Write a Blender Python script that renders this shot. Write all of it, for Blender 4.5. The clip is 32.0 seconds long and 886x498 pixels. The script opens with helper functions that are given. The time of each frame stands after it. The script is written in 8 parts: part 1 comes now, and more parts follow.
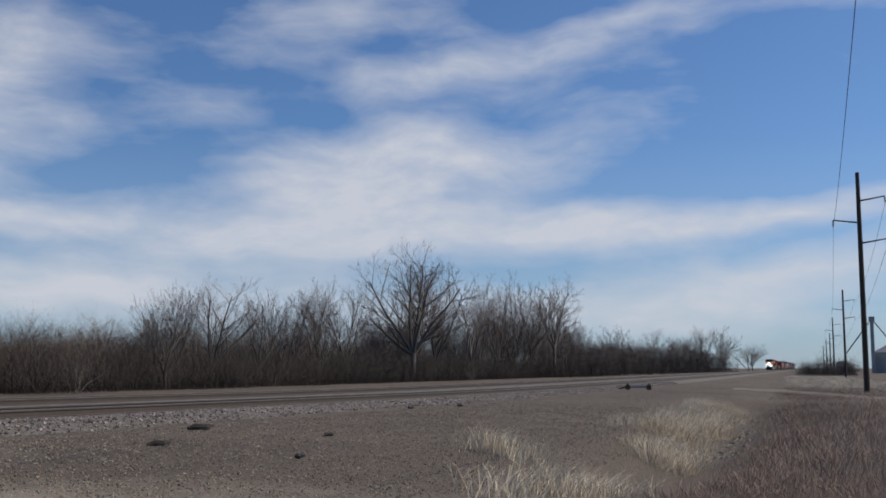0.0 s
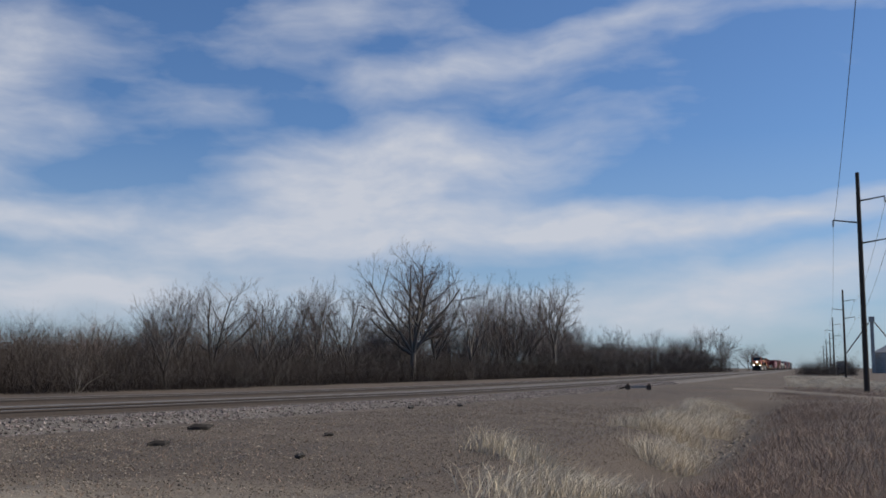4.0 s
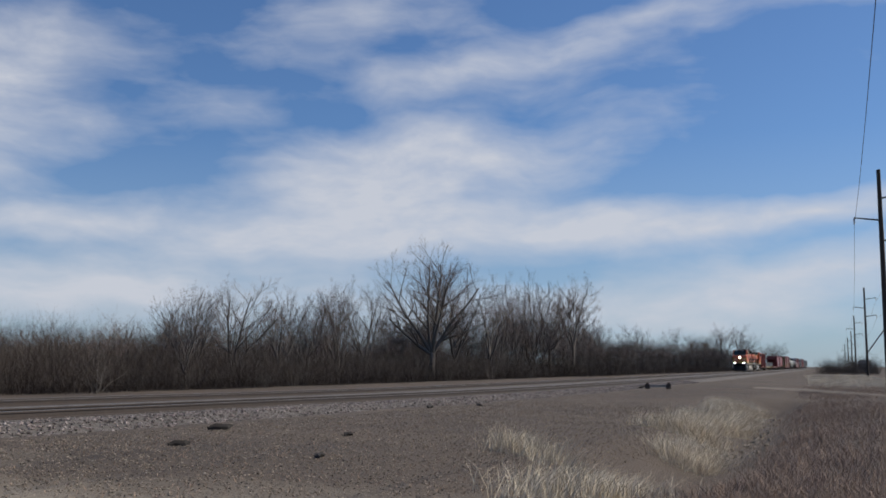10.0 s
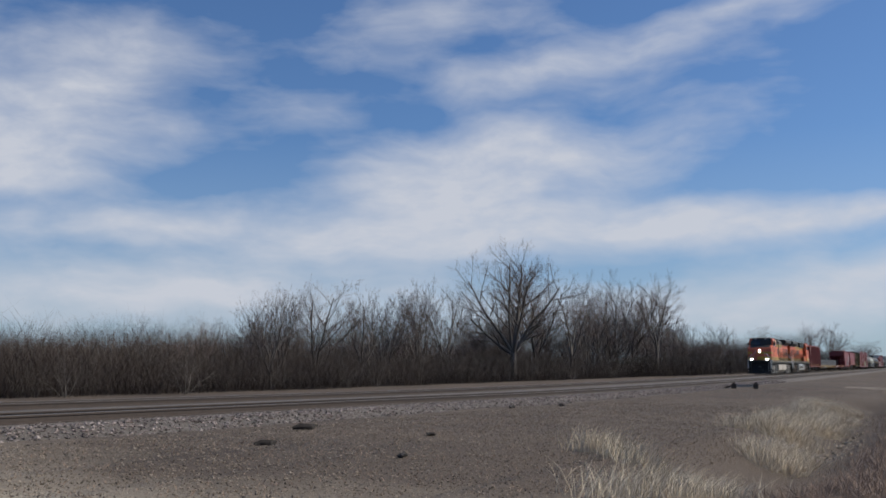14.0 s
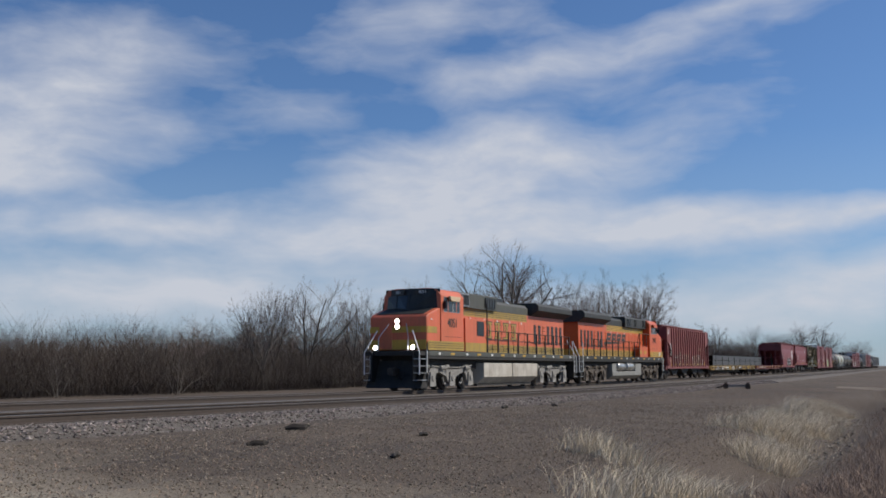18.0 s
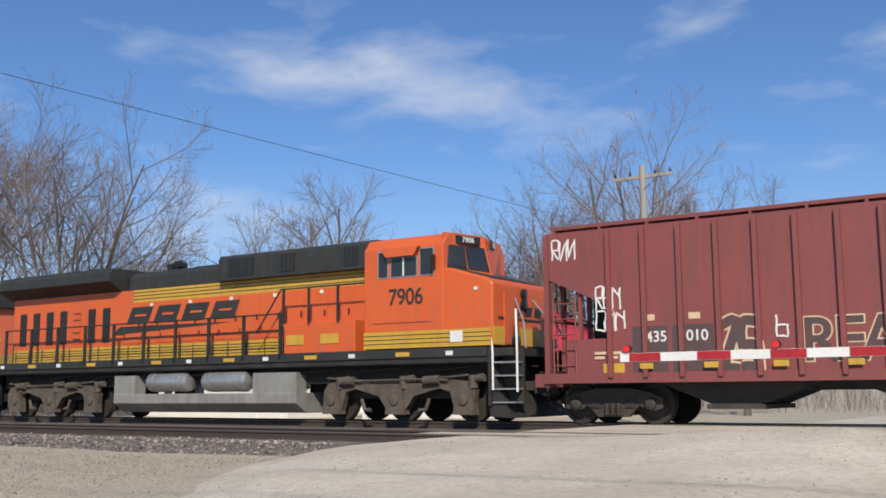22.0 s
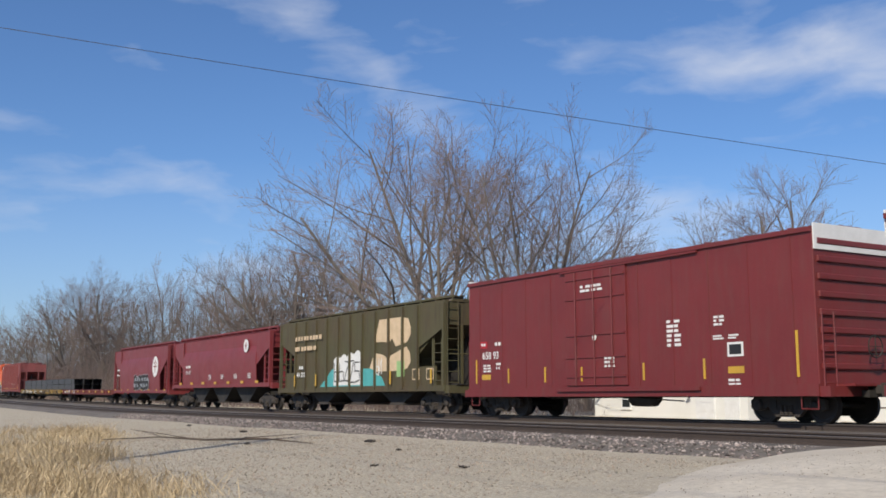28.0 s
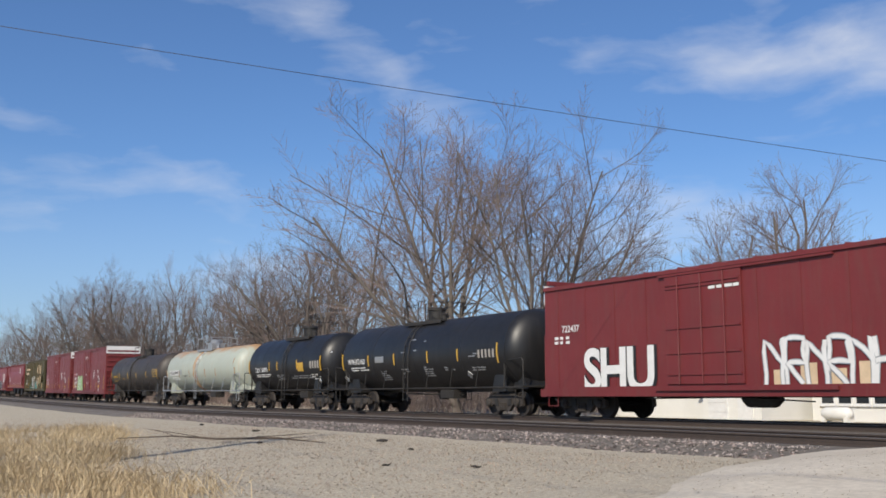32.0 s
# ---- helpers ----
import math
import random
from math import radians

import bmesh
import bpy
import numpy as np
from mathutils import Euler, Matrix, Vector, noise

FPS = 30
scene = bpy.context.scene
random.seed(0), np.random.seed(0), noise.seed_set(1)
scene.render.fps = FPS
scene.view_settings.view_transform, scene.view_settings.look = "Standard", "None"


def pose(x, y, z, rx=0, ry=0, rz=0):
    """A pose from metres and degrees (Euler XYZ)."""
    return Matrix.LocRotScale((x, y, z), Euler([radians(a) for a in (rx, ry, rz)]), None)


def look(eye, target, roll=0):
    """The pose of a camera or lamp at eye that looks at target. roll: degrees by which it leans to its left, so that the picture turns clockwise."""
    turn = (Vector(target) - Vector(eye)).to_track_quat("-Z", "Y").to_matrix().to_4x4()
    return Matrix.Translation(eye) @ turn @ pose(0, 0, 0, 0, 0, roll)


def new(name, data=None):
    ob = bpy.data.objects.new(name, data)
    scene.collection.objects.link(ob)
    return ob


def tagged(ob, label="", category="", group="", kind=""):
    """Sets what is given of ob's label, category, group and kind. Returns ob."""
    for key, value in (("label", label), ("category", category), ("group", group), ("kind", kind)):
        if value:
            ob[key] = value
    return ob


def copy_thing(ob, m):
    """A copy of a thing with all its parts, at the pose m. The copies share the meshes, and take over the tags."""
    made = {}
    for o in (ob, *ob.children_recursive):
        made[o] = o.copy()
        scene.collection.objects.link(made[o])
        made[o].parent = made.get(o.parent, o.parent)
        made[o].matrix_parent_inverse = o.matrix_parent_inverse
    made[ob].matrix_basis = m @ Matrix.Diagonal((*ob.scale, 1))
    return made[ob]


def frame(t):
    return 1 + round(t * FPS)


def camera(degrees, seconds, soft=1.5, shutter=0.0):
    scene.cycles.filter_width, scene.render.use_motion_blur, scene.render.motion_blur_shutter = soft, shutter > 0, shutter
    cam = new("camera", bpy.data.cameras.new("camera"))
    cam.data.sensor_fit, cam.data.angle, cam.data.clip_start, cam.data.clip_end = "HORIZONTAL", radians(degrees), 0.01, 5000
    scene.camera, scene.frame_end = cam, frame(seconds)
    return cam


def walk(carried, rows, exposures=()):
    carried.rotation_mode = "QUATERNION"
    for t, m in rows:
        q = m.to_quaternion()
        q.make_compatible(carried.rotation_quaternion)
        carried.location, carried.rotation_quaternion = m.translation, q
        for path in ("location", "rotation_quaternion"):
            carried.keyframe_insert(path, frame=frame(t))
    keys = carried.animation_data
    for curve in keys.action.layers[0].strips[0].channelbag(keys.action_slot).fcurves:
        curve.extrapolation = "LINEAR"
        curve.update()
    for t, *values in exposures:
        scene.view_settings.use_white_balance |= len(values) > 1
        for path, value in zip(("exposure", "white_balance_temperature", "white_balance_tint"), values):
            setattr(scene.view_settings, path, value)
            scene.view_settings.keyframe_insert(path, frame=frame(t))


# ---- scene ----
RAIL = 0.0        # railhead of both tracks, the zero of all heights
EYE = (0.0, 0.0, 0.71)
cam = camera(46.56, 32.0, soft=1.7)
# seconds, degrees to the right of the track's normal, tilt up, roll
PAN = [(0.0, 68.97, 7.02, 0.20), (9.5, 68.96, 7.02, 0.19), (9.8, 68.55, 7.01, 0.15), (10.0, 67.94, 6.99, 0.08), (10.5, 65.47, 6.98, 0.06),
       (11.0, 63.90, 7.00, -0.01), (11.5, 63.22, 6.99, -0.06), (12.0, 62.99, 7.00, -0.08), (12.5, 63.01, 7.00, -0.07),
       (13.0, 63.15, 7.00, -0.07), (13.5, 63.30, 7.01, -0.07), (14.0, 63.45, 7.00, -0.06), (14.5, 63.57, 7.00, -0.07),
       (16.5, 63.82, 7.02, -0.09), (17.0, 63.82, 7.03, -0.10), (18.0, 63.86, 7.01, -0.09), (19.0, 63.84, 7.05, -0.15),
       (19.5, 63.71, 7.04, -0.12), (19.8, 61.6, 7.03, -0.3), (20.0, 57.71, 7.01, -0.5), (20.4, 42.6, 7.15, -1.1), (20.5, 38.40, 7.16, -1.3),
       (20.6, 34.3, 7.15, -1.25), (20.8, 23.8, 7.35, -1.1), (21.0, 13.19, 7.58, -0.9), (21.1, 10.0, 7.68, -0.6),
       (21.2, 8.23, 7.74, -0.35), (21.3, 5.68, 7.76, -0.2), (21.4, 0.74, 7.78, -0.2), (21.5, -6.69, 7.72, -0.2),
       (21.6, -13.45, 7.73, 0.0), (21.7, -19.1, 7.75, 0.1), (21.8, -23.0, 7.8, 0.0), (21.9, -27.9, 7.88, -0.2),
       (22.0, -33.55, 7.98, -0.4), (22.1, -39.2, 8.02, -0.2), (22.2, -44.7, 8.05, 0.0), (22.4, -50.7, 8.1, -0.1), (22.5, -54.36, 8.13, -0.12),
       (23.0, -55.60, 8.31, -0.13), (23.5, -58.53, 8.33, -0.2), (24.0, -59.05, 8.34, -0.16), (24.5, -58.95, 8.33, -0.16),
       (26.5, -58.21, 8.16, -0.2), (27.5, -58.27, 8.15, -0.18), (28.5, -58.44, 8.13, -0.14), (29.5, -58.62, 8.13, -0.10),
       (30.5, -58.81, 8.11, -0.10), (32.0, -59.02, 8.12, -0.07)]
walk(cam, [(t, pose(*EYE, 90 + up, 0, -az) @ pose(0, 0, 0, 0, 0, roll)) for t, az, up, roll in PAN],
     exposures=[(0.0, -0.3), (19.6, -0.3), (20.6, -0.15), (22.0, 0.0), (32.0, 0.0)])

# ---- daylight ----
SUN_AZ, SUN_EL = 145.0, 38.0      # degrees to the right of the track's normal, and up
sun_way = Vector((math.sin(radians(SUN_AZ)) * math.cos(radians(SUN_EL)), math.cos(radians(SUN_AZ)) * math.cos(radians(SUN_EL)), math.sin(radians(SUN_EL))))
sun = new("sun", bpy.data.lights.new("sun", "SUN"))
sun.data.energy, sun.data.angle, sun.data.color = 5.0, radians(0.6), (1.0, 0.91, 0.77)
sun.matrix_world = look((0, 0, 60), Vector((0, 0, 60)) - sun_way)


def nodes_of(tree):
    """Short ways to add and join nodes of one tree."""
    tree.nodes.clear()

    def add(kind, values=None):
        n = tree.nodes.new(kind)
        for key, value in (values or {}).items():
            n.inputs[key].default_value = value
        return n

    def join(a, b):
        tree.links.new(a, b)
    return add, join


# clouds over the far right, then over the crossing and the left: heading, height, half length, half height, slant, weight
CLOUDS_RIGHT = [
    (63.0, 19.2, 12.4, 2.5, 7, 0.85), (75.3, 17.7, 14.1, 2.4, 8, 0.95), (68.5, 16.7, 11.2, 1.4, 8, 0.47), (46.1, 16.7, 5.1, 2.8, 15, 0.46), (49.6, 13.0, 12.8, 2.2, 9, 0.46),
    (55.2, 14.6, 4.7, 1.8, 0, 0.4), (69.5, 12.2, 14.1, 4.2, 3, 0.93), (63.1, 9.5, 17.9, 3.8, 6, 0.81), (54.9, 7.1, 20.6, 3.8, 8, 0.81), (47.1, 8.1, 5.1, 1.2, 4, 0.57),
    (48.9, 4.2, 17.9, 2.8, 2, 0.76), (63.7, 12.9, 9.8, 1.8, 8, 0.47), (72.6, 7.7, 14.1, 2.4, 3, 0.85), (78.3, 8.4, 9.4, 1.7, 4, 0.76), (87.8, 8.5, 12.0, 1.4, 8, 1.19),
    (87.2, 5.6, 14.1, 2.0, 3, 1.19), (83.3, 3.5, 17.9, 2.1, 0, 0.83), (66.3, 3.3, 25.7, 2.8, 0, 0.76), (89.1, 19.4, 8.6, 1.0, 4, 0.47), (78.5, 19.5, 10.2, 0.9, 10, 0.38),
    (41.8, 14.2, 9.8, 5.1, 18, 0.59), (41.2, 9.8, 10.2, 2.8, 8, 0.53), (43.2, 7.7, 9.8, 1.7, 6, 0.47), (41.4, 4.2, 12.8, 2.8, 0, 0.41), (43.4, 15.1, 13.7, 5.6, 14, 0.59),
    (37.4, 10.0, 11.2, 3.3, 8, 0.47),
]
CLOUDS_LEFT = [
    (-66.9, 20.7, 7.8, 3.0, -40, 0.51), (-61.4, 17.5, 8.2, 1.9, -38, 0.41), (-40.5, 17.6, 15.0, 3.0, 2, 0.28), (-50.7, 18.3, 7.4, 2.6, 20, 0.28), (-81.4, 13.7, 5.0, 1.4, -12, 0.34),
    (-73.5, 11.6, 11.9, 1.4, -4, 0.31), (-80.9, 9.7, 5.9, 3.0, 12, 0.37), (-46.8, 10.1, 5.4, 3.0, 20, 0.34), (-80.8, 18.6, 9.1, 1.4, -10, 0.21), (-36.1, 18.5, 9.1, 3.0, -20, 0.26),
    (-38.4, 16.9, 10.0, 2.6, -14, 0.35), (-30.2, 16.7, 15.0, 2.7, -14, 0.38), (-19.2, 19.9, 5.4, 1.8, -4, 0.62), (-2.2, 17.6, 7.8, 2.7, 20, 0.35), (-43.9, 10.0, 9.1, 3.0, 0, 0.34),
    (-11.4, 12.9, 10.9, 4.0, 10, 0.21), (-6.5, 17.2, 7.4, 2.2, -5, 0.55), (18.7, 15.3, 15.0, 5.9, 16, 0.84), (32.5, 15.8, 13.7, 5.4, 14, 0.84), (30.8, 10.3, 11.9, 3.5, 8, 0.65),
    (7.4, 19.4, 9.1, 1.9, 10, 0.29),
]


def make_sky():
    """Blue winter sky with thin, torn cirrus and stratus that thickens towards the far end of the line."""
    world = bpy.data.worlds.new("sky")
    scene.world = world
    world.use_nodes = True
    add, join = nodes_of(world.node_tree)
    out, bg = add("ShaderNodeOutputWorld"), add("ShaderNodeBackground", {1: 0.1})
    join(bg.outputs[0], out.inputs[0])
    sky = add("ShaderNodeTexSky")
    sky.sky_type, sky.sun_disc, sky.sun_elevation, sky.sun_rotation = "NISHITA", False, radians(SUN_EL), radians(SUN_AZ)
    sky.altitude, sky.air_density, sky.dust_density, sky.ozone_density = 200, 1.0, 0.6, 3.0
    co = add("ShaderNodeTexCoord")
    xyz = add("ShaderNodeSeparateXYZ")
    join(co.outputs["Generated"], xyz.inputs[0])

    def math_node(op, a, b=None, clamp=False):
        n = add("ShaderNodeMath")
        n.operation, n.use_clamp = op, clamp
        for k, v in enumerate((a, b)):
            if v is None:
                continue
            if isinstance(v, (int, float)):
                n.inputs[k].default_value = v
            else:
                join(v, n.inputs[k])
        return n.outputs[0]

    X, Y, Z = xyz.outputs
    # heading and height in degrees
    az = math_node("MULTIPLY", math_node("ARCTAN2", X, Y), 57.2958)
    el = math_node("MULTIPLY", math_node("ARCSINE", Z), 57.2958)
    flat = add("ShaderNodeCombineXYZ")
    join(az, flat.inputs[0]), join(el, flat.inputs[1])
    # torn streaks: noise stretched along a slant, warped by a coarser noise
    warp = add("ShaderNodeTexNoise", {2: 0.12, 3: 3.0, 4: 0.5})
    join(flat.outputs[0], warp.inputs[0])
    shift = add("ShaderNodeVectorMath")
    shift.operation = "MULTIPLY_ADD"
    centred = add("ShaderNodeVectorMath")
    centred.operation = "SUBTRACT"
    join(warp.outputs["Color"], centred.inputs[0])
    centred.inputs[1].default_value = (0.5, 0.5, 0.5)
    join(centred.outputs[0], shift.inputs[0])
    shift.inputs[1].default_value = (5, 2.5, 0)
    join(flat.outputs[0], shift.inputs[2])

    def streaks(turn, sx, sy, detail, rough):
        m = add("ShaderNodeMapping")
        m.inputs["Rotation"].default_value = (0, 0, radians(turn))
        m.inputs["Scale"].default_value = (sx, sy, 1)
        join(shift.outputs[0], m.inputs[0])
        n = add("ShaderNodeTexNoise", {2: 1.0, 3: detail, 4: rough})
        join(m.outputs[0], n.inputs[0])
        return n.outputs[0]
    fine, broad, tuft = streaks(-10, 0.13, 0.42, 5.0, 0.52), streaks(-8, 0.05, 0.16, 3.0, 0.5), streaks(-14, 0.4, 0.9, 4.0, 0.55)

    total = None
    # heading, height, half length, half height, slant, weight
    for a, e, la, le, turn, w in CLOUDS_RIGHT + CLOUDS_LEFT:
        m = add("ShaderNodeMapping")
        m.vector_type = "TEXTURE"
        m.inputs["Location"].default_value = (a, e, 0)
        m.inputs["Rotation"].default_value = (0, 0, radians(turn))
        m.inputs["Scale"].default_value = (la, le, 1)
        join(shift.outputs[0], m.inputs[0])
        g = add("ShaderNodeTexGradient")
        g.gradient_type = "SPHERICAL"
        join(m.outputs[0], g.inputs[0])
        one = math_node("MULTIPLY", g.outputs[1], w)
        total = one if total is None else math_node("ADD", total, one)
    body = math_node("ADD", math_node("MULTIPLY", fine, 1.5), math_node("ADD", math_node("MULTIPLY", broad, 0.9), math_node("MULTIPLY", tuft, 0.3)))
    dense = math_node("ADD", math_node("ADD", body, total), -1.5)
    cover = math_node("MULTIPLY", math_node("MULTIPLY", dense, 0.95), math_node("ADD", math_node("MULTIPLY", tuft, 0.5), 0.6), True)
    soft = add("ShaderNodeMapRange")
    join(cover, soft.inputs[0])
    soft.inputs[4].default_value = 0.92
    mix = add("ShaderNodeMix")
    mix.data_type = "RGBA"
    join(soft.outputs[0], mix.inputs[0])
    deep = add("ShaderNodeMix")              # the clear, dry blue of a winter day
    deep.data_type, deep.blend_type = "RGBA", "MULTIPLY"
    deep.inputs[0].default_value = 1.0
    join(sky.outputs[0], deep.inputs[6])
    deep.inputs[7].default_value = (0.72, 0.93, 1.2, 1)
    haze = add("ShaderNodeMapRange", {1: -1.0, 2: 13.0, 3: 0.55, 4: 0.0})     # pale air near the horizon
    join(el, haze.inputs[0])
    low = add("ShaderNodeMix")
    low.data_type = "RGBA"
    join(haze.outputs[0], low.inputs[0])
    join(deep.outputs[2], low.inputs[6])
    low.inputs[7].default_value = (4.4, 5.5, 7.2, 1)
    join(low.outputs[2], mix.inputs[6])
    mix.inputs[7].default_value = (7.2, 7.5, 8.3, 1)
    join(mix.outputs[2], bg.inputs[0])


make_sky()

# ---- materials ----
def mat(name, base, rough=0.6, metal=0.0, other=None, amount=0.5, scale=3.0, fine=25.0, fine_amount=0.25, bump=0.0, bump_scale=30.0,
        stretch=(1, 1, 1), streak=None, streak_amount=0.0, emit=None, power=0.0, vary=0.0, island=0.0):
    """A painted, dusty or natural surface: base colour, a second colour in coarse stains, fine grain, relief and runs of dirt."""
    base = tuple(c * 0.85 for c in base)
    m = bpy.data.materials.new(name)
    m.use_nodes = True
    add, join = nodes_of(m.node_tree)
    out, bsdf = add("ShaderNodeOutputMaterial"), add("ShaderNodeBsdfPrincipled", {"Roughness": rough, "Metallic": metal})
    join(bsdf.outputs[0], out.inputs[0])
    co = add("ShaderNodeTexCoord")
    mp = add("ShaderNodeMapping")
    mp.inputs["Scale"].default_value = stretch
    join(co.outputs["Object"], mp.inputs[0])

    def noise_at(size, detail=4.0, vec=None):
        n = add("ShaderNodeTexNoise", {2: size, 3: detail, 4: 0.6})
        join((vec or mp).outputs[0], n.inputs[0])
        return n.outputs[0]

    def ramp(fac, lo, hi, top):
        r = add("ShaderNodeMapRange", {1: lo, 2: hi, 3: 0.0, 4: top})
        join(fac, r.inputs[0])
        return r.outputs[0]

    def blend(fac, a, b):
        x = add("ShaderNodeMix")
        x.data_type = "RGBA"
        join(fac, x.inputs[0])
        if isinstance(a, tuple):
            x.inputs[6].default_value = (*a, 1)
        else:
            join(a, x.inputs[6])
        x.inputs[7].default_value = (*b, 1)
        return x.outputs[2]
    second = tuple(c * 0.85 for c in other) if other else tuple(c * 0.6 for c in base)
    colour = blend(ramp(noise_at(scale), 0.38, 0.66, amount), base, second)
    colour = blend(ramp(noise_at(fine, 6.0), 0.4, 0.7, fine_amount), colour, tuple(c * 0.45 for c in base))
    if streak:
        sp = add("ShaderNodeMapping")
        sp.inputs["Scale"].default_value = (3.0, 3.0, 0.35)
        join(co.outputs["Object"], sp.inputs[0])
        colour = blend(ramp(noise_at(2.0, 6.0, sp), 0.46, 0.72, streak_amount), colour, streak)
    if island:
        geo, tone = add("ShaderNodeNewGeometry"), add("ShaderNodeHueSaturation")
        r = add("ShaderNodeMapRange", {3: 1.0 - island, 4: 1.0 + island})
        join(geo.outputs["Random Per Island"], r.inputs[0])
        join(r.outputs[0], tone.inputs["Value"])
        join(colour, tone.inputs["Color"])
        colour = tone.outputs[0]
    if vary:
        info, hsv = add("ShaderNodeObjectInfo"), add("ShaderNodeHueSaturation")
        r = add("ShaderNodeMapRange", {3: 1.0 - vary, 4: 1.0 + vary})
        join(info.outputs["Random"], r.inputs[0])
        join(r.outputs[0], hsv.inputs["Value"])
        join(colour, hsv.inputs["Color"])
        colour = hsv.outputs[0]
    join(colour, bsdf.inputs["Base Color"])
    rr = add("ShaderNodeMapRange", {3: max(0.02, rough - 0.12), 4: min(1.0, rough + 0.12)})
    join(noise_at(scale * 2.3), rr.inputs[0])
    join(rr.outputs[0], bsdf.inputs["Roughness"])
    if bump:
        b = add("ShaderNodeBump", {"Strength": 1.0, "Distance": bump})
        join(noise_at(bump_scale, 5.0), b.inputs["Height"])
        join(b.outputs[0], bsdf.inputs["Normal"])
    if emit:
        bsdf.inputs["Emission Color"].default_value = (*emit, 1)
        bsdf.inputs["Emission Strength"].default_value = power
    return m


M = {}
DUST = (0.16, 0.125, 0.09)
M["orange"] = mat("orange_paint", (0.7, 0.125, 0.027), 0.42, other=(0.6, 0.1, 0.027), amount=0.5, scale=0.8, fine_amount=0.1, streak=DUST, streak_amount=0.25)
M["orange_faded"] = mat("faded_orange_paint", (0.76, 0.17, 0.085), 0.5, other=(0.6, 0.15, 0.06), amount=0.7, scale=0.8, fine_amount=0.15, streak=(0.3, 0.12, 0.06), streak_amount=0.4)
M["yellow"] = mat("yellow_paint", (0.64, 0.38, 0.04), 0.45, other=(0.5, 0.29, 0.04), amount=0.5, scale=1.2, fine_amount=0.15, streak=DUST, streak_amount=0.3)
M["yellow_dull"] = mat("dull_dusty_yellow_paint", (0.5, 0.33, 0.06), 0.5, other=(0.32, 0.22, 0.06), amount=0.6, scale=1.2, fine_amount=0.2, streak=DUST, streak_amount=0.4)
M["green"] = mat("dark_green_paint", (0.024, 0.027, 0.025), 0.6, other=(0.038, 0.039, 0.037), scale=1.5, fine_amount=0.2, streak=DUST, streak_amount=0.12)
M["green_grey"] = mat("faded_grey_green_paint", (0.085, 0.09, 0.078), 0.6, other=(0.06, 0.062, 0.055), scale=1.5, fine_amount=0.2, streak=DUST, streak_amount=0.2)
M["frame"] = mat("grimy_black_frame", (0.02, 0.019, 0.018), 0.7, other=(0.045, 0.037, 0.03), amount=0.8, scale=2.2, fine_amount=0.3, bump=0.004)
M["truck"] = mat("dusty_cast_steel", (0.062, 0.05, 0.041), 0.8, other=(0.032, 0.028, 0.025), amount=0.8, scale=3.5, fine_amount=0.4, bump=0.005)
M["truck_tan"] = mat("tan_dusty_cast_steel", (0.13, 0.102, 0.08), 0.8, other=(0.06, 0.05, 0.042), amount=0.8, scale=3.5, fine_amount=0.4, bump=0.005)
M["truck_pale"] = mat("pale_dusty_cast_steel", (0.34, 0.33, 0.31), 0.8, other=(0.16, 0.15, 0.135), amount=0.8, scale=3.5, fine_amount=0.4, bump=0.005)
M["wheel"] = mat("worn_wheel_steel", (0.03, 0.025, 0.022), 0.7, 0.1, other=(0.055, 0.043, 0.035), scale=5.0)
M["tread"] = mat("bright_tread_steel", (0.4, 0.39, 0.37), 0.35, 0.9, scale=8.0)
M["tank"] = mat("silver_grey_fuel_tank", (0.36, 0.36, 0.34), 0.5, 0.2, other=(0.22, 0.2, 0.17), amount=0.7, scale=1.5, streak=DUST, streak_amount=0.45)
M["tank_pale"] = mat("dusty_pale_fuel_tank", (0.62, 0.58, 0.51), 0.6, other=(0.36, 0.31, 0.25), amount=0.7, scale=1.2, streak=DUST, streak_amount=0.45)
M["air"] = mat("silver_air_reservoir", (0.6, 0.6, 0.58), 0.32, 0.7, other=(0.4, 0.38, 0.35), scale=3.0)
M["glass"] = mat("dark_window_glass", (0.03, 0.035, 0.04), 0.06, scale=1.0, fine_amount=0.0)
M["white"] = mat("white_paint", (0.8, 0.8, 0.78), 0.5, other=(0.66, 0.65, 0.62), amount=0.5, scale=3.0, fine_amount=0.1)
M["cream"] = mat("cream_lettering", (0.72, 0.55, 0.36), 0.6, other=(0.5, 0.36, 0.22), scale=2.5, fine_amount=0.25)
M["black"] = mat("black_paint", (0.016, 0.016, 0.017), 0.42, other=(0.032, 0.03, 0.028), scale=1.5, fine_amount=0.1)
M["brown"] = mat("boxcar_oxide_red", (0.185, 0.026, 0.027), 0.5, other=(0.15, 0.022, 0.023), amount=0.7, scale=0.7, fine_amount=0.2, streak=(0.12, 0.05, 0.04), streak_amount=0.4)
M["brown2"] = mat("hopper_oxide_red", (0.27, 0.068, 0.066), 0.6, other=(0.225, 0.06, 0.058), amount=0.8, scale=0.6, fine_amount=0.25, streak=(0.1, 0.055, 0.045), streak_amount=0.5)
M["brown3"] = mat("bright_hopper_red", (0.225, 0.034, 0.038), 0.5, other=(0.18, 0.03, 0.034), amount=0.7, scale=0.6, fine_amount=0.2, streak=(0.12, 0.05, 0.045), streak_amount=0.35)
M["tag_grey"] = mat("thin_grey_spray", (0.085, 0.06, 0.06), 0.6, other=(0.13, 0.06, 0.06), amount=0.8, scale=2.0, fine_amount=0.3)
M["flat_red"] = mat("flatcar_red", (0.18, 0.028, 0.025), 0.6, other=(0.17, 0.04, 0.032), scale=0.8, streak=DUST, streak_amount=0.4)
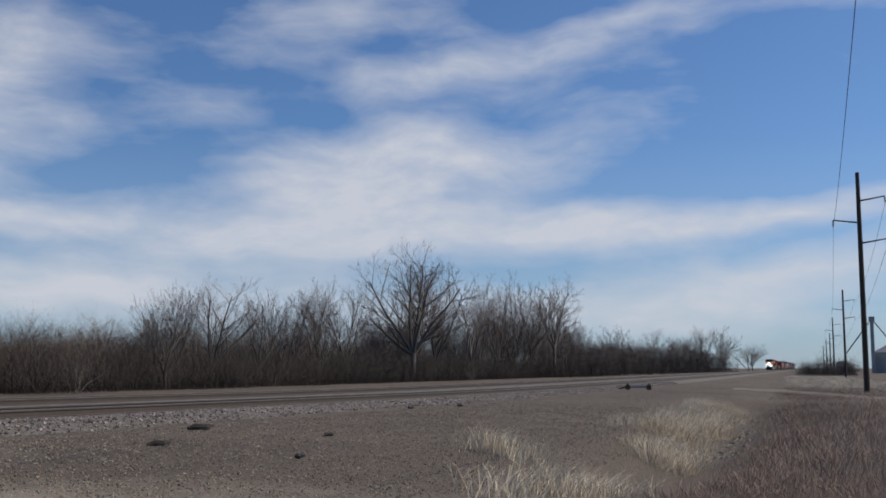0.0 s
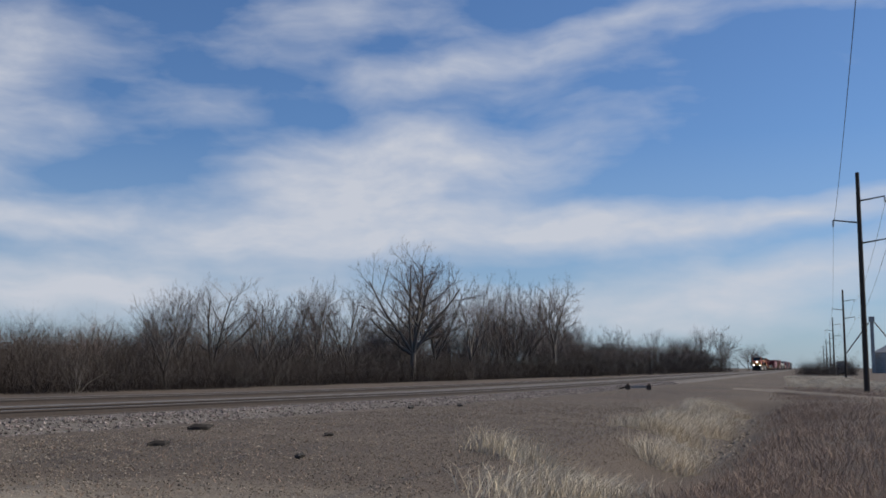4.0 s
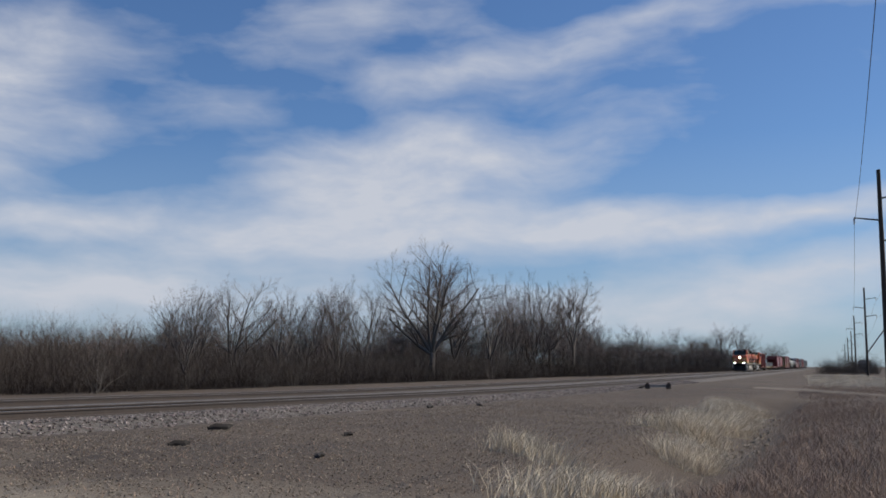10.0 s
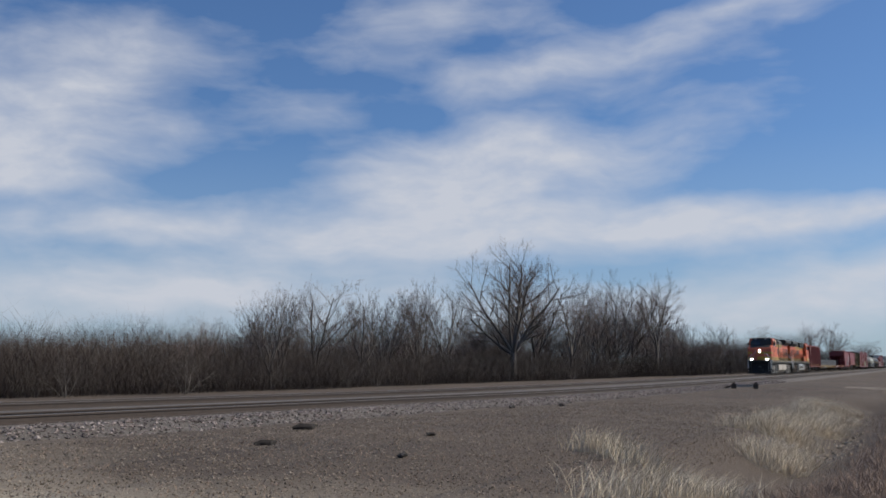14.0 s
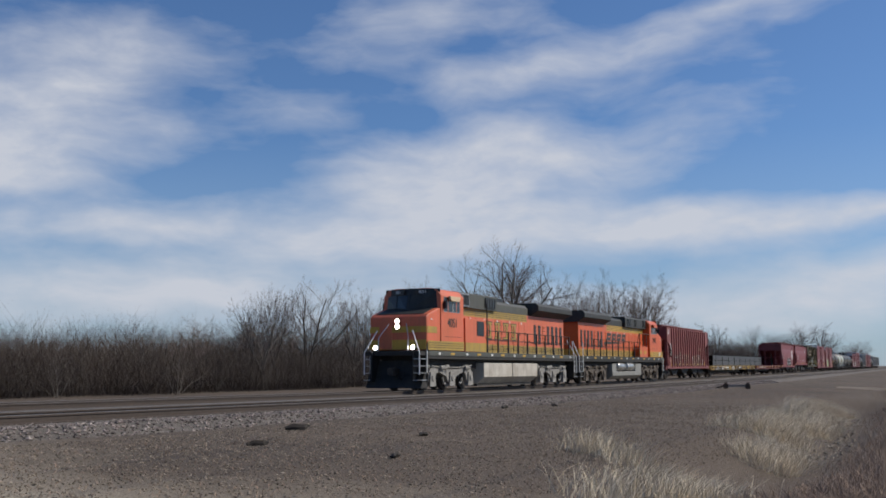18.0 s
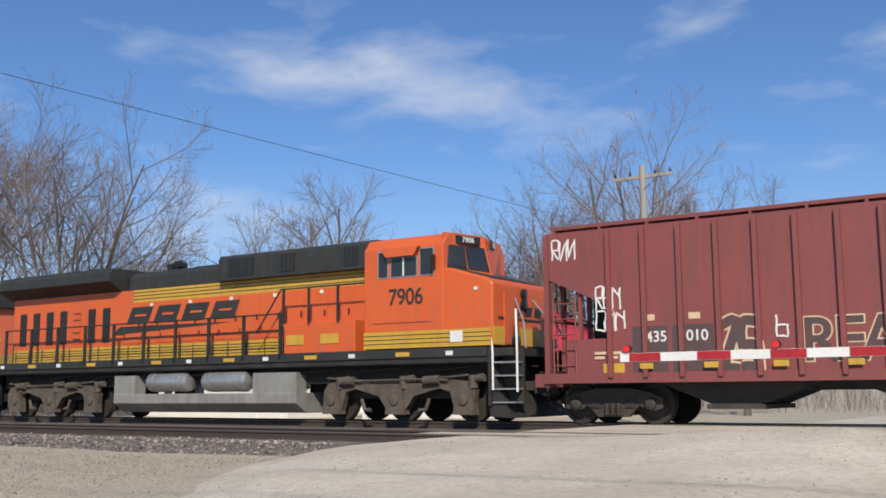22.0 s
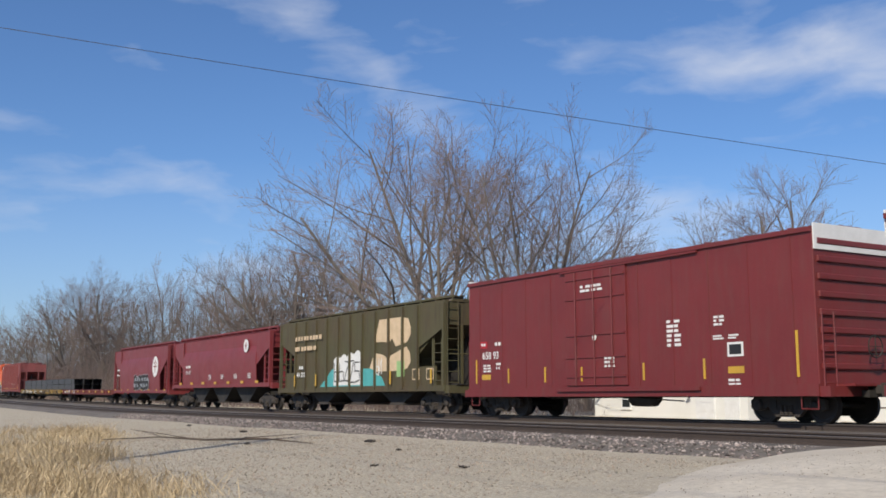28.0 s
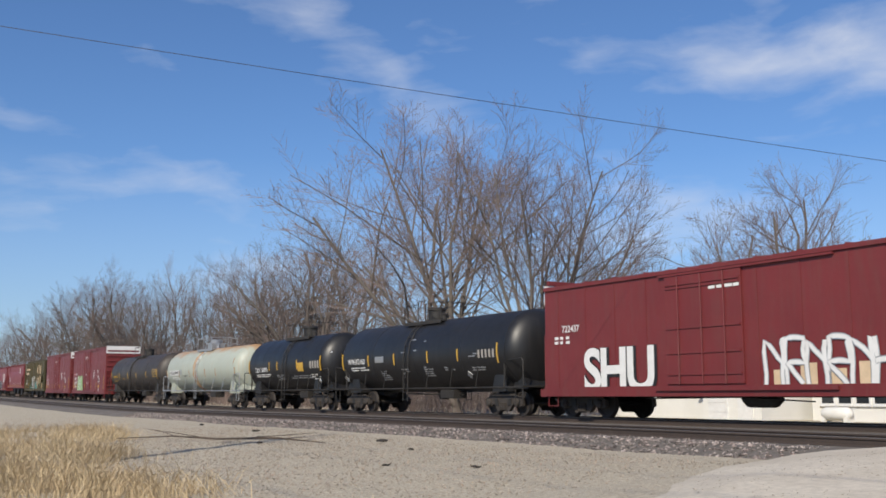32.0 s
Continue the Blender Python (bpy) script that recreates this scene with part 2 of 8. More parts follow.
M["bn_green"] = mat("faded_dirty_green", (0.088, 0.082, 0.036), 0.65, other=(0.1, 0.07, 0.036), amount=0.9, scale=0.5, fine_amount=0.35, streak=(0.05, 0.035, 0.022), streak_amount=0.8)
M["flat_yellow"] = mat("worn_yellow_flatcar", (0.6, 0.38, 0.06), 0.6, other=(0.11, 0.065, 0.04), amount=1.0, scale=0.9, fine_amount=0.5, streak=(0.09, 0.05, 0.03), streak_amount=0.9)
M["steel_load"] = mat("dark_steel_sections", (0.06, 0.062, 0.067), 0.55, 0.2, other=(0.09, 0.088, 0.088), scale=0.6, streak=(0.12, 0.1, 0.085), streak_amount=0.25)
M["tank_brown"] = mat("sooty_brown_tank", (0.05, 0.04, 0.032), 0.55, other=(0.028, 0.027, 0.027), amount=0.9, scale=0.35, fine_amount=0.3, streak=(0.075, 0.055, 0.04), streak_amount=0.5)
M["tank_cream"] = mat("pale_sage_tank", (0.43, 0.47, 0.4), 0.5, other=(0.36, 0.39, 0.335), amount=0.7, scale=0.4, fine_amount=0.15, streak=(0.35, 0.25, 0.15), streak_amount=0.3)
M["rust"] = mat("orange_rust", (0.38, 0.16, 0.055), 0.8, other=(0.5, 0.38, 0.24), amount=0.9, scale=1.6, fine_amount=0.4)
M["tank_black"] = mat("glossy_black_tank", (0.011, 0.011, 0.012), 0.45, other=(0.018, 0.017, 0.017), amount=0.6, scale=0.5, fine_amount=0.1, streak=(0.04, 0.036, 0.032), streak_amount=0.25)
M["silver"] = mat("weathered_aluminium", (0.5, 0.49, 0.47), 0.45, 0.5, scale=1.0, streak=DUST, streak_amount=0.4)
M["lamp"] = mat("lit_headlight", (0.9, 0.9, 0.85), 0.3, emit=(1.0, 0.96, 0.88), power=80.0)
M["red_lens"] = mat("lit_red_lens", (0.4, 0.01, 0.01), 0.25, emit=(1.0, 0.04, 0.03), power=0.5)
M["red_lens_low"] = mat("dim_red_lens", (0.25, 0.008, 0.01), 0.25, emit=(1.0, 0.02, 0.02), power=0.06)
M["red_tape"] = mat("red_reflective_tape", (0.45, 0.02, 0.03), 0.4, scale=6.0)
M["galv"] = mat("galvanised_steel", (0.48, 0.49, 0.5), 0.42, 0.6, other=(0.36, 0.37, 0.38), scale=8.0)
M["gate_grey"] = mat("pale_grey_gate_paint", (0.5, 0.53, 0.52), 0.5, other=(0.38, 0.4, 0.39), scale=3.0)
M["blue"] = mat("blue_sign", (0.02, 0.05, 0.2), 0.4, scale=5.0)
M["rail"] = mat("rusty_rail_side", (0.05, 0.036, 0.03), 0.75, other=(0.075, 0.052, 0.04), scale=6.0, bump=0.002)
M["railhead"] = mat("polished_railhead", (0.3, 0.27, 0.24), 0.42, 0.7, other=(0.14, 0.11, 0.09), amount=0.5, scale=0.6)
M["tie"] = mat("grey_weathered_tie", (0.1, 0.088, 0.078), 0.9, other=(0.07, 0.058, 0.05), scale=4.0, fine=60, bump=0.006, stretch=(1, 0.15, 1), vary=0.25)
M["ballast"] = mat("crushed_stone_bed", (0.2, 0.175, 0.152), 0.95, other=(0.12, 0.104, 0.092), amount=0.9, scale=1.2, fine=9.0, fine_amount=0.8, bump=0.05, bump_scale=12.0)
M["stone"] = mat("crushed_stone", (0.3, 0.26, 0.235), 0.9, other=(0.2, 0.15, 0.135), amount=0.9, scale=2.5, fine=6.0, fine_amount=0.4, island=0.8)
M["pebble"] = mat("pale_pebbles", (0.36, 0.31, 0.245), 0.9, other=(0.26, 0.215, 0.165), amount=0.9, scale=1.5, fine=6.0, fine_amount=0.3, island=0.35)
M["earth_stone"] = mat("brown_grey_stones", (0.34, 0.275, 0.21), 0.95, other=(0.2, 0.16, 0.122), amount=0.9, scale=1.5, fine=6.0, fine_amount=0.4, island=0.75)
M["char"] = mat("blackened_wood", (0.025, 0.02, 0.017), 0.9, other=(0.05, 0.04, 0.033), scale=3.0, bump=0.01)
M["road"] = mat("dusty_concrete_road", (0.66, 0.595, 0.495), 0.9, other=(0.48, 0.42, 0.335), amount=0.9, scale=0.4, fine=11.0, fine_amount=0.45, bump=0.012, bump_scale=25)
M["dirt"] = mat("trodden_dirt", (0.3, 0.245, 0.185), 0.95, other=(0.22, 0.175, 0.13), amount=0.9, scale=0.4, fine=5.0, fine_amount=0.5)
M["asphalt"] = mat("crack_filler_tar", (0.05, 0.047, 0.043), 0.8, scale=4.0)
M["bark"] = mat("grey_brown_bark", (0.165, 0.143, 0.122), 0.9, other=(0.105, 0.09, 0.077), amount=0.8, scale=1.5, fine=14, bump=0.02, bump_scale=9, stretch=(1, 1, 0.25), vary=0.3)
M["twig"] = mat("brown_bare_twigs", (0.225, 0.17, 0.148), 0.9, other=(0.165, 0.124, 0.108), amount=0.7, scale=0.6, vary=0.25)
M["brush_twig"] = mat("dark_shrub_twigs", (0.1, 0.076, 0.063), 0.95, other=(0.07, 0.053, 0.044), amount=0.7, scale=0.6, vary=0.25)
# near-black brown: the shade inside the wood is put into the stem colour
M["brush"] = mat("shaded_winter_brush", (0.032, 0.023, 0.02), 0.95, other=(0.05, 0.036, 0.03), amount=0.8, scale=0.15, fine=2.0)
M["grass"] = mat("dry_straw_grass", (0.66, 0.52, 0.32), 0.8, other=(0.4, 0.29, 0.165), amount=0.9, scale=0.9, fine=4.0, fine_amount=0.35, island=0.4)
M["straw_pale"] = mat("bleached_straw", (0.8, 0.69, 0.51), 0.8, other=(0.62, 0.5, 0.34), amount=0.8, scale=0.5, fine=4.0, fine_amount=0.3, island=0.35)
M["weed"] = mat("brown_dead_weeds", (0.44, 0.315, 0.23), 0.9, other=(0.28, 0.195, 0.145), amount=0.8, scale=0.5, fine=4.0, fine_amount=0.25, island=0.35)
M["pole"] = mat("creosote_pole_wood", (0.05, 0.037, 0.03), 0.85, other=(0.08, 0.06, 0.045), scale=2.0, stretch=(4, 4, 0.4), bump=0.004)
M["pole_grey"] = mat("bleached_pole_wood", (0.4, 0.37, 0.33), 0.85, scale=2.0, stretch=(4, 4, 0.4))
M["wire"] = mat("dark_wire", (0.03, 0.03, 0.03), 0.5, scale=1.0)
M["siding"] = mat("white_house_siding", (0.8, 0.79, 0.74), 0.6, other=(0.7, 0.69, 0.64), scale=0.6, fine_amount=0.1)
M["red_roof"] = mat("red_metal_roof", (0.62, 0.045, 0.07), 0.4, other=(0.5, 0.04, 0.06), scale=0.8, fine_amount=0.05)
M["grey_roof"] = mat("grey_shingle_roof", (0.3, 0.29, 0.28), 0.85, scale=1.0, fine=12.0, bump=0.01)
M["bin"] = mat("galvanised_grain_bin", (0.45, 0.445, 0.43), 0.6, 0.1, scale=0.8, streak=(0.25, 0.2, 0.16), streak_amount=0.3)
M["wood"] = mat("rotten_dark_wood", (0.07, 0.05, 0.037), 0.9, other=(0.13, 0.1, 0.075), scale=3.0, bump=0.01)
M["pond"] = mat("still_ditch_water", (0.05, 0.06, 0.07), 0.05, scale=1.0, fine_amount=0.0)


def soil():
    """Brown earth under thin dead turf along the line; pale trodden gravel round the crossing and beyond it."""
    m = mat("earth_and_gravel", (0.152, 0.113, 0.080), 0.95, other=(0.092, 0.068, 0.049), amount=0.9, scale=0.16, fine=14.0, fine_amount=0.85, bump=0.05, bump_scale=11.0)
    tree = m.node_tree
    bsdf = next(n for n in tree.nodes if n.type == "BSDF_PRINCIPLED")
    was = bsdf.inputs["Base Color"].links[0].from_socket

    def add(kind, values=None):
        n = tree.nodes.new(kind)
        for key, value in (values or {}).items():
            n.inputs[key].default_value = value
        return n
    co, sep = add("ShaderNodeTexCoord"), add("ShaderNodeSeparateXYZ")
    tree.links.new(co.outputs["Object"], sep.inputs[0])
    big, small = add("ShaderNodeTexNoise", {2: 0.18, 3: 5.0, 4: 0.6}), add("ShaderNodeTexNoise", {2: 16.0, 3: 8.0, 4: 0.7})
    for n in (big, small):
        tree.links.new(co.outputs["Object"], n.inputs[0])
    edge = add("ShaderNodeMath")
    edge.operation = "MULTIPLY_ADD"
    tree.links.new(big.outputs[0], edge.inputs[0])
    edge.inputs[1].default_value = 16.0
    tree.links.new(sep.outputs[0], edge.inputs[2])
    west = add("ShaderNodeMapRange", {1: 20.0, 2: 10.0, 3: 0.0, 4: 0.92})
    tree.links.new(edge.outputs[0], west.inputs[0])
    pale = add("ShaderNodeMix")
    pale.data_type = "RGBA"
    pale.inputs[6].default_value, pale.inputs[7].default_value = (0.26, 0.222, 0.165, 1), (0.51, 0.452, 0.35, 1)
    speck = add("ShaderNodeMapRange", {1: 0.3, 2: 0.62})
    tree.links.new(small.outputs[0], speck.inputs[0])
    tree.links.new(speck.outputs[0], pale.inputs[0])
    over = add("ShaderNodeMix")
    over.data_type = "RGBA"
    tree.links.new(west.outputs[0], over.inputs[0])
    tree.links.new(was, over.inputs[6])
    tree.links.new(pale.outputs[2], over.inputs[7])
    tree.links.new(over.outputs[2], bsdf.inputs["Base Color"])
    return m


M["soil"] = soil()


def rusty_crown(m):
    """Adds orange rust that has spread along the top of a tank barrel."""
    tree = m.node_tree
    bsdf = next(n for n in tree.nodes if n.type == "BSDF_PRINCIPLED")
    was = bsdf.inputs["Base Color"].links[0].from_socket

    def add(kind, values=None):
        n = tree.nodes.new(kind)
        for key, value in (values or {}).items():
            n.inputs[key].default_value = value
        return n
    co, sep, mp = add("ShaderNodeTexCoord"), add("ShaderNodeSeparateXYZ"), add("ShaderNodeMapping", {"Scale": (0.45, 1.0, 1.0)})
    tree.links.new(co.outputs["Object"], sep.inputs[0])
    tree.links.new(co.outputs["Object"], mp.inputs[0])
    n = add("ShaderNodeTexNoise", {2: 1.3, 3: 7.0, 4: 0.65})
    tree.links.new(mp.outputs[0], n.inputs[0])
    up = add("ShaderNodeMapRange", {1: 2.7, 2: 3.7, 3: -0.45, 4: 0.28})
    up.clamp = False
    tree.links.new(sep.outputs[2], up.inputs[0])
    total = add("ShaderNodeMath")
    total.operation = "ADD"
    tree.links.new(n.outputs[0], total.inputs[0])
    tree.links.new(up.outputs[0], total.inputs[1])
    fac = add("ShaderNodeMapRange", {1: 0.5, 2: 0.78, 3: 0.0, 4: 0.9})
    tree.links.new(total.outputs[0], fac.inputs[0])
    mix = add("ShaderNodeMix")
    mix.data_type = "RGBA"
    tree.links.new(fac.outputs[0], mix.inputs[0])
    tree.links.new(was, mix.inputs[6])
    mix.inputs[7].default_value = (0.36, 0.19, 0.075, 1)
    tree.links.new(mix.outputs[2], bsdf.inputs["Base Color"])


rusty_crown(M["tank_cream"])

# ---- building helpers ----
class Shape:
    """Collects vertices and faces of one mesh."""

    def __init__(self):
        self.v, self.f, self.smooth = [], [], False

    def add(self, verts, faces):
        n = len(self.v)
        self.v += [tuple(p) for p in verts]
        self.f += [tuple(i + n for i in f) for f in faces]
        return self

    def box(self, x0, x1, y0, y1, z0, z1, c=0.0):
        """A box; c chamfers its four long edges along x."""
        if c:
            return self.prism([(y0 + c, z0), (y1 - c, z0), (y1, z0 + c), (y1, z1 - c), (y1 - c, z1), (y0 + c, z1), (y0, z1 - c), (y0, z0 + c)], x0, x1)
        v = [(x, y, z) for x in (x0, x1) for y in (y0, y1) for z in (z0, z1)]
        return self.add(v, [(0, 1, 3, 2), (4, 6, 7, 5), (0, 4, 5, 1), (2, 3, 7, 6), (0, 2, 6, 4), (1, 5, 7, 3)])

    def prism(self, yz, x0, x1):
        """A profile in (y, z), anticlockwise seen from +x, drawn out along x."""
        n = len(yz)
        v = [(x0, y, z) for y, z in yz] + [(x1, y, z) for y, z in yz]
        f = [(i, (i + 1) % n, (i + 1) % n + n, i + n) for i in range(n)]
        return self.add(v, f + [tuple(range(n - 1, -1, -1)), tuple(range(n, 2 * n))])

    def slab(self, xz, y0, y1):
        """A profile in (x, z), anticlockwise seen from -y, drawn out along y."""
        n = len(xz)
        v = [(x, y0, z) for x, z in xz] + [(x, y1, z) for x, z in xz]
        f = [(i, i + n, (i + 1) % n + n, (i + 1) % n) for i in range(n)]
        return self.add(v, f + [tuple(range(n)), tuple(range(2 * n - 1, n - 1, -1))])

    def tube(self, points, r, n=6, cap=True):
        """A round bar through the points; r is one radius or one for each point."""
        pts = [Vector(p) for p in points]
        rs = r if isinstance(r, (list, tuple)) else [r] * len(pts)
        base = len(self.v)
        for i, p in enumerate(pts):
            d = (pts[min(i + 1, len(pts) - 1)] - pts[max(i - 1, 0)]).normalized()
            a = d.orthogonal().normalized() if i == 0 else (a - d * a.dot(d)).normalized()
            b = d.cross(a)
            self.v += [tuple(p + (a * math.cos(k * math.tau / n) + b * math.sin(k * math.tau / n)) * rs[i]) for k in range(n)]
        for i in range(len(pts) - 1):
            for k in range(n):
                p, q = base + i * n + k, base + i * n + (k + 1) % n
                self.f.append((p, q, q + n, p + n))
        if cap:
            self.f.append(tuple(base + k for k in range(n - 1, -1, -1)))
            self.f.append(tuple(base + (len(pts) - 1) * n + k for k in range(n)))
        return self

    def lathe(self, rx, axis="x", n=20, at=(0, 0, 0)):
        """A body turned about an axis: (radius, place along the axis) pairs."""
        base = len(self.v)
        for r, a in rx:
            for k in range(n):
                c, s = r * math.cos(k * math.tau / n), r * math.sin(k * math.tau / n)
                p = (a, c, s) if axis == "x" else ((c, a, -s) if axis == "y" else (c, s, a))
                self.v.append((p[0] + at[0], p[1] + at[1], p[2] + at[2]))
        for i in range(len(rx) - 1):
            for k in range(n):
                p, q = base + i * n + k, base + i * n + (k + 1) % n
                self.f.append((p, q, q + n, p + n))
        self.f.append(tuple(base + k for k in range(n - 1, -1, -1)))
        self.f.append(tuple(base + (len(rx) - 1) * n + k for k in range(n)))
        return self

    def mesh(self, name, material, smooth=None):
        me = bpy.data.meshes.new(name)
        me.from_pydata(self.v, [], self.f)
        me.materials.append(material)
        if smooth:
            bm = bmesh.new()
            bm.from_mesh(me)
            for e in bm.edges:
                e.smooth = not (len(e.link_faces) == 2 and e.calc_face_angle(0) > radians(smooth))
            for f in bm.faces:
                f.smooth = True
            bm.to_mesh(me)
            bm.free()
        return me


def part(name, shape, material, parent=None, label="", at=None, smooth=None, bevel=0.0):
    """Links a Shape (or a mesh) as ONE object under a thing or a part."""
    me = shape if isinstance(shape, bpy.types.Mesh) else shape.mesh(name, M[material], smooth)
    ob = new(name, me)
    ob.parent = parent
    if at is not None:
        ob.matrix_basis = at
    if label:
        ob["label"] = label
    if bevel:
        b = ob.modifiers.new("bevel", "BEVEL")
        b.width, b.segments, b.limit_method = bevel, 2, "ANGLE"
    return ob


def thing(name, label, category, at=None, group="", kind=""):
    ob = new(name)
    ob.empty_display_size = 0.3
    if at is not None:
        ob.matrix_basis = at
    return tagged(ob, label, category, group, kind)


def words(name, text, size, material, parent, at, label="", squeeze=1.0):
    """Lettering in the built-in font, upright on the side that faces -y of its pose."""
    cu = bpy.data.curves.new(name, "FONT")
    cu.body, cu.size, cu.extrude, cu.align_x, cu.align_y, cu.space_character = text, size, 0.002, "CENTER", "CENTER", squeeze
    cu.offset = 0.012 * size
    cu.materials.append(M[material])
    ob = new(name, cu)
    ob.parent = parent
    ob.matrix_basis = at @ pose(0, 0, 0, 90)
    if label:
        ob["label"] = label
    return ob


def easing(d, k):
    """Nought on one side, d on the other, with a soft knee of width k."""
    return (math.sqrt(d * d + k * k) + d) / 2


def line_y(x):
    """The train's track bends gently away at both far ends."""
    return 22.3 + 0.0185 * easing(x - 110, 25) + 0.03 * easing(-70 - x, 14)


def line_z(x):
    """The line climbs a little towards both far ends."""
    return 0.0085 * easing(x - 45, 12) + 0.007 * easing(-62 - x, 8)


NEAR = -6.4   # the second, empty track lies this far to the viewer's side


def smooth01(t):
    t = min(1.0, max(0.0, t))
    return t * t * (3 - 2 * t)


def ditch_y(x):
    return 2.9 + 0.05 * easing(x - 27, 8)


def ground_z(x, y):
    """Height of the bare ground."""
    ly = line_y(x)
    z = line_z(x)
    d = ly - y                       # towards the viewer from the train's track
    h = -0.45
    if d > 0:
        h = -0.36 - 0.32 * smooth01((d - 9.5) / 12)
        if x > 10:                                      # ditch with a bank beyond
            dy = y - ditch_y(x)
            h -= 0.75 * math.exp(-(dy / 1.3) ** 2) * smooth01((x - 10) / 8) * smooth01((58 - x) / 6)
            h += (0.12 * smooth01((-dy - 1.0) / 4)) * smooth01((x - 8) / 10)
    road = smooth01((2.6 - abs(x + 5.6)) / 3.0 + 1.0)   # the crossing's ramp
    if 0 < d < 30:
        h = h * (1 - road) + (-0.62 * smooth01((d - 7.5) / 13) - 0.03) * road
    elif d <= 0 and d > -14:
        h = h * (1 - road) + (-0.03 - 0.4 * smooth01(-d / 14)) * road
    h += 0.3 * math.exp(-((x + 1.0) / 5.0) ** 2 - ((y - 13.2) / 2.2) ** 2)   # packed gravel round the signal
    return h + z + 0.05 * noise.noise((x * 0.15, y * 0.15, 0)) + 0.02 * noise.noise((x * 0.9, y * 0.9, 3))

# ---- the land, the tracks and the road ----
def spread(near, far, step, grow):
    """Places from near to far whose steps grow with the distance."""
    out, p = [], near
    while p < far:
        out.append(p)
        p += step
        step *= grow
    return out + [far]


def make_ground():
    xs = [-v for v in spread(30, 2400, 1.2, 1.07)][::-1] + [-29 + 0.8 * i for i in range(124)] + spread(70.5, 2600, 1.2, 1.07)
    ys = [-v for v in spread(12, 1500, 1.2, 1.12)][::-1] + [-11.5 + 0.7 * i for i in range(60)] + spread(31, 2600, 1.4, 1.1)
    s = Shape()
    s.v = [(x, y, ground_z(x, y) - (0.25 if y > 200 else 0)) for x in xs for y in ys]
    n = len(ys)
    s.f = [(i * n + j, i * n + n + j, i * n + n + j + 1, i * n + j + 1) for i in range(len(xs) - 1) for j in range(n - 1)]
    ob = part("ground", s, "soil")
    for p in ob.data.polygons:
        p.use_smooth = True
    tagged(ob, "bare brown earth with gravel and thin dead turf", "ground", kind="structure")


def stations(x0, x1):
    out, x = [], x0
    while x < x1:
        out.append(x)
        x += 2.0 if -60 < x < 90 else (6.0 if -150 < x < 250 else 20.0)
    return out + [x1]


def along(name, profile, x0, x1, dy, material, parent, label=""):
    """Draws a (y, z) profile along the line between two stations."""
    s, st, n = Shape(), stations(x0, x1), len(profile)
    for x in st:
        s.v += [(x, line_y(x) + dy + y, line_z(x) + z) for y, z in profile]
    for i in range(len(st) - 1):
        s.f += [(i * n + k, i * n + (k + 1) % n, i * n + n + (k + 1) % n, i * n + n + k) for k in range(n)]
    s.f += [tuple(range(n - 1, -1, -1)), tuple(range((len(st) - 1) * n, len(st) * n))]
    return part(name, s, material, parent, label)


RAIL_FOOT = [(-0.07, -0.17), (0.07, -0.17), (0.07, -0.155), (0.012, -0.13), (0.012, -0.05), (0.034, -0.04), (0.034, -0.012), (-0.034, -0.012), (-0.034, -0.04), (-0.012, -0.05), (-0.012, -0.13), (-0.07, -0.155)]
RAIL_HEAD = [(-0.033, -0.014), (0.033, -0.014), (0.033, -0.004), (0.024, 0.0), (-0.024, 0.0), (-0.033, -0.004)]
tie_shape = Shape().box(-0.115, 0.115, -1.3, 1.3, -0.36, -0.175, 0.015).mesh("tie", M["tie"])


def make_track(name, dy, label):
    bed = [(-3.3, -0.62), (3.3, -0.62), (3.15, -0.2), (0.95, -0.16), (0.62, -0.18), (-0.62, -0.18), (-0.95, -0.16), (-1.75, -0.19)]
    if dy == 0.0:                    # the shelf of stone between the two tracks is level
        bed = [(-y, z) for y, z in bed[2:] + bed[:2]][::-1]
    road = thing(name, label, "railway track", kind="structure")
    along("ballast_bed", bed, -900, 1000, dy, "ballast", road, "grey-brown crushed stone bed")
    for side in (-1, 1):
        r = along("rail", RAIL_FOOT, -900, 1000, dy + side * 0.755, "rail", road, "rusty steel rail")
        along("railhead", RAIL_HEAD, -900, 1000, dy + side * 0.755, "railhead", r, "polished running surface")
    return road


make_ground()
near_track = make_track("track_siding", NEAR, "empty near track with rusty rails in grey ballast")
far_track = make_track("track_main", 0.0, "main track that carries the train in grey ballast")


def make_road():
    """Pale dusty concrete lane that ramps up over both tracks."""
    s = Shape()
    ys = [-30 + 1.0 * i for i in range(90)]
    for y in ys:
        k = smooth01((y - 4) / 11)
        x0, x1 = -9.0 - 2.2 * k + (0.5 * noise.noise((0, y * 0.4, 1)) + 0.3 * noise.noise((3, y * 1.3, 1))), 2.6 - 0.7 * k + 0.9 * noise.noise((5, y * 0.4, 1)) + 0.5 * noise.noise((9, y * 1.3, 1))
        if y > 26:
            x0, x1 = -10.5, -2.2
        for i in range(9):
            x = x0 + (x1 - x0) * i / 8
            d = line_y(x) - y
            z = (-0.62 * smooth01((d - 7.5) / 13) - 0.02) if d > 0 else (-0.02 - 0.4 * smooth01(-d / 14))
            edge = 0.05 if i in (0, 8) else 0.0
            s.v.append((x, y, max(z + 0.012 + 0.012 * noise.noise((x * 0.6, y * 0.6, 7)), (ground_z(x, y) + 0.06) if y < 14 else -9) - 3 * edge))
    s.f = [(j * 9 + i, j * 9 + i + 1, j * 9 + 10 + i, j * 9 + 9 + i) for j in range(len(ys) - 1) for i in range(8)]
    ob = part("road", s, "road")
    tagged(ob, "pale dusty concrete road that crosses the tracks", "road", kind="structure")


make_road()


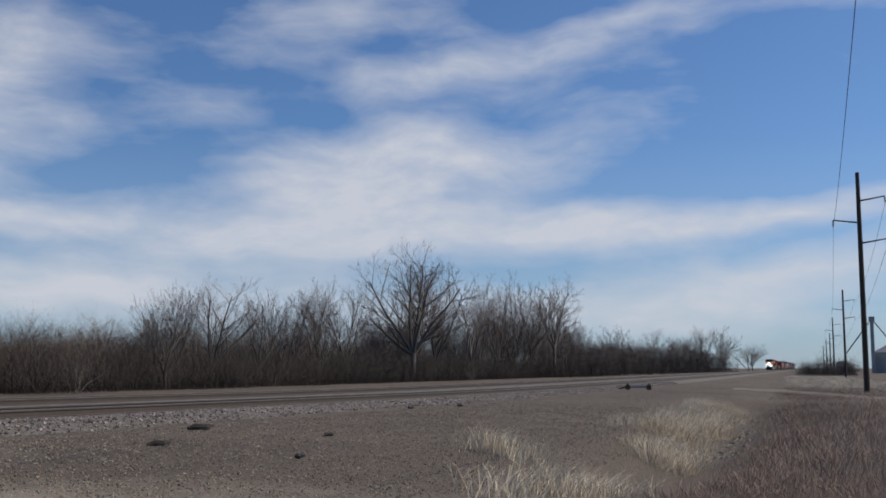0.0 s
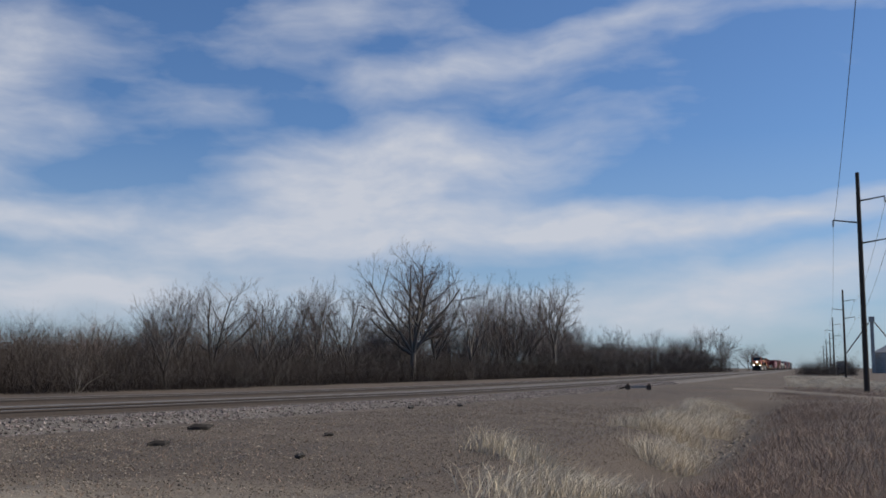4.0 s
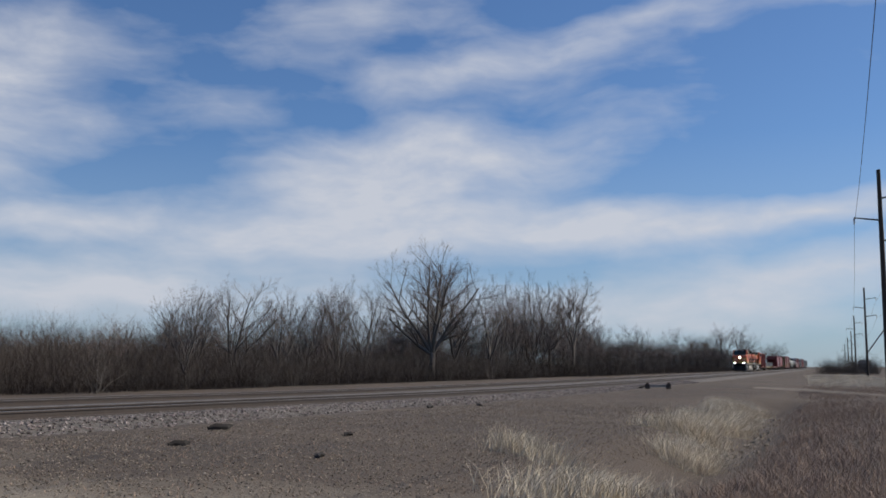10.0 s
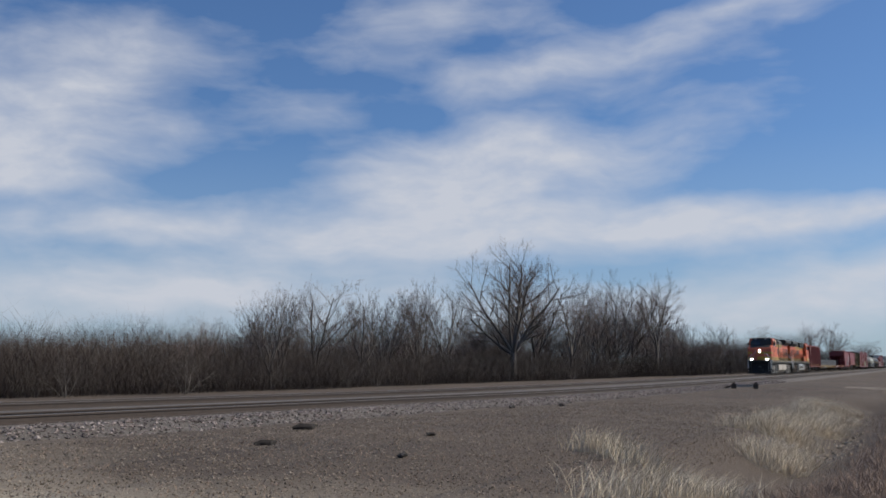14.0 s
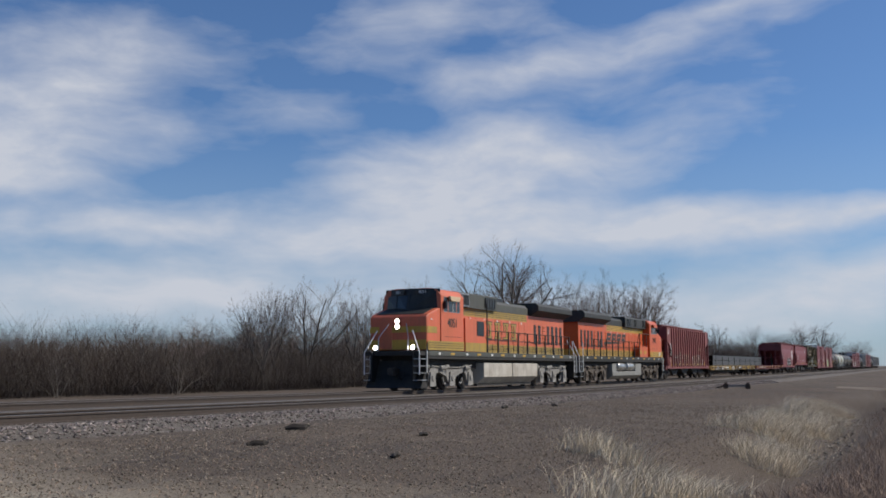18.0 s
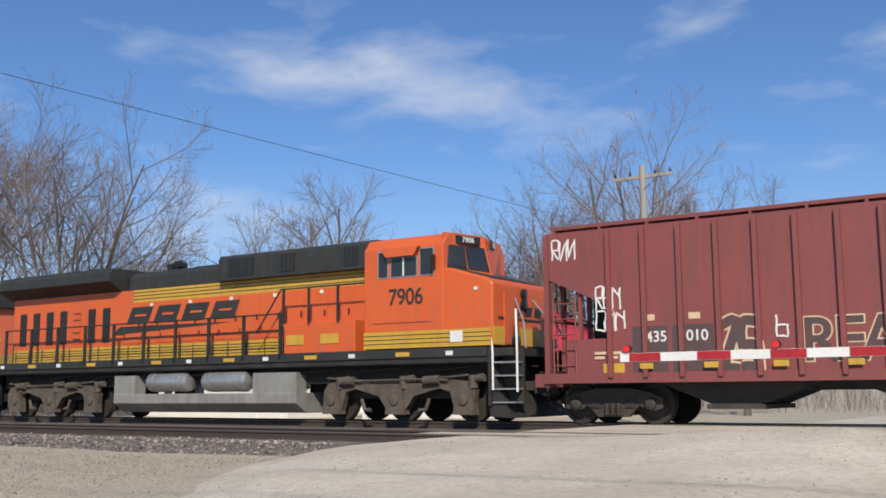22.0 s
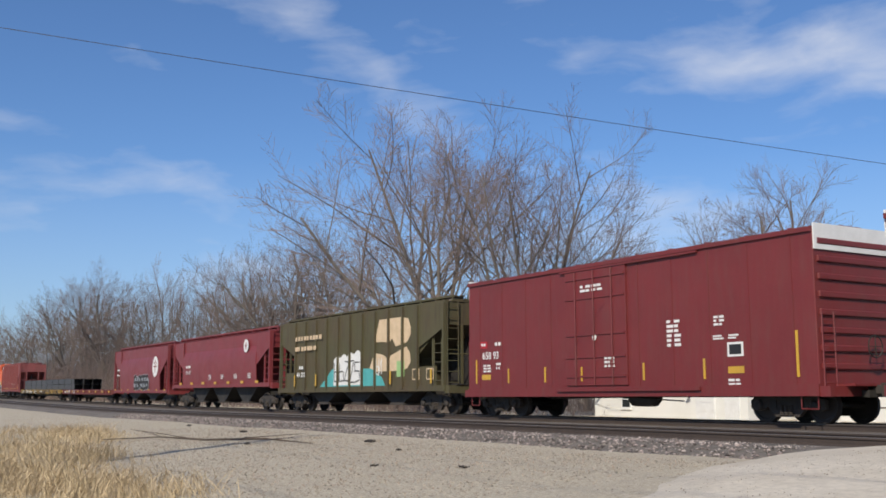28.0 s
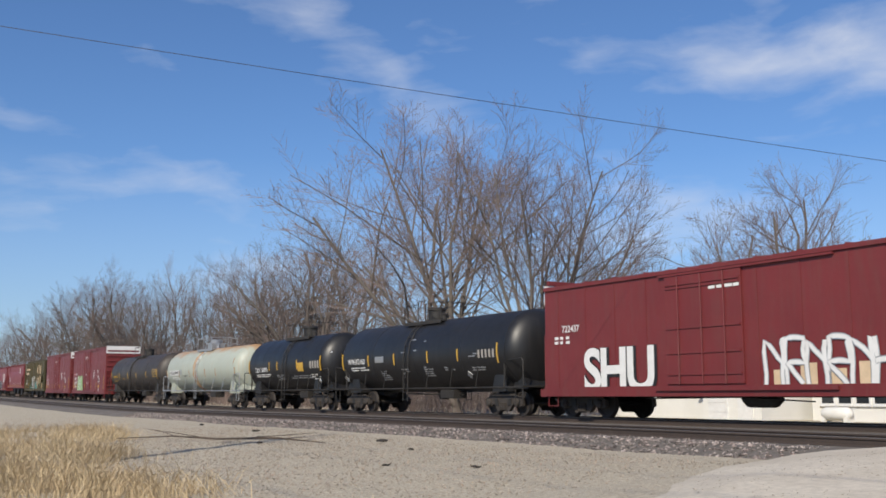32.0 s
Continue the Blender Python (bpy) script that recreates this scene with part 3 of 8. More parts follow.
def lane_x(y):
    """Where the farm lane runs, seen along the line."""
    return 80 - 26 * smooth01((7.5 - y) / 13)


def make_lane():
    """A pale trodden farm lane that cuts across the far end of the ditch."""
    s = Shape()
    n = 26
    for i in range(n + 1):
        y = 7.5 - 24 * i / n
        x = lane_x(y)
        for k in range(4):
            px = x - 1.6 + 3.2 * k / 3 + 0.5 * noise.noise((y * 0.5, k, 2))
            s.v.append((px, y, max(ground_z(px, y), line_z(px) - 0.52) + (0.06 if 0 < k < 3 else -0.06)))
    s.f = [(i * 4 + k, i * 4 + 4 + k, i * 4 + 5 + k, i * 4 + 1 + k) for i in range(n) for k in range(3)]
    ob = part("dirt_lane", s, "dirt")
    tagged(ob, "pale trodden dirt lane across the ditch", "lane", kind="structure")


make_lane()

# ---- trees ----
def tree_meshes(seed, height, leaders, fork, bend, kids, thick=0.019, lift=0.1):
    """A leafless tree: leaders rise from the fork, each set with boughs, branchlets and twigs that turn upwards.
    Limbs come back in one mesh and the crown's twigs in another. A leader is (tilt, turn about the trunk, share of the height)."""
    rnd = random.Random(seed)
    fine = height * 0.00047
    limbs, crown = Shape(), Shape()
    last = len(kids)

    def limb(p, d, length, r, level):
        n = (7, 5, 4, 2, 2)[level]
        sides = (7, 5, 3, 3, 3)[level]
        wob = bend * (0.8, 1.0, 1.1, 1.0, 1.0)[level]
        tip = r * 0.3
        pts, rs, ds = [p], [r], [d]
        for i in range(n):
            d = (d + Vector((rnd.gauss(0, wob), rnd.gauss(0, wob), rnd.gauss(0, wob) * 0.6 + lift * (0.3 if level == 0 else (0.6 if level == 1 else 0.9))))).normalized()
            p = p + d * (length / n)
            pts.append(p)
            rs.append(max(fine, r + (tip - r) * ((i + 1) / n) ** 0.85))
            ds.append(d)
        (limbs if level < 2 else crown).tube(pts, rs, sides, cap=False)
        if level >= last:
            return
        count = kids[level]
        turn = rnd.uniform(0, math.tau)
        low = (0.22, 0.2, 0.15, 0.1)[level]
        for k in range(count):
            u = low + (0.98 - low) * (k + rnd.random()) / count
            i = min(n - 1, int(u * n))
            f = u * n - i
            q, dd, rr = pts[i].lerp(pts[i + 1], f), ds[i + 1], rs[i] + (rs[i + 1] - rs[i]) * f
            turn += 2.4 + rnd.uniform(-0.5, 0.5)
            side = dd.orthogonal().normalized()
            side.rotate(Matrix.Rotation(turn, 3, dd))
            ang = radians(rnd.uniform(28, 58))
            nd = dd * math.cos(ang) + side * math.sin(ang)
            nd.z += 0.04 if level < 2 else 0.16
            if nd.z < 0.0:
                nd.z *= 0.3
            ln = length * ((0.3 + 0.4 * (1 - u)) if level == 0 else (0.24 + 0.36 * (1 - u))) * rnd.uniform(0.75, 1.25)
            if level >= 2:
                ln = max(ln, height * 0.03)
            limb(q, nd.normalized(), ln, max(fine, rr * (rnd.uniform(0.5, 0.72) if level == 0 else rnd.uniform(0.4, 0.58))), level + 1)

    trunk_r = height * thick
    top = height * fork
    if fork > 0.03:
        pts = [Vector((rnd.uniform(-0.02, 0.02) * height * (i > 0) * 0.5, rnd.uniform(-0.02, 0.02) * height * (i > 0) * 0.5, -0.4 + (top + 0.4) * i / 3)) for i in range(4)]
        limbs.tube(pts, [trunk_r * 1.25, trunk_r, trunk_r * 0.92, trunk_r * 0.88], 8, cap=False)
        root = pts[-1]
    else:
        root = Vector((0, 0, -0.4))
    if isinstance(leaders, int):
        a0 = rnd.uniform(0, math.tau)
        leaders = [(rnd.uniform(4, 30) if k else rnd.uniform(0, 8), math.degrees(a0) + 360 * k / leaders + rnd.uniform(-25, 25), rnd.uniform(0.75, 1.05) if k else 1.0) for k in range(leaders)]
    for tilt, turn, share in leaders:
        a, b = radians(turn), radians(tilt)
        d = Vector((math.sin(b) * math.cos(a), math.sin(b) * math.sin(a), math.cos(b)))
        foot = root + Vector((d.x, d.y, 0)) * (0.0 if fork > 0.03 else 0.03 * height)
        if fork > 0.03:
            foot = foot - Vector((0, 0, rnd.uniform(0, 0.25) * top))
        limb(foot, d, (height - foot.z) * share, trunk_r * (0.72 if len(leaders) > 1 else 0.9) * rnd.uniform(0.8, 1.05), 0)
    zs = sorted(v[2] for v in crown.v)
    k = height / (0.5 * zs[-1] + 0.5 * zs[int(len(zs) * 0.985)])
    for s in (limbs, crown):
        s.v = [(x * k, y * k, z * k) for x, y, z in s.v]
    return limbs.mesh("trunk", M["bark"], 80), crown.mesh("crown", M["twig" if height > 6 else "brush_twig"])


# seed, height, leaders, fork, bend, boughs and twigs at each forking, girth, upward turn
KINDS = [(11, 12, [(4, 0, 1.0), (24, 60, 0.85), (28, 190, 0.9), (20, 300, 0.95), (38, 130, 0.6)], 0.2, 0.12, (9, 7, 7), 0.018, 0.1),
         (12, 12, [(10, 0, 1.0), (24, 120, 0.9), (30, 230, 0.85), (16, 300, 0.9)], 0.3, 0.14, (9, 7, 7), 0.018, 0.08),
         (13, 12, [(3, 0, 1.0), (10, 60, 0.95), (16, 140, 0.9), (14, 220, 0.95), (19, 310, 0.85)], 0.02, 0.09, (8, 6, 5), 0.016, 0.09),
         (14, 6, 8, 0.02, 0.1, (6, 5, 3), 0.012, 0.1),
         (15, 15, [(7, 0, 1.0), (30, 5, 0.9), (32, 180, 0.95), (14, 170, 1.0), (24, 95, 0.9), (24, 270, 0.9), (58, 178, 0.62), (50, 0, 0.5)], 0.27, 0.1, (9, 8, 6), 0.025, 0.05),
         (16, 4, 9, 0.02, 0.15, (6, 5, 3), 0.01, 0.07),
         (17, 19, [(9, 180, 1.0), (36, 178, 0.84), (20, 172, 0.86), (4, 60, 0.88), (20, 250, 0.8), (21, 100, 0.84), (28, 200, 0.6)], 0.05, 0.085, (10, 9, 9), 0.0165, 0.05),
         (18, 17, [(4, 180, 1.0), (14, 0, 1.0), (20, 12, 0.9), (40, 4, 0.8), (14, 170, 0.9), (20, 90, 0.85), (20, 260, 0.85), (28, 350, 0.66)], 0.05, 0.085, (10, 9, 9), 0.0155, 0.05),
         (19, 13, [(10, 20, 0.95), (38, 100, 0.9), (44, 215, 0.95), (38, 330, 0.9), (24, 160, 0.95), (58, 30, 0.8), (56, 185, 0.82)], 0.22, 0.16, (8, 8, 8), 0.02, 0.04),
         (20, 16, [(3, 0, 1.0), (15, 40, 0.95), (20, 160, 0.9), (16, 280, 0.95), (34, 100, 0.75), (34, 230, 0.75)], 0.12, 0.09, (10, 8, 8), 0.018, 0.06)]
tree_kinds = []
for seed, h, le, fo, be, ki, th, li in KINDS:
    if h > 6:
        base = thing("tree", "tall bare deciduous tree with grey-brown bark in winter", "tree", pose(0, 0, -60))
    elif h > 4:
        base = thing("sapling_clump", "clump of slender leafless saplings at the wood's edge", "saplings", pose(0, 0, -60))
    else:
        base = thing("shrub", "dense leafless brown shrub at the wood's edge", "shrub", pose(0, 0, -60))
    lm, cm = tree_meshes(seed, h, le, fo, be, ki, th, li)
    part("trunk", lm, "bark", base, "forked trunk and limbs")
    part("crown", cm, "twig", base, "airy crown of bare twigs")
    tree_kinds.append((base, h))
used_kinds = set()


def plant(x, y, h, kind, group="", label="", turn=None, wide=1.0):
    base, h0 = tree_kinds[kind]
    rnd = random.Random(int(x * 31 + y * 17))
    k = h / h0
    m = pose(x, y, ground_z(x, y) - 0.05, 0, 0, rnd.uniform(0, 360) if turn is None else turn)
    if kind not in used_kinds:
        used_kinds.add(kind)
        ob = base
    else:
        ob = copy_thing(base, m)
    ob.matrix_basis = m
    ob.scale = (k * wide * rnd.uniform(0.92, 1.08), k * wide * rnd.uniform(0.92, 1.08), k)
    tagged(ob, label, group=group)
    return ob


def between(table, x):
    """Reads a value off a table of (place, value) steps."""
    for (a, va), (b, vb) in zip(table, table[1:]):
        if x <= b:
            return va + (vb - va) * max(0.0, (x - a) / (b - a))
    return table[-1][1]


# the wood beyond the line where the train comes from: place along the line, height, kind, breadth
WOOD_Y = 46.0
for x, h, kind, wide in [(46.5, 4.9, 3, 1.0), (50.5, 5.0, 3, 1.0), (57.5, 5.3, 0, 1.1), (61.2, 7.4, 0, 1.0), (63.6, 7.4, 2, 0.9), (65.6, 8.0, 1, 0.75), (71.3, 8.8, 0, 1.1), (74.6, 8.0, 1, 1.0), (78.5, 8.5, 2, 1.0),
                         (82, 8.6, 0, 1.0), (85.4, 9.8, 2, 0.9), (88.8, 10.3, 1, 0.8), (95, 10.2, 0, 1.0), (121, 14.6, 0, 0.85), (129, 12.6, 1, 0.9), (139, 15.0, 2, 1.0), (146, 14.0, 0, 0.8), (153, 16.5, 2, 1.0),
                         (160, 14.5, 0, 0.8), (168, 16.8, 1, 0.9), (178, 17.6, 2, 0.9), (226, 11.0, 0, 1.0), (297, 12.5, 0, 1.2), (345, 13.0, 1, 1.2), (374, 16.5, 1, 1.0), (440, 18.6, 0, 1.0), (585, 14.0, 2, 1.7), (610, 15.2, 0, 1.5)]:
    plant(x, WOOD_Y + 1.5 * math.sin(x), h, kind, "wood by the line", wide=wide)
plant(107.5, WOOD_Y - 1.0, 15.8, 4, "wood by the line", "broad many-stemmed bare tree that tops the wood", -67, 1.05)
ROOF = [(30, 2.6), (38, 3.2), (42, 4.4), (52, 4.6), (54.5, 4.2), (58, 5.0), (61, 6.6), (66, 7.0), (69, 6.6), (75, 7.6), (85, 8.6), (95, 9.4), (101, 10.5), (112, 11.5), (121, 12.0), (130, 11.5), (140, 13.0), (178, 14.0), (190, 12.0), (205, 9.2), (260, 9.6), (300, 10.5), (440, 12.0)]
wood_rnd = random.Random(5)
for i in range(130):
    u = wood_rnd.random()
    x, y = 36 + 200 * u ** 1.35, 47 + 20 * wood_rnd.random() ** 1.3
    h = between(ROOF, x * WOOD_Y / y) * (y / WOOD_Y) ** 0.6 * wood_rnd.uniform(0.5, 0.86)
    plant(x, y, h, 3 if h < 6 and wood_rnd.random() < 0.8 else wood_rnd.choice((0, 1, 2)), "wood by the line", wide=wood_rnd.uniform(0.75, 1.0))
for i in range(46):
    x, y = 195 + 250 * wood_rnd.random(), 44 + 12 * wood_rnd.random()
    plant(x, y, between(ROOF, x) * wood_rnd.uniform(0.65, 0.98), wood_rnd.choice((0, 1, 2)), "wood by the line", wide=wood_rnd.uniform(1.0, 1.4))
for i in range(46):
    u = wood_rnd.random()
    plant(38 + 300 * u ** 1.5, 40 + wood_rnd.uniform(0, 7), wood_rnd.uniform(1.8, 3.2) * (1 + 0.5 * u), 5, "brush at the wood's edge", wide=1.3)
# village trees beyond the crossing
for x, y, h, k, wide in [(15.7, 48, 12.0, 2, 0.7), (20.8, 49, 13.2, 2, 0.75), (25.3, 47, 14.2, 9, 0.75), (30.3, 48, 12.4, 2, 0.9), (33.5, 55, 11.5, 2, 0.9), (-20.8, 48, 16.4, 9, 0.9), (-15.6, 50, 12.2, 8, 0.75),
                         (-26.5, 54, 13.8, 0, 1.0), (-30.0, 58, 15.8, 2, 1.0), (-33.8, 60, 14.0, 1, 1.0), (-44.5, 48, 13.0, 8, 0.8), (-38.7, 46, 14.1, 8, 1.0),
                         (-50.1, 46, 12.4, 2, 0.6), (-54.7, 46, 12.0, 1, 0.7), (-60.5, 50, 13.0, 2, 0.8), (-24.0, 62, 14.5, 9, 0.8)]:
    plant(x, y, h, k, "village trees", wide=wide)
plant(-53.6, 33, 19.6, 6, "trees along the line", "very large many-stemmed bare tree with a wide crown", 58)
plant(-46.0, 33.5, 17.4, 7, "trees along the line", "very large many-stemmed bare tree with a wide crown", 55)
LEFT_Y = 40.0
for x, h, k, wide in [(-89.6, 18.2, 8, 0.9), (-83.0, 16.0, 1, 0.9), (-96.5, 17.4, 0, 0.9), (-101.5, 16.8, 8, 0.8), (-108.4, 16.4, 1, 1.0), (-116, 15.6, 0, 0.9), (-123, 16.0, 2, 0.9), (-134, 19.4, 1, 0.55), (-143, 16.5, 8, 0.8), (-151, 18.2, 8, 0.8),
                      (-166, 20, 8, 0.8), (-180, 23.2, 9, 0.9), (-192, 22.4, 0, 1.0), (-205, 20, 8, 0.9), (-230, 18.0, 8, 0.8), (-252, 17.5, 1, 1.0), (-272, 18.0, 8, 0.8), (-295, 15, 2, 1.0), (-330, 18, 0, 1.1)]:
    plant(x, LEFT_Y, h, k, "trees along the line", wide=wide)
CREST = [(-300, 14.0), (-215, 17.0), (-180, 19.5), (-150, 15.5), (-120, 13.5), (-100, 14.5), (-89, 15.0), (-78, 12.5), (-66, 10.5), (-56, 10.0)]
for i in range(52):
    x, y = -60 - 165 * wood_rnd.random(), 38 + 20 * wood_rnd.random()
    plant(x, y, between(CREST, x * LEFT_Y / y) * (y / LEFT_Y) ** 0.7 * wood_rnd.uniform(0.45, 0.85), wood_rnd.choice((0, 1, 2, 8)), "trees along the line", wide=wood_rnd.uniform(0.75, 1.0))
for i in range(45):
    plant(-60 - 150 * wood_rnd.random(), 31 + wood_rnd.uniform(0, 8), wood_rnd.uniform(2.5, 4.6), 5, "brush under the trees", wide=1.2)


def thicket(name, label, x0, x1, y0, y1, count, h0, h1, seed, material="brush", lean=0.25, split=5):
    """Undergrowth of thin bare stems, too many to count."""
    rnd = np.random.default_rng(seed)
    u, v = rnd.random(count), rnd.random(count)
    s = Shape()
    for i in range(count):
        x, y = x0 + (x1 - x0) * u[i], y0 + (y1 - y0) * v[i]
        z = ground_z(x, y) - 0.05
        h = h0 + (h1 - h0) * rnd.random() ** 1.5
        lx, ly = rnd.normal(0, lean, 2) * h * 0.5
        r = 0.006 + 0.0028 * h
        a = rnd.random() * 6.28
        dx, dy = r * math.cos(a), r * math.sin(a)
        s.add([(x - dx, y - dy, z), (x + dx, y + dy, z), (x + dy, y - dx, z), (x + lx, y + ly, z + h)], [(0, 1, 3), (1, 2, 3), (2, 0, 3)])
        for k in range(split):
            f = 0.25 + 0.6 * rnd.random()
            px, py, pz = x + lx * f, y + ly * f, z + h * f
            ex, ey, ez = rnd.normal(0, 0.22, 2)[0] * h, rnd.normal(0, 0.22) * h, h * (0.15 + 0.3 * rnd.random())
            w = r * 0.6
            s.add([(px - w, py, pz), (px + w, py, pz), (px, py + w, pz), (px + ex, py + ey, pz + ez)], [(0, 1, 3), (1, 2, 3), (2, 0, 3)])
    ob = part(name, s, material)
    tagged(ob, label, "undergrowth", kind="stuff")
    return ob


thicket("undergrowth", "tangle of bare brush in the wood, coloured as in shade", 36, 160, 43, 76, 26000, 0.8, 4.4, 21, lean=0.7)
thicket("undergrowth", "brush along the front of the wood, coloured as in shade", 34, 210, 41.5, 47, 15000, 0.6, 3.0, 27, lean=0.9)
thicket("undergrowth", "close-grown young brush at the low end of the wood", 32, 64, 45, 62, 9000, 1.2, 3.7, 28, "brush_twig", lean=0.3)
thicket("undergrowth", "close-grown saplings deep in the wood", 56, 150, 50, 70, 9000, 2.2, 5.4, 29, "brush_twig", lean=0.3)
thicket("undergrowth", "tangle of bare brush in the wood, coloured as in shade", 150, 420, 37, 60, 9000, 2.0, 7.0, 22, lean=0.5)
thicket("undergrowth", "brown bare brush under the trackside trees", -330, -60, 33, 58, 20000, 1.5, 8.5, 23, "twig", lean=0.55)
thicket("undergrowth", "brown bare brush round the big trees", -62, -44, 30, 50, 900, 0.8, 3.0, 24, "twig", lean=0.6)
thicket("undergrowth", "low grey-brown brush between the village trees", -46, 40, 56, 80, 2500, 1.0, 4.0, 25, "twig", lean=0.6)
thicket("undergrowth", "dark hedge beside the far poles", 215, 310, -3, 9, 3000, 0.6, 3.2, 26, lean=0.9)
for i in range(16):
    plant(216 + 92 * wood_rnd.random(), wood_rnd.uniform(-3, 9), wood_rnd.uniform(2.6, 6.0), 5, "hedge by the far poles", wide=1.2)

# ---- crossing signal ----
def make_signal():
    """Gate mast at the crossing: base, mechanism, lowered arm, flashing lamps, signs and crossbuck."""
    x0, y0, z0 = -0.49, 12.6, 0.13
    e = thing("crossing_signal", "grade crossing signal with lowered gate arm and red lamps", "crossing signal", pose(x0, y0, z0))
    part("foundation", Shape().prism([(-0.3, -0.6), (0.3, -0.6), (0.2, 0.0), (-0.2, 0.0)], -0.22, 0.22), "road", e, "rough concrete foundation")
    part("base_box", Shape().box(-0.12, 0.12, -0.12, 0.12, 0.0, 0.34), "white", e, "white junction base", bevel=0.02)
    part("base_flange", Shape().box(-0.16, 0.16, -0.16, 0.16, 0.0, 0.03).lathe([(0.09, 0.3), (0.08, 0.42)], "z", 14), "galv", e)
    part("mast", Shape().tube([(0, 0, 0.3), (0, 0, 4.02)], 0.055, 14), "galv", e, "galvanised round mast", smooth=40)
    part("mast_cap", Shape().lathe([(0.062, 4.0), (0.062, 4.06), (0.02, 4.09)], "z", 12), "galv", e)
    part("lower_collar", Shape().lathe([(0.075, 1.35), (0.075, 1.85)], "z", 14), "white", e, "pale mast sleeve")
    # gate mechanism and arm
    mech = part("gate_mechanism", Shape().slab([(-0.33, 0.95), (0.02, 0.95), (0.3, 1.08), (1.08, 1.06), (1.08, 1.42), (0.32, 1.44), (0.2, 1.56), (0.04, 1.56), (-0.08, 1.3), (-0.16, 1.1), (-0.33, 1.08)], -0.24, -0.08), "gate_grey", e, "grey gate mechanism with counterweight plate", bevel=0.012)
    for x, z in ((0.07, 1.45), (0.15, 1.5), (0.11, 1.38), (0.2, 1.42), (0.04, 1.5)):
        part("bolt", Shape().lathe([(0.02, -0.26), (0.02, -0.235)], "y", 8, (x, 0, z)), "galv", mech)
    s = Shape()
    for k, (a, b) in enumerate((((0.36, 1.22), (0.42, 1.36)), ((0.42, 1.36), (0.48, 1.2)), ((0.55, 1.2), (0.66, 1.34)), ((0.66, 1.34), (0.68, 1.2)))):
        s.tube([(a[0], -0.246, a[1]), (b[0], -0.246, b[1])], 0.01, 4)
    part("marker_strokes", s, "black", mech)
    part("counterweight", Shape().box(0.55, 1.05, -0.08, 0.1, 1.08, 1.4), "gate_grey", e, bevel=0.01)
    part("cable", Shape().tube([(0.3, -0.26, 1.15), (0.18, -0.3, 0.95), (0.05, -0.24, 0.85)], 0.015, 6).tube([(-0.04, -0.1, 0.9), (-0.1, -0.16, 0.65), (-0.05, -0.1, 0.36)], 0.02, 6), "black", e)
    arm = part("gate_arm", Shape().box(-5.0, -0.3, -0.2, -0.15, 0.965, 1.075), "white", e, "lowered gate arm with red and white stripes")
    for k in range(5):
        x = -0.85 - 0.9 * k
        part("stripe", Shape().box(x - 0.42, x, -0.206, -0.144, 0.968, 1.072), "red_tape", arm, "red reflective stripe")
    part("arm_bracket", Shape().box(-0.75, -0.2, -0.23, -0.12, 0.93, 1.1), "gate_grey", arm)
    for x in (-4.9, -3.0, -1.3):
        lamp = part("arm_lamp", Shape().lathe([(0.05, -0.22), (0.05, -0.14)], "y", 10, (x, 0, 1.13)), "black", arm)
        part("lens", Shape().lathe([(0.042, -0.235), (0.045, -0.22)], "y", 10, (x, 0, 1.13)), "red_lens", lamp, "red lamp")
    # flashing lamps
    part("lamp_crossarm", Shape().tube([(-0.4, 0, 2.62), (0.4, 0, 2.62)], 0.035, 8).box(-0.07, 0.07, -0.08, 0.08, 2.3, 2.66), "galv", e, "cross arm with junction")
    for k, x in enumerate((-0.34, 0.35)):
        t = part("lamp_target", Shape().lathe([(0.24, -0.14), (0.24, -0.115), (0.1, -0.1)], "y", 28, (x, 0, 2.35)), "black", e, "round black lamp target")
        hood = Shape()
        n = 14
        for i in range(n + 1):
            a = math.pi * (-0.08 + 1.16 * i / n)
            for yy, r in ((-0.14, 0.165), (-0.14, 0.155), (-0.36, 0.155), (-0.36, 0.165)):
                hood.v.append((x + r * math.cos(a), yy, 2.35 + r * math.sin(a)))
        for i in range(n):
            hood.f += [(4 * i + j, 4 * i + (j + 1) % 4, 4 * i + 4 + (j + 1) % 4, 4 * i + 4 + j) for j in range(4)]
        part("hood", hood, "black", t, "curved lamp hood")
        part("lens", Shape().lathe([(0.14, -0.145), (0.13, -0.165), (0.06, -0.18)], "y", 24, (x, 0, 2.35)), "red_lens_low" if k == 0 else "red_lens", t, "round red lens", smooth=60)
        part("lamp_body", Shape().lathe([(0.13, -0.1), (0.12, 0.08), (0.06, 0.12)], "y", 16, (x, 0, 2.35)), "black", t)
    part("information_sign", Shape().box(-0.03, 0.25, -0.09, -0.08, 1.9, 2.11), "blue", e, "small blue plate")
    # tracks sign
    sign = part("tracks_sign", Shape().slab([(-0.32, 2.84), (0.32, 2.84), (0.32, 3.05), (0.12, 3.06), (0.11, 3.28), (-0.11, 3.28), (-0.12, 3.06), (-0.32, 3.05)], -0.085, -0.075), "white", e, "white tracks sign with a tab")
    words("digit", "2", 0.17, "gate_grey", sign, pose(0, -0.09, 3.16))
    words("caption", "TRACKS", 0.11, "gate_grey", sign, pose(0, -0.09, 2.945))
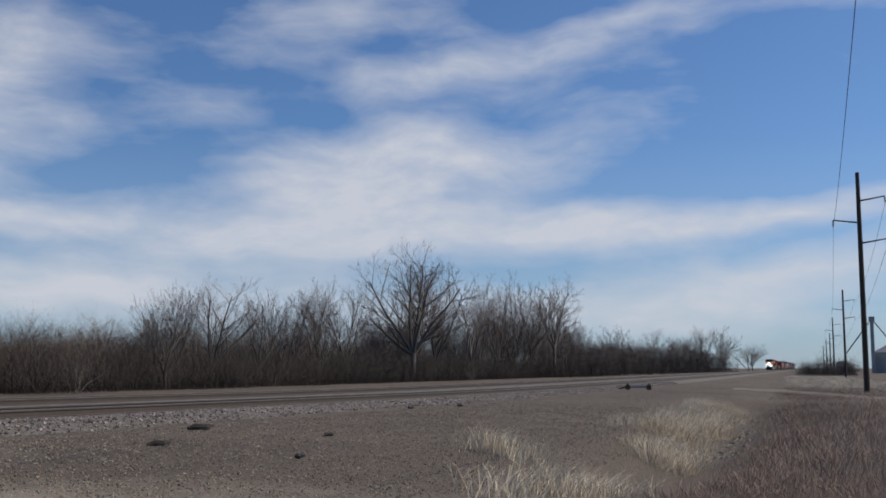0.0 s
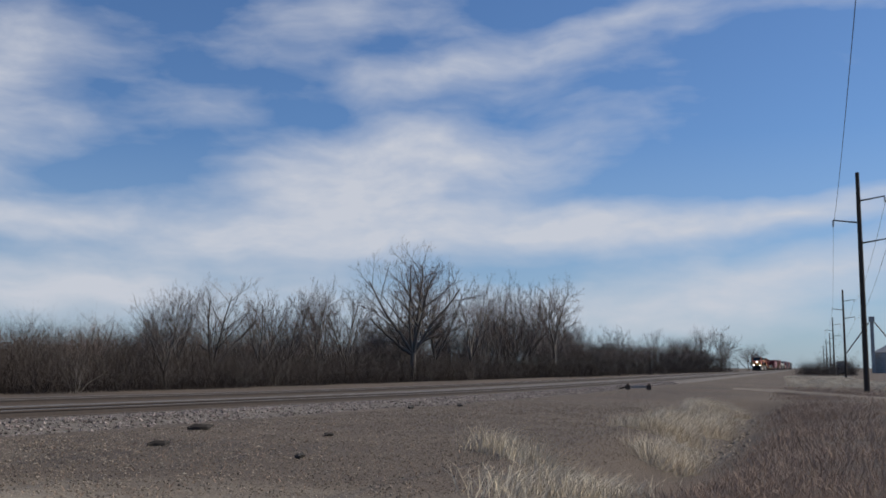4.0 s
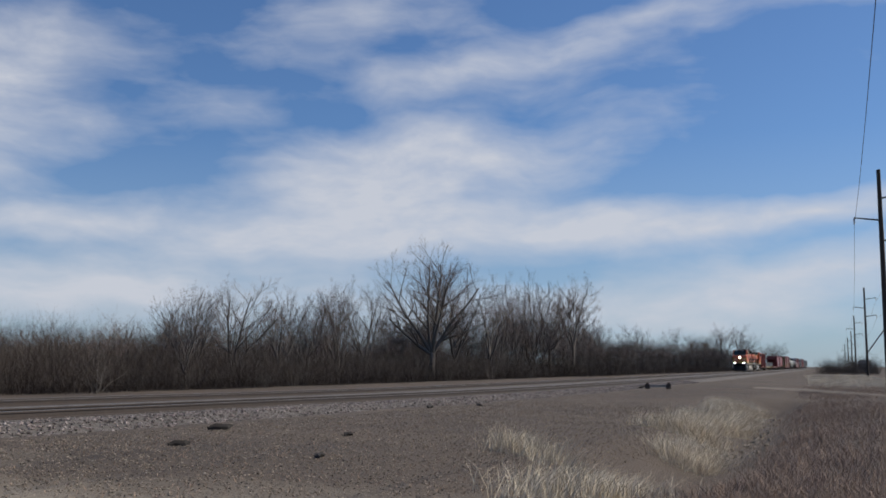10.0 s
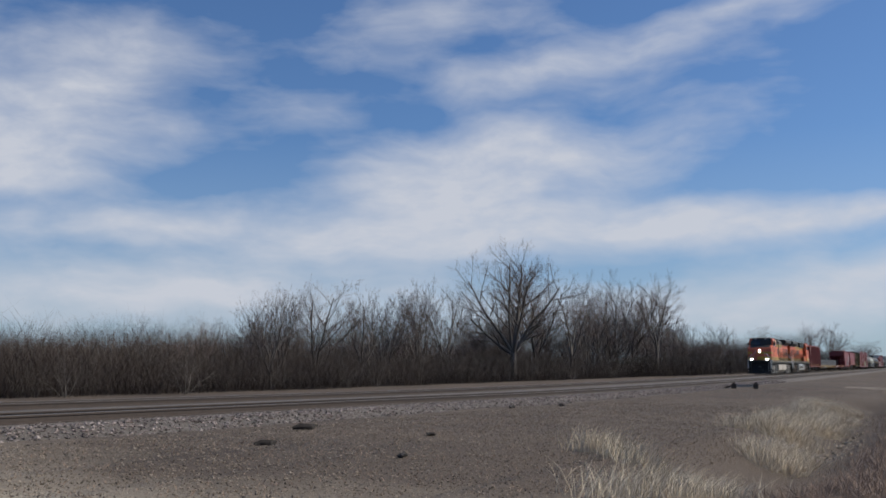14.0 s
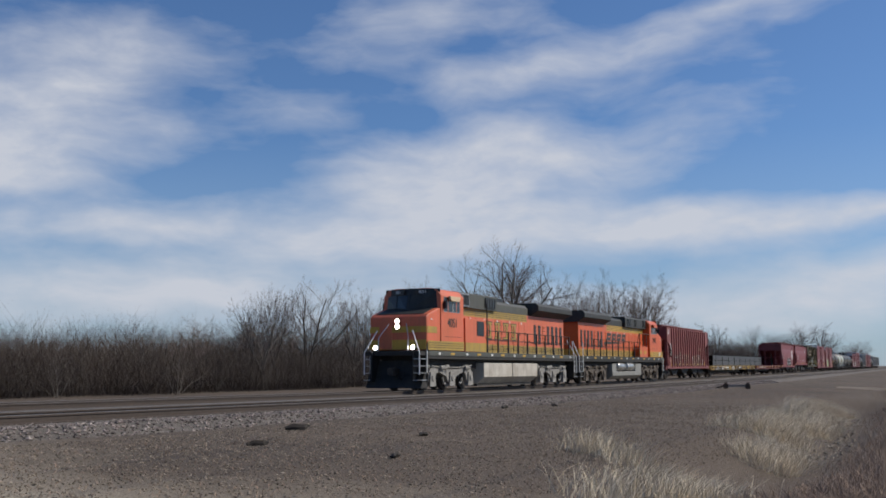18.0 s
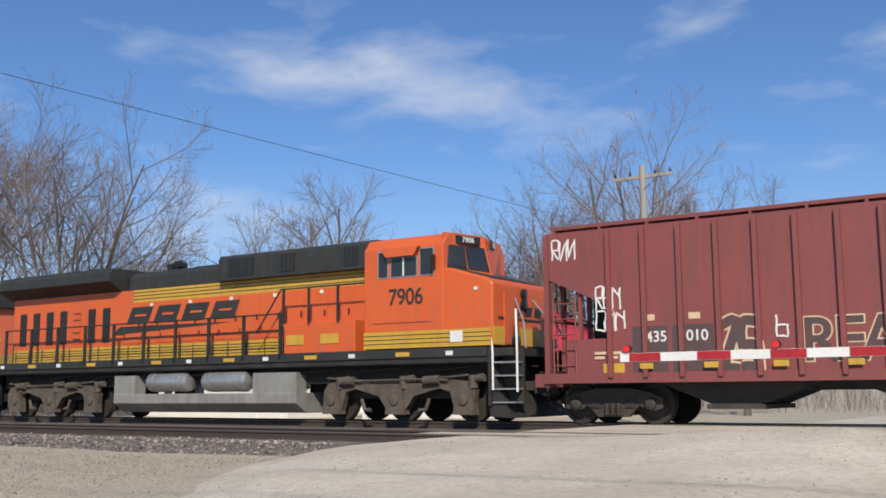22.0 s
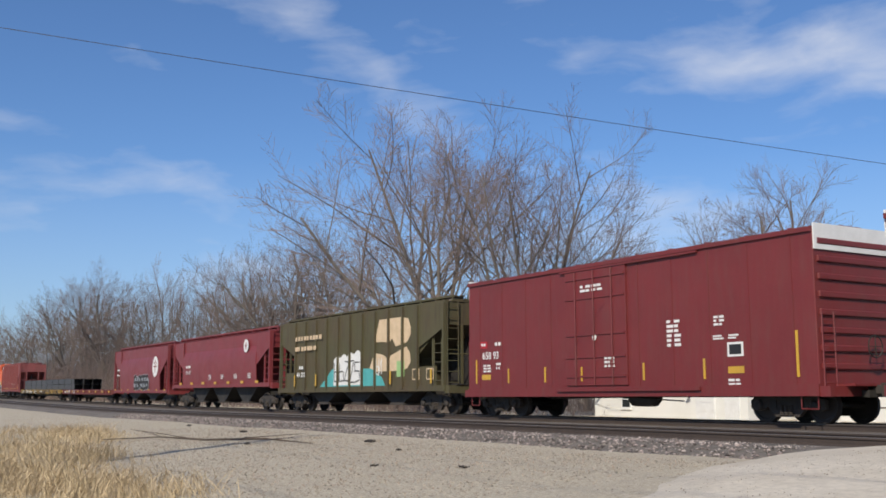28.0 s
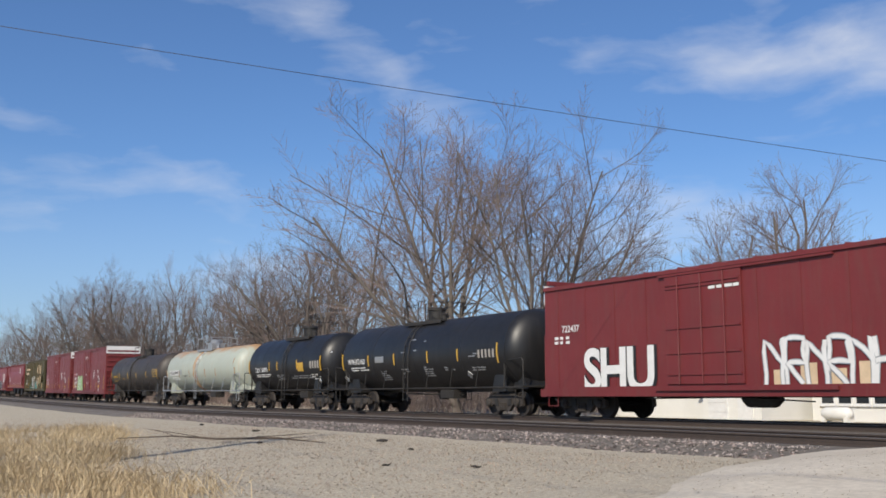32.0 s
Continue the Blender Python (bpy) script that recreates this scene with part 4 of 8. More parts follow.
    # crossbuck
    for turn, text, yy in ((47, "RAILROAD", -0.085), (-47, "CROSSING", -0.1)):
        blade = part("crossbuck_blade", Shape().box(-0.57, 0.57, -0.006, 0.006, -0.1, 0.1), "white", e, "white crossbuck blade", pose(0, yy, 3.66, 0, turn, 0))
        a, b = (text[:4], text[4:])
        words("caption", a, 0.15, "black", blade, pose(-0.32, -0.009, 0), "", 1.12)
        words("caption", b, 0.15, "black", blade, pose(0.32, -0.009, 0), "", 1.12)
    part("side_lamp", Shape().tube([(0, 0.05, 3.78), (-0.28, 0.05, 3.8)], 0.04, 8), "galv", e)
    part("side_plate", Shape().box(-0.62, -0.28, 0.02, 0.08, 3.77, 3.84), "white", e)
    part("bell", Shape().lathe([(0.03, 0.0), (0.12, 0.04), (0.13, 0.07)], "y", 14, (0.02, 0.05, 2.75)), "galv", e)


make_signal()


# ---- power poles and wires ----
def rope(name, a, b, sag, r, parent=None, label="thin dark overhead power wire between poles", n=14):
    a, b = Vector(a), Vector(b)
    pts = []
    for i in range(n + 1):
        u = i / n
        p = a.lerp(b, u)
        p.z -= sag * 4 * u * (1 - u)
        pts.append(p)
    ob = part(name, Shape().tube(pts, r, 4, cap=False), "wire", parent)
    if parent is None:
        tagged(ob, label, "wire")
    return ob


def power_pole(x, y, top, lean, arms):
    """A dark wooden pole with upswept davit arms and hanging insulators."""
    z = ground_z(x, y)
    e = thing("power_pole", "tall dark wooden power pole with three steel arms", "power pole", pose(x, y, z), "power poles along the line")
    h = top - z
    part("pole", Shape().tube([(0, 0, -0.5), (0, lean * 0.5, h * 0.5), (0, lean, h)], [0.2, 0.17, 0.13], 12), "pole", e, "creosoted round pole", smooth=40)
    tips = []
    for side, f in arms:
        zz, yy = h * f, lean * f
        part("arm", Shape().tube([(0, yy, zz - 0.25), (0, yy + side * 0.9, zz - 0.12), (0, yy + side * 1.65, zz)], [0.06, 0.05, 0.04], 6), "frame", e, "steel davit arm")
        ins = Shape()
        ins.lathe([(0.03, zz - 0.45), (0.07, zz - 0.4), (0.03, zz - 0.35), (0.07, zz - 0.28), (0.03, zz - 0.22), (0.07, zz - 0.15), (0.02, zz)], "z", 8, (0, yy + side * 1.65, 0))
        part("insulator", ins, "galv", e)
        tips.append((x, y + yy + side * 1.65, z + zz - 0.45))
    return tips


ARMS = ((-1, 0.885), (1, 0.785), (-1, 0.69))
runs = [power_pole(-16.0, -3.0, 14.5, 0.0, ARMS)]
for x, y, el, lean in ((74, -1.55, 10.52, 0.0), (174, -0.7, 4.51, 0.0), (254, 1.4, 3.08, 0.0), (345, 2.95, 2.27, 0.0), (402, 4.7, 1.95, 0.0), (490, 7.0, 1.6, 0.0)):
    runs.append(power_pole(x, y, 0.71 + x * math.tan(radians(el)), lean, ARMS))
for a, b in zip(runs, runs[1:]):
    for p, q in zip(a, b):
        rope("power_wire", p, q, 1.2, 0.014)


def village_pole(x, y, top, arm):
    z = ground_z(x, y)
    e = thing("utility_pole", "bleached wooden utility pole" + (" with a cross arm" if arm else " without arms"), "utility pole", pose(x, y, z))
    part("pole", Shape().tube([(0, 0, -0.5), (0, 0, top - z)], [0.16, 0.12], 10), "pole_grey", e, smooth=40)
    if arm:
        part("cross_arm", Shape().box(-1.2, 1.2, -0.06, 0.06, top - z - 0.5, top - z - 0.38), "pole_grey", e)
        for k in (-1.1, -0.5, 0.5, 1.1):
            part("insulator", Shape().lathe([(0.03, top - z - 0.38), (0.05, top - z - 0.3), (0.02, top - z - 0.22)], "z", 8, (k, 0, 0)), "glass", e)
        part("brace", Shape().tube([(-0.7, -0.07, top - z - 0.44), (0, -0.1, top - z - 1.0), (0.7, -0.07, top - z - 0.44)], 0.015, 5), "frame", e)


village_pole(-14.8, 36, 9.2, True)
village_pole(-36.8, 42, 5.8, False)
village_pole(-27.5, -6.0, 10.0, True)
rope("service_wire", (-15.0, 36, 6.55), (-27.5, -6.0, 10.0), 0.12, 0.009, None, "dark sagging service wire over the road", 24)


def make_antenna():
    x, y = 23.0, 60.0
    z = ground_z(x, y)
    e = thing("radio_mast", "slender radio mast with small aerials at its top", "antenna", pose(x, y, z))
    h = 23.2
    s = Shape()
    for k in range(3):
        a = k * math.tau / 3
        s.tube([(0.12 * math.cos(a), 0.12 * math.sin(a), 0), (0.1 * math.cos(a), 0.1 * math.sin(a), h)], 0.022, 5)
    part("mast", s, "galv", e, "three-legged lattice mast")
    zig = Shape()
    for i in range(40):
        a, b = i * math.tau / 3, (i + 1) * math.tau / 3
        zig.tube([(0.11 * math.cos(a), 0.11 * math.sin(a), i * h / 40), (0.11 * math.cos(b), 0.11 * math.sin(b), (i + 1) * h / 40)], 0.012, 4)
    part("lacing", zig, "galv", e)
    part("aerial", Shape().tube([(0, 0, h), (0, 0, h + 0.4)], 0.03, 5).tube([(-0.5, 0, h + 0.2), (1.0, 0, h + 0.15)], 0.022, 5).tube([(-0.7, 0, h + 0.1), (-0.85, 0, h - 0.5), (-0.4, 0, h - 1.1)], 0.018, 5).tube([(0, 0, h - 1.3), (-0.4, 0, h - 1.1)], 0.018, 5), "frame", e, "crossed aerial rods")


make_antenna()


# ---- buildings ----
def hip_roof(x0, x1, y0, y1, z0, z1, over=0.4):
    a, b, c, d = x0 - over, x1 + over, y0 - over, y1 + over
    k = (d - c) / 2
    ym = (c + d) / 2
    v = [(a, c, z0), (b, c, z0), (b, d, z0), (a, d, z0), (a + k, ym, z1), (b - k, ym, z1)]
    v += [(p[0], p[1], p[2] - 0.14) for p in v[:4]]
    return Shape().add(v, [(0, 1, 5, 4), (1, 2, 5), (2, 3, 4, 5), (3, 0, 4), (6, 7, 1, 0), (7, 8, 2, 1), (8, 9, 3, 2), (9, 6, 0, 3), (9, 8, 7, 6)])


def house_window(parent, x0, x1, z0, z1, y):
    w = part("window", Shape().box(x0 - 0.08, x1 + 0.08, y - 0.05, y + 0.02, z0 - 0.08, z1 + 0.08), "white", parent, "white-framed window")
    part("pane", Shape().box(x0, x1, y - 0.06, y - 0.045, z0, z1), "glass", w)
    part("glazing_bar", Shape().box(x0, x1, y - 0.07, y - 0.058, (z0 + z1) / 2 - 0.02, (z0 + z1) / 2 + 0.02), "white", w)
    part("sill", Shape().box(x0 - 0.12, x1 + 0.12, y - 0.1, y, z0 - 0.14, z0 - 0.08), "white", w)


def make_red_house():
    z = -0.55
    e = thing("house", "white clapboard house with a bright red metal roof", "house")
    part("wall", Shape().box(-35.2, -22.0, 44.5, 52.0, z, 2.6), "siding", e, "white clapboard walls")
    for k in range(18):
        part("clapboard", Shape().box(-35.22, -21.98, 44.47, 44.5, z + 0.1 + 0.17 * k, z + 0.25 + 0.17 * k), "siding", e)
    roof = part("roof", hip_roof(-35.2, -22.0, 44.5, 52.0, 2.62, 5.4), "red_roof", e, "red metal hip roof")
    for k in range(22):
        x = -35.4 + 0.64 * k
        rise = min(1.0, max(0.05, (x + 35.6) / 4.15), max(0.05, (-21.6 - x) / 4.15))
        part("roof_seam", Shape().tube([(x, 44.1, 2.65), (x, 44.1 + 4.15 * rise, 2.65 + 2.78 * rise)], 0.025, 4), "red_roof", roof)
    part("flue", Shape().tube([(-33.0, 46.5, 3.4), (-33.0, 46.5, 4.9)], 0.12, 10).tube([(-33.0, 46.5, 4.85), (-33.0, 46.5, 5.0)], 0.2, 10), "galv", e, "galvanised flue pipe")
    porch = part("porch", Shape().box(-33.3, -23.5, 40.4, 44.5, z, 1.75), "siding", e, "glazed white porch")
    part("porch_roof", Shape().slab([(-33.7, 1.75), (-23.1, 1.75), (-23.1, 1.87), (-33.7, 1.87)], 40.0, 44.5).add([(-33.7, 40.0, 1.87), (-23.1, 40.0, 1.87), (-23.1, 44.4, 2.5), (-33.7, 44.4, 2.5)], [(0, 1, 2, 3)]), "red_roof", e, "red porch roof")
    for k in range(4):
        house_window(porch, -32.7 + 0.95 * k, -32.05 + 0.95 * k, 0.35, 1.45, 40.4)
    house_window(porch, -26.2, -25.4, 0.35, 1.45, 40.4)
    door = part("door", Shape().box(-28.3, -27.4, 40.36, 40.42, z + 0.1, 1.6), "white", porch, "white panelled door")
    part("handle", Shape().box(-27.55, -27.5, 40.3, 40.36, 0.4, 0.5), "galv", door)
    tagged(part("propane_tank", Shape().lathe([(0.05, -31.3), (0.22, -31.2), (0.3, -31.05), (0.3, -29.95), (0.22, -29.8), (0.05, -29.7)], "x", 16, (0, 38.6, -0.1)).box(-31.2, -31.0, 38.35, 38.85, -0.6, -0.2).box(-30.0, -29.8, 38.35, 38.85, -0.6, -0.2), "siding", smooth=40), "pale grey propane tank on short feet", "propane tank")


def make_white_garage():
    z = -0.6
    e = thing("garage", "long low white garage with a grey roof", "garage")
    part("wall", Shape().box(-46.0, -37.6, 38.5, 44.0, z, 1.75), "siding", e, "white board walls")
    part("roof", Shape().prism([(38.1, 1.75), (44.4, 1.75), (41.25, 2.25)], -46.4, -37.6), "grey_roof", e, "low grey roof")
    house_window(e, -43.6, -43.0, 0.1, 0.95, 38.5)
    g = part("front_bay", Shape().box(-37.6, -33.9, 37.6, 43.5, z, 1.55).slab([(-37.6, 1.55), (-33.9, 1.55), (-35.75, 2.25)], 37.6, 43.5), "siding", e, "white front bay with a gable")
    part("bay_roof", Shape().slab([(-37.9, 1.46), (-35.75, 2.28), (-35.75, 2.38), (-38.0, 1.52)], 37.3, 43.6).slab([(-33.5, 1.52), (-35.75, 2.38), (-35.75, 2.28), (-33.6, 1.46)], 37.3, 43.6), "grey_roof", g)
    d = part("garage_door", Shape().box(-37.2, -35.95, 37.54, 37.6, z, 1.35), "white", g, "white panel garage door")
    for k in range(4):
        part("door_panel", Shape().box(-37.15, -36.0, 37.52, 37.545, z + 0.05 + 0.47 * k, z + 0.46 + 0.47 * k), "white", d)
    part("door", Shape().box(-35.3, -34.4, 37.54, 37.6, z, 1.4), "white", g, "white side door")


make_red_house()
make_white_garage()


def make_elevator():
    """Grain store far off beyond the poles: leg, spouts and bins."""
    e = thing("grain_elevator", "far grain elevator leg with slanting spouts", "grain elevator")
    x, y = 330.0, -9.0
    z = ground_z(x, y)
    part("leg", Shape().box(x - 0.5, x + 0.5, y - 0.5, y + 0.5, z, 18.0), "bin", e, "tall galvanised leg")
    part("head_house", Shape().box(x - 0.9, x + 0.9, y - 0.8, y + 0.8, 16.9, 18.5), "bin", e)
    for k in (-1, 1):
        part("spout", Shape().tube([(x, y + k * 0.8, 16.8), (x, y + k * 7.5, 7.5)], 0.2, 8), "bin", e, "slanting spout")
    for k in range(2):
        by = y - 4.4 - 9.5 * k
        bz = ground_z(x, by)
        b = thing("grain_bin", "round galvanised grain bin with conical roof", "grain bin", pose(x + 4, by, bz), "grain bins")
        ring = [(4.4, 0.0)]
        for i in range(12):
            ring += [(4.4, 0.1 + i * 0.5), (4.46, 0.35 + i * 0.5)]
        part("wall", Shape().lathe(ring + [(4.4, 6.2)], "z", 32), "bin", b, "corrugated wall")
        part("roof", Shape().lathe([(4.6, 6.15), (0.5, 8.4), (0.45, 8.8)], "z", 32), "bin", b, "conical roof")
    tagged(part("farm_shed", Shape().box(300, 312, -2.2, 1.2, ground_z(306, 0) - 0.3, 4.7).prism([(-2.4, 4.7), (1.4, 4.7), (-0.5, 5.1)], 299.5, 312.5), "bin"), "distant grey farm shed", "shed")


make_elevator()


# ---- litter on the ground ----
def slab_of_wood(x, y, length, turn, seed):
    rnd = random.Random(seed)
    z = ground_z(x, y)
    s = Shape()
    k = min(1.0, length / 0.6)
    s.tube([(-length / 2, 0, 0.03 * k), (-length * 0.2, 0.03, 0.06 * k), (length * 0.2, -0.02, 0.05 * k), (length / 2, 0.04, 0.08 * k)], [0.03 * k, 0.07 * k, 0.08 * k, 0.02 * k], 6)
    s.v = [(a, b + rnd.uniform(-0.02, 0.02), c + rnd.uniform(-0.01, 0.02)) for a, b, c in s.v]
    ob = part("scrap_wood", s, "char", None, "", pose(x, y, z, 0, 0, turn))
    tagged(ob, "dark splintered piece of wood on the gravel", "wood scrap", "scraps beside the track")


for k, (x, y, l, a) in enumerate(((17.6, 11.9, 0.55, -35), (13.8, 10.1, 0.38, -30), (17.5, 9.0, 0.3, 0), (30.5, 12.8, 0.5, 10), (34, 12.4, 0.3, 60), (13.5, 7.4, 0.35, 20), (-14, 9.0, 0.18, 20), (-15.5, 8.2, 0.14, 60), (-19, 10.6, 0.16, 0), (-22, 11.5, 0.3, 30), (-24, 9.2, 0.2, 10), (-26, 10.0, 0.25, 70), (-30, 11.4, 0.25, 40), (-38, 12.3, 0.3, 10))):
    slab_of_wood(x, y, l, a, 100 + k)


def make_branch():
    x, y = -25.5, 8.6
    e = thing("fallen_branch", "long dry fallen branch lying on bare ground", "branch", pose(x, y, ground_z(x, y) + 0.03, 0, 0, 24))
    part("stem", Shape().tube([(-3.2, -0.5, 0.02), (-1.5, 0.0, 0.1), (0.2, -0.1, 0.07), (2.0, 0.2, 0.12), (3.6, 0.1, 0.05)], [0.01, 0.02, 0.028, 0.025, 0.01], 6), "wood", e)
    for k, (a, b) in enumerate((((-1.5, 0.0, 0.1), (-3.0, 0.6, 0.2)), ((0.2, -0.1, 0.07), (1.6, -0.7, 0.15)), ((1.0, 0.05, 0.1), (2.8, 0.7, 0.25)), ((-0.5, -0.05, 0.1), (-2.0, -0.6, 0.3)), ((2.0, 0.2, 0.1), (3.4, -0.35, 0.2)))):
        part("side_twig", Shape().tube([a, ((a[0] + b[0]) / 2, (a[1] + b[1]) / 2 + 0.08, (a[2] + b[2]) / 2), b], [0.014, 0.01, 0.006], 5), "wood", e)


make_branch()


def make_bar():
    """A steel bar on two short stands beside the siding."""
    x, y = 68.4, 12.5
    e = thing("steel_bar", "pale steel bar lying across two dark stands by the track", "track part", pose(x, y, ground_z(x, y), 0, 0, -80))
    part("bar", Shape().box(-0.7, 0.7, -0.1, 0.1, 0.12, 0.26), "pole_grey", e)
    for k in (-0.68, 0.68):
        part("stand", Shape().box(k - 0.15, k + 0.15, -0.2, 0.2, 0.0, 0.3), "wood", e)
        part("post", Shape().box(k - 0.08, k + 0.08, -0.1, 0.1, 0.3, 0.4), "wood", e)
    part("tail", Shape().tube([(-0.75, 0, 0.2), (-1.3, 0.1, 0.05)], 0.05, 6), "wood", e)


make_bar()

# ---- running gear ----
def wheel_mesh(r, key):
    s = Shape().lathe([(0.09, -0.1), (0.13, -0.1), (0.14, -0.05), (r * 0.78, -0.035), (r * 0.82, -0.07), (r, -0.07), (r + 0.012, 0.03), (r + 0.03, 0.05), (r + 0.03, 0.07), (r * 0.82, 0.07), (r * 0.78, 0.02), (0.12, 0.03)], "y", 24)
    return s.mesh("wheel", M["wheel"], 40)


WHEEL, BIG_WHEEL = wheel_mesh(0.45, 0), wheel_mesh(0.53, 1)
AXLE = Shape().tube([(0, -0.95, 0), (0, 0.95, 0)], 0.08, 10).mesh("axle", M["frame"], 40)
FRAME2 = Shape().slab([(-1.16, 0.58), (-1.16, 0.36), (-0.98, 0.3), (-0.74, 0.34), (-0.62, 0.42), (-0.36, 0.16), (0.36, 0.16), (0.62, 0.42), (0.74, 0.34), (0.98, 0.3), (1.16, 0.36), (1.16, 0.58),
                       (0.9, 0.68), (0.45, 0.78), (-0.45, 0.78), (-0.9, 0.68)], -0.07, 0.07).mesh("sideframe", M["truck"])
WINDOW2 = Shape().slab([(-0.12, 0.36), (0.12, 0.36), (0.1, 0.6), (-0.1, 0.6)], -0.1, 0.1).mesh("opening", M["frame"])
coil = [(0.05, 0.2)]
for w in range(6):
    coil += [(0.066, 0.207 + w * 0.045), (0.066, 0.225 + w * 0.045), (0.048, 0.236 + w * 0.045)]
SPRING = Shape().lathe(coil, "z", 8).mesh("spring", M["truck"])
BEARING = Shape().lathe([(0.05, -0.12), (0.1, -0.11), (0.13, -0.08), (0.14, 0.1)], "y", 14).mesh("bearing_cap", M["truck"], 40)
BOLSTER = Shape().box(-0.2, 0.2, -1.05, 1.05, 0.42, 0.78, 0.05).mesh("bolster", M["truck"])


def freight_truck(parent, x):
    """A two-axle truck with cast side frames."""
    t = part("truck", BOLSTER, "truck", parent, "dusty cast-steel two-axle truck", pose(x, 0, 0))
    for side in (-1, 1):
        f = part("sideframe", FRAME2, "truck", t, "", pose(0, side * 1.0, 0, 0, 0, 180 if side > 0 else 0))
        for k in (-0.42, 0.42):
            part("opening", WINDOW2, "frame", t, "", pose(k, side * 1.0, 0))
        for k in (-0.14, 0.0, 0.14):
            part("spring", SPRING, "truck", t, "", pose(k, side * 1.09, 0))
        for k in (-0.89, 0.89):
            part("wheel", WHEEL, "wheel", t, "worn steel wheel", pose(k, side * 0.755, 0.45, 0, 0, 180 if side > 0 else 0))
            part("bearing_cap", BEARING, "truck", t, "", pose(k, side * 1.06, 0.45, 0, 0, 180 if side > 0 else 0))
    for k in (-0.89, 0.89):
        part("axle", AXLE, "frame", t, "", pose(k, 0, 0.45))


FRAME3 = Shape().slab([(-2.35, 0.75), (-2.3, 0.3), (-1.75, 0.3), (-1.62, 0.72), (-1.3, 0.8), (-0.55, 0.62), (-0.3, 0.3), (0.3, 0.3), (0.55, 0.62), (1.3, 0.8), (1.62, 0.72), (1.75, 0.3), (2.3, 0.3), (2.35, 0.75),
                       (2.2, 0.95), (1.5, 1.02), (0.9, 0.92), (-0.9, 0.92), (-1.5, 1.02), (-2.2, 0.95)], -0.09, 0.09)
BOX3 = Shape().slab([(-0.3, 0.18), (0.3, 0.18), (0.22, 0.8), (-0.22, 0.8)], -0.14, 0.1).lathe([(0.06, -0.2), (0.13, -0.18), (0.15, -0.1)], "y", 14, (0, 0, 0.53))
DAMPER = Shape().tube([(-0.18, 0, 1.0), (0.12, -0.02, 1.04)], 0.1, 10).tube([(-0.2, 0, 0.8), (-0.2, 0, 1.1)], 0.12, 10)
BRAKE3 = Shape().tube([(-2.2, 0, 1.08), (-1.0, 0, 1.0), (1.0, 0, 1.02), (2.2, 0, 1.1)], 0.025, 6).tube([(-1.05, 0, 0.55), (-0.95, 0, 0.3), (-0.75, 0, 0.28)], 0.05, 6).tube([(1.05, 0, 0.55), (0.95, 0, 0.3), (0.75, 0, 0.28)], 0.05, 6)
CYL3 = Shape().tube([(-0.2, 0, 0), (0.25, 0, 0.02)], [0.11, 0.11], 12).tube([(0.25, 0, 0.02), (0.5, 0, 0.0)], 0.04, 8)
CASTINGS = {c: [s.mesh(n, M[c], 40) for n, s in (("sideframe", FRAME3), ("journal_box", BOX3), ("spring_seat", DAMPER), ("brake_rigging", BRAKE3), ("brake_cylinder", CYL3))] for c in ("truck_tan", "truck_pale")}


def loco_truck(parent, xs, cast):
    """A three-axle locomotive truck; xs are its axles."""
    mid = xs[1]
    frame3, box3, damper, brake3, cyl3 = CASTINGS[cast]
    t = part("truck", Shape().box(-2.0, 2.0, -0.95, 0.95, 0.55, 0.95, 0.05), "frame", parent, "dusty three-axle truck", pose(mid, 0, 0))
    for side in (-1, 1):
        turn = 180 if side > 0 else 0
        part("sideframe", frame3, cast, t, "", pose(0, side * 1.12, 0, 0, 0, turn))
        part("brake_rigging", brake3, cast, t, "", pose(0, side * 1.26, 0, 0, 0, turn))
        for k in (-1.55, 1.1):
            part("brake_cylinder", cyl3, cast, t, "", pose(k, side * 1.25, 0.98, 0, 0, turn))
        for x in xs:
            part("wheel", BIG_WHEEL, "wheel", t, "worn steel wheel", pose(x - mid, side * 0.755, 0.53, 0, 0, turn))
            part("journal_box", box3, cast, t, "", pose(x - mid, side * 1.14, 0, 0, 0, turn))
            part("spring_seat", damper, cast, t, "", pose(x - mid + 0.42, side * 1.16, 0, 0, 0, turn))
    for x in xs:
        part("axle", AXLE, "frame", t, "", pose(x - mid, 0, 0.53))


COUPLER = Shape().box(-0.55, 0.25, -0.09, 0.09, 0.72, 0.95, 0.02).slab([(0.2, 0.66), (0.52, 0.68), (0.55, 0.98), (0.2, 1.0)], -0.16, 0.16).mesh("coupler", M["truck"])
HOSE = Shape().tube([(0, 0, 0.7), (0.15, 0.02, 0.45), (0.38, 0.04, 0.38), (0.55, 0.02, 0.5)], 0.025, 6).mesh("brake_hose", M["black"], 60)
BRAKE_WHEEL = Shape()
for k in range(12):
    a, b = k * math.tau / 12, (k + 1) * math.tau / 12
    BRAKE_WHEEL.tube([(0, 0.28 * math.cos(a), 0.28 * math.sin(a)), (0, 0.28 * math.cos(b), 0.28 * math.sin(b))], 0.018, 5)
for k in range(4):
    a = k * math.tau / 4
    BRAKE_WHEEL.tube([(0, 0, 0), (0, 0.28 * math.cos(a), 0.28 * math.sin(a))], 0.014, 5)
BRAKE_WHEEL = BRAKE_WHEEL.mesh("brake_wheel", M["frame"])


def couplers(car, half):
    for side in (-1, 1):
        part("coupler", COUPLER, "truck", car, "", pose(side * (half - 0.5), 0, 0, 0, 0, 0 if side > 0 else 180))
        part("brake_hose", HOSE, "black", car, "", pose(side * (half - 0.6), 0.35 * side, 0.1, 0, 0, 0 if side > 0 else 180))


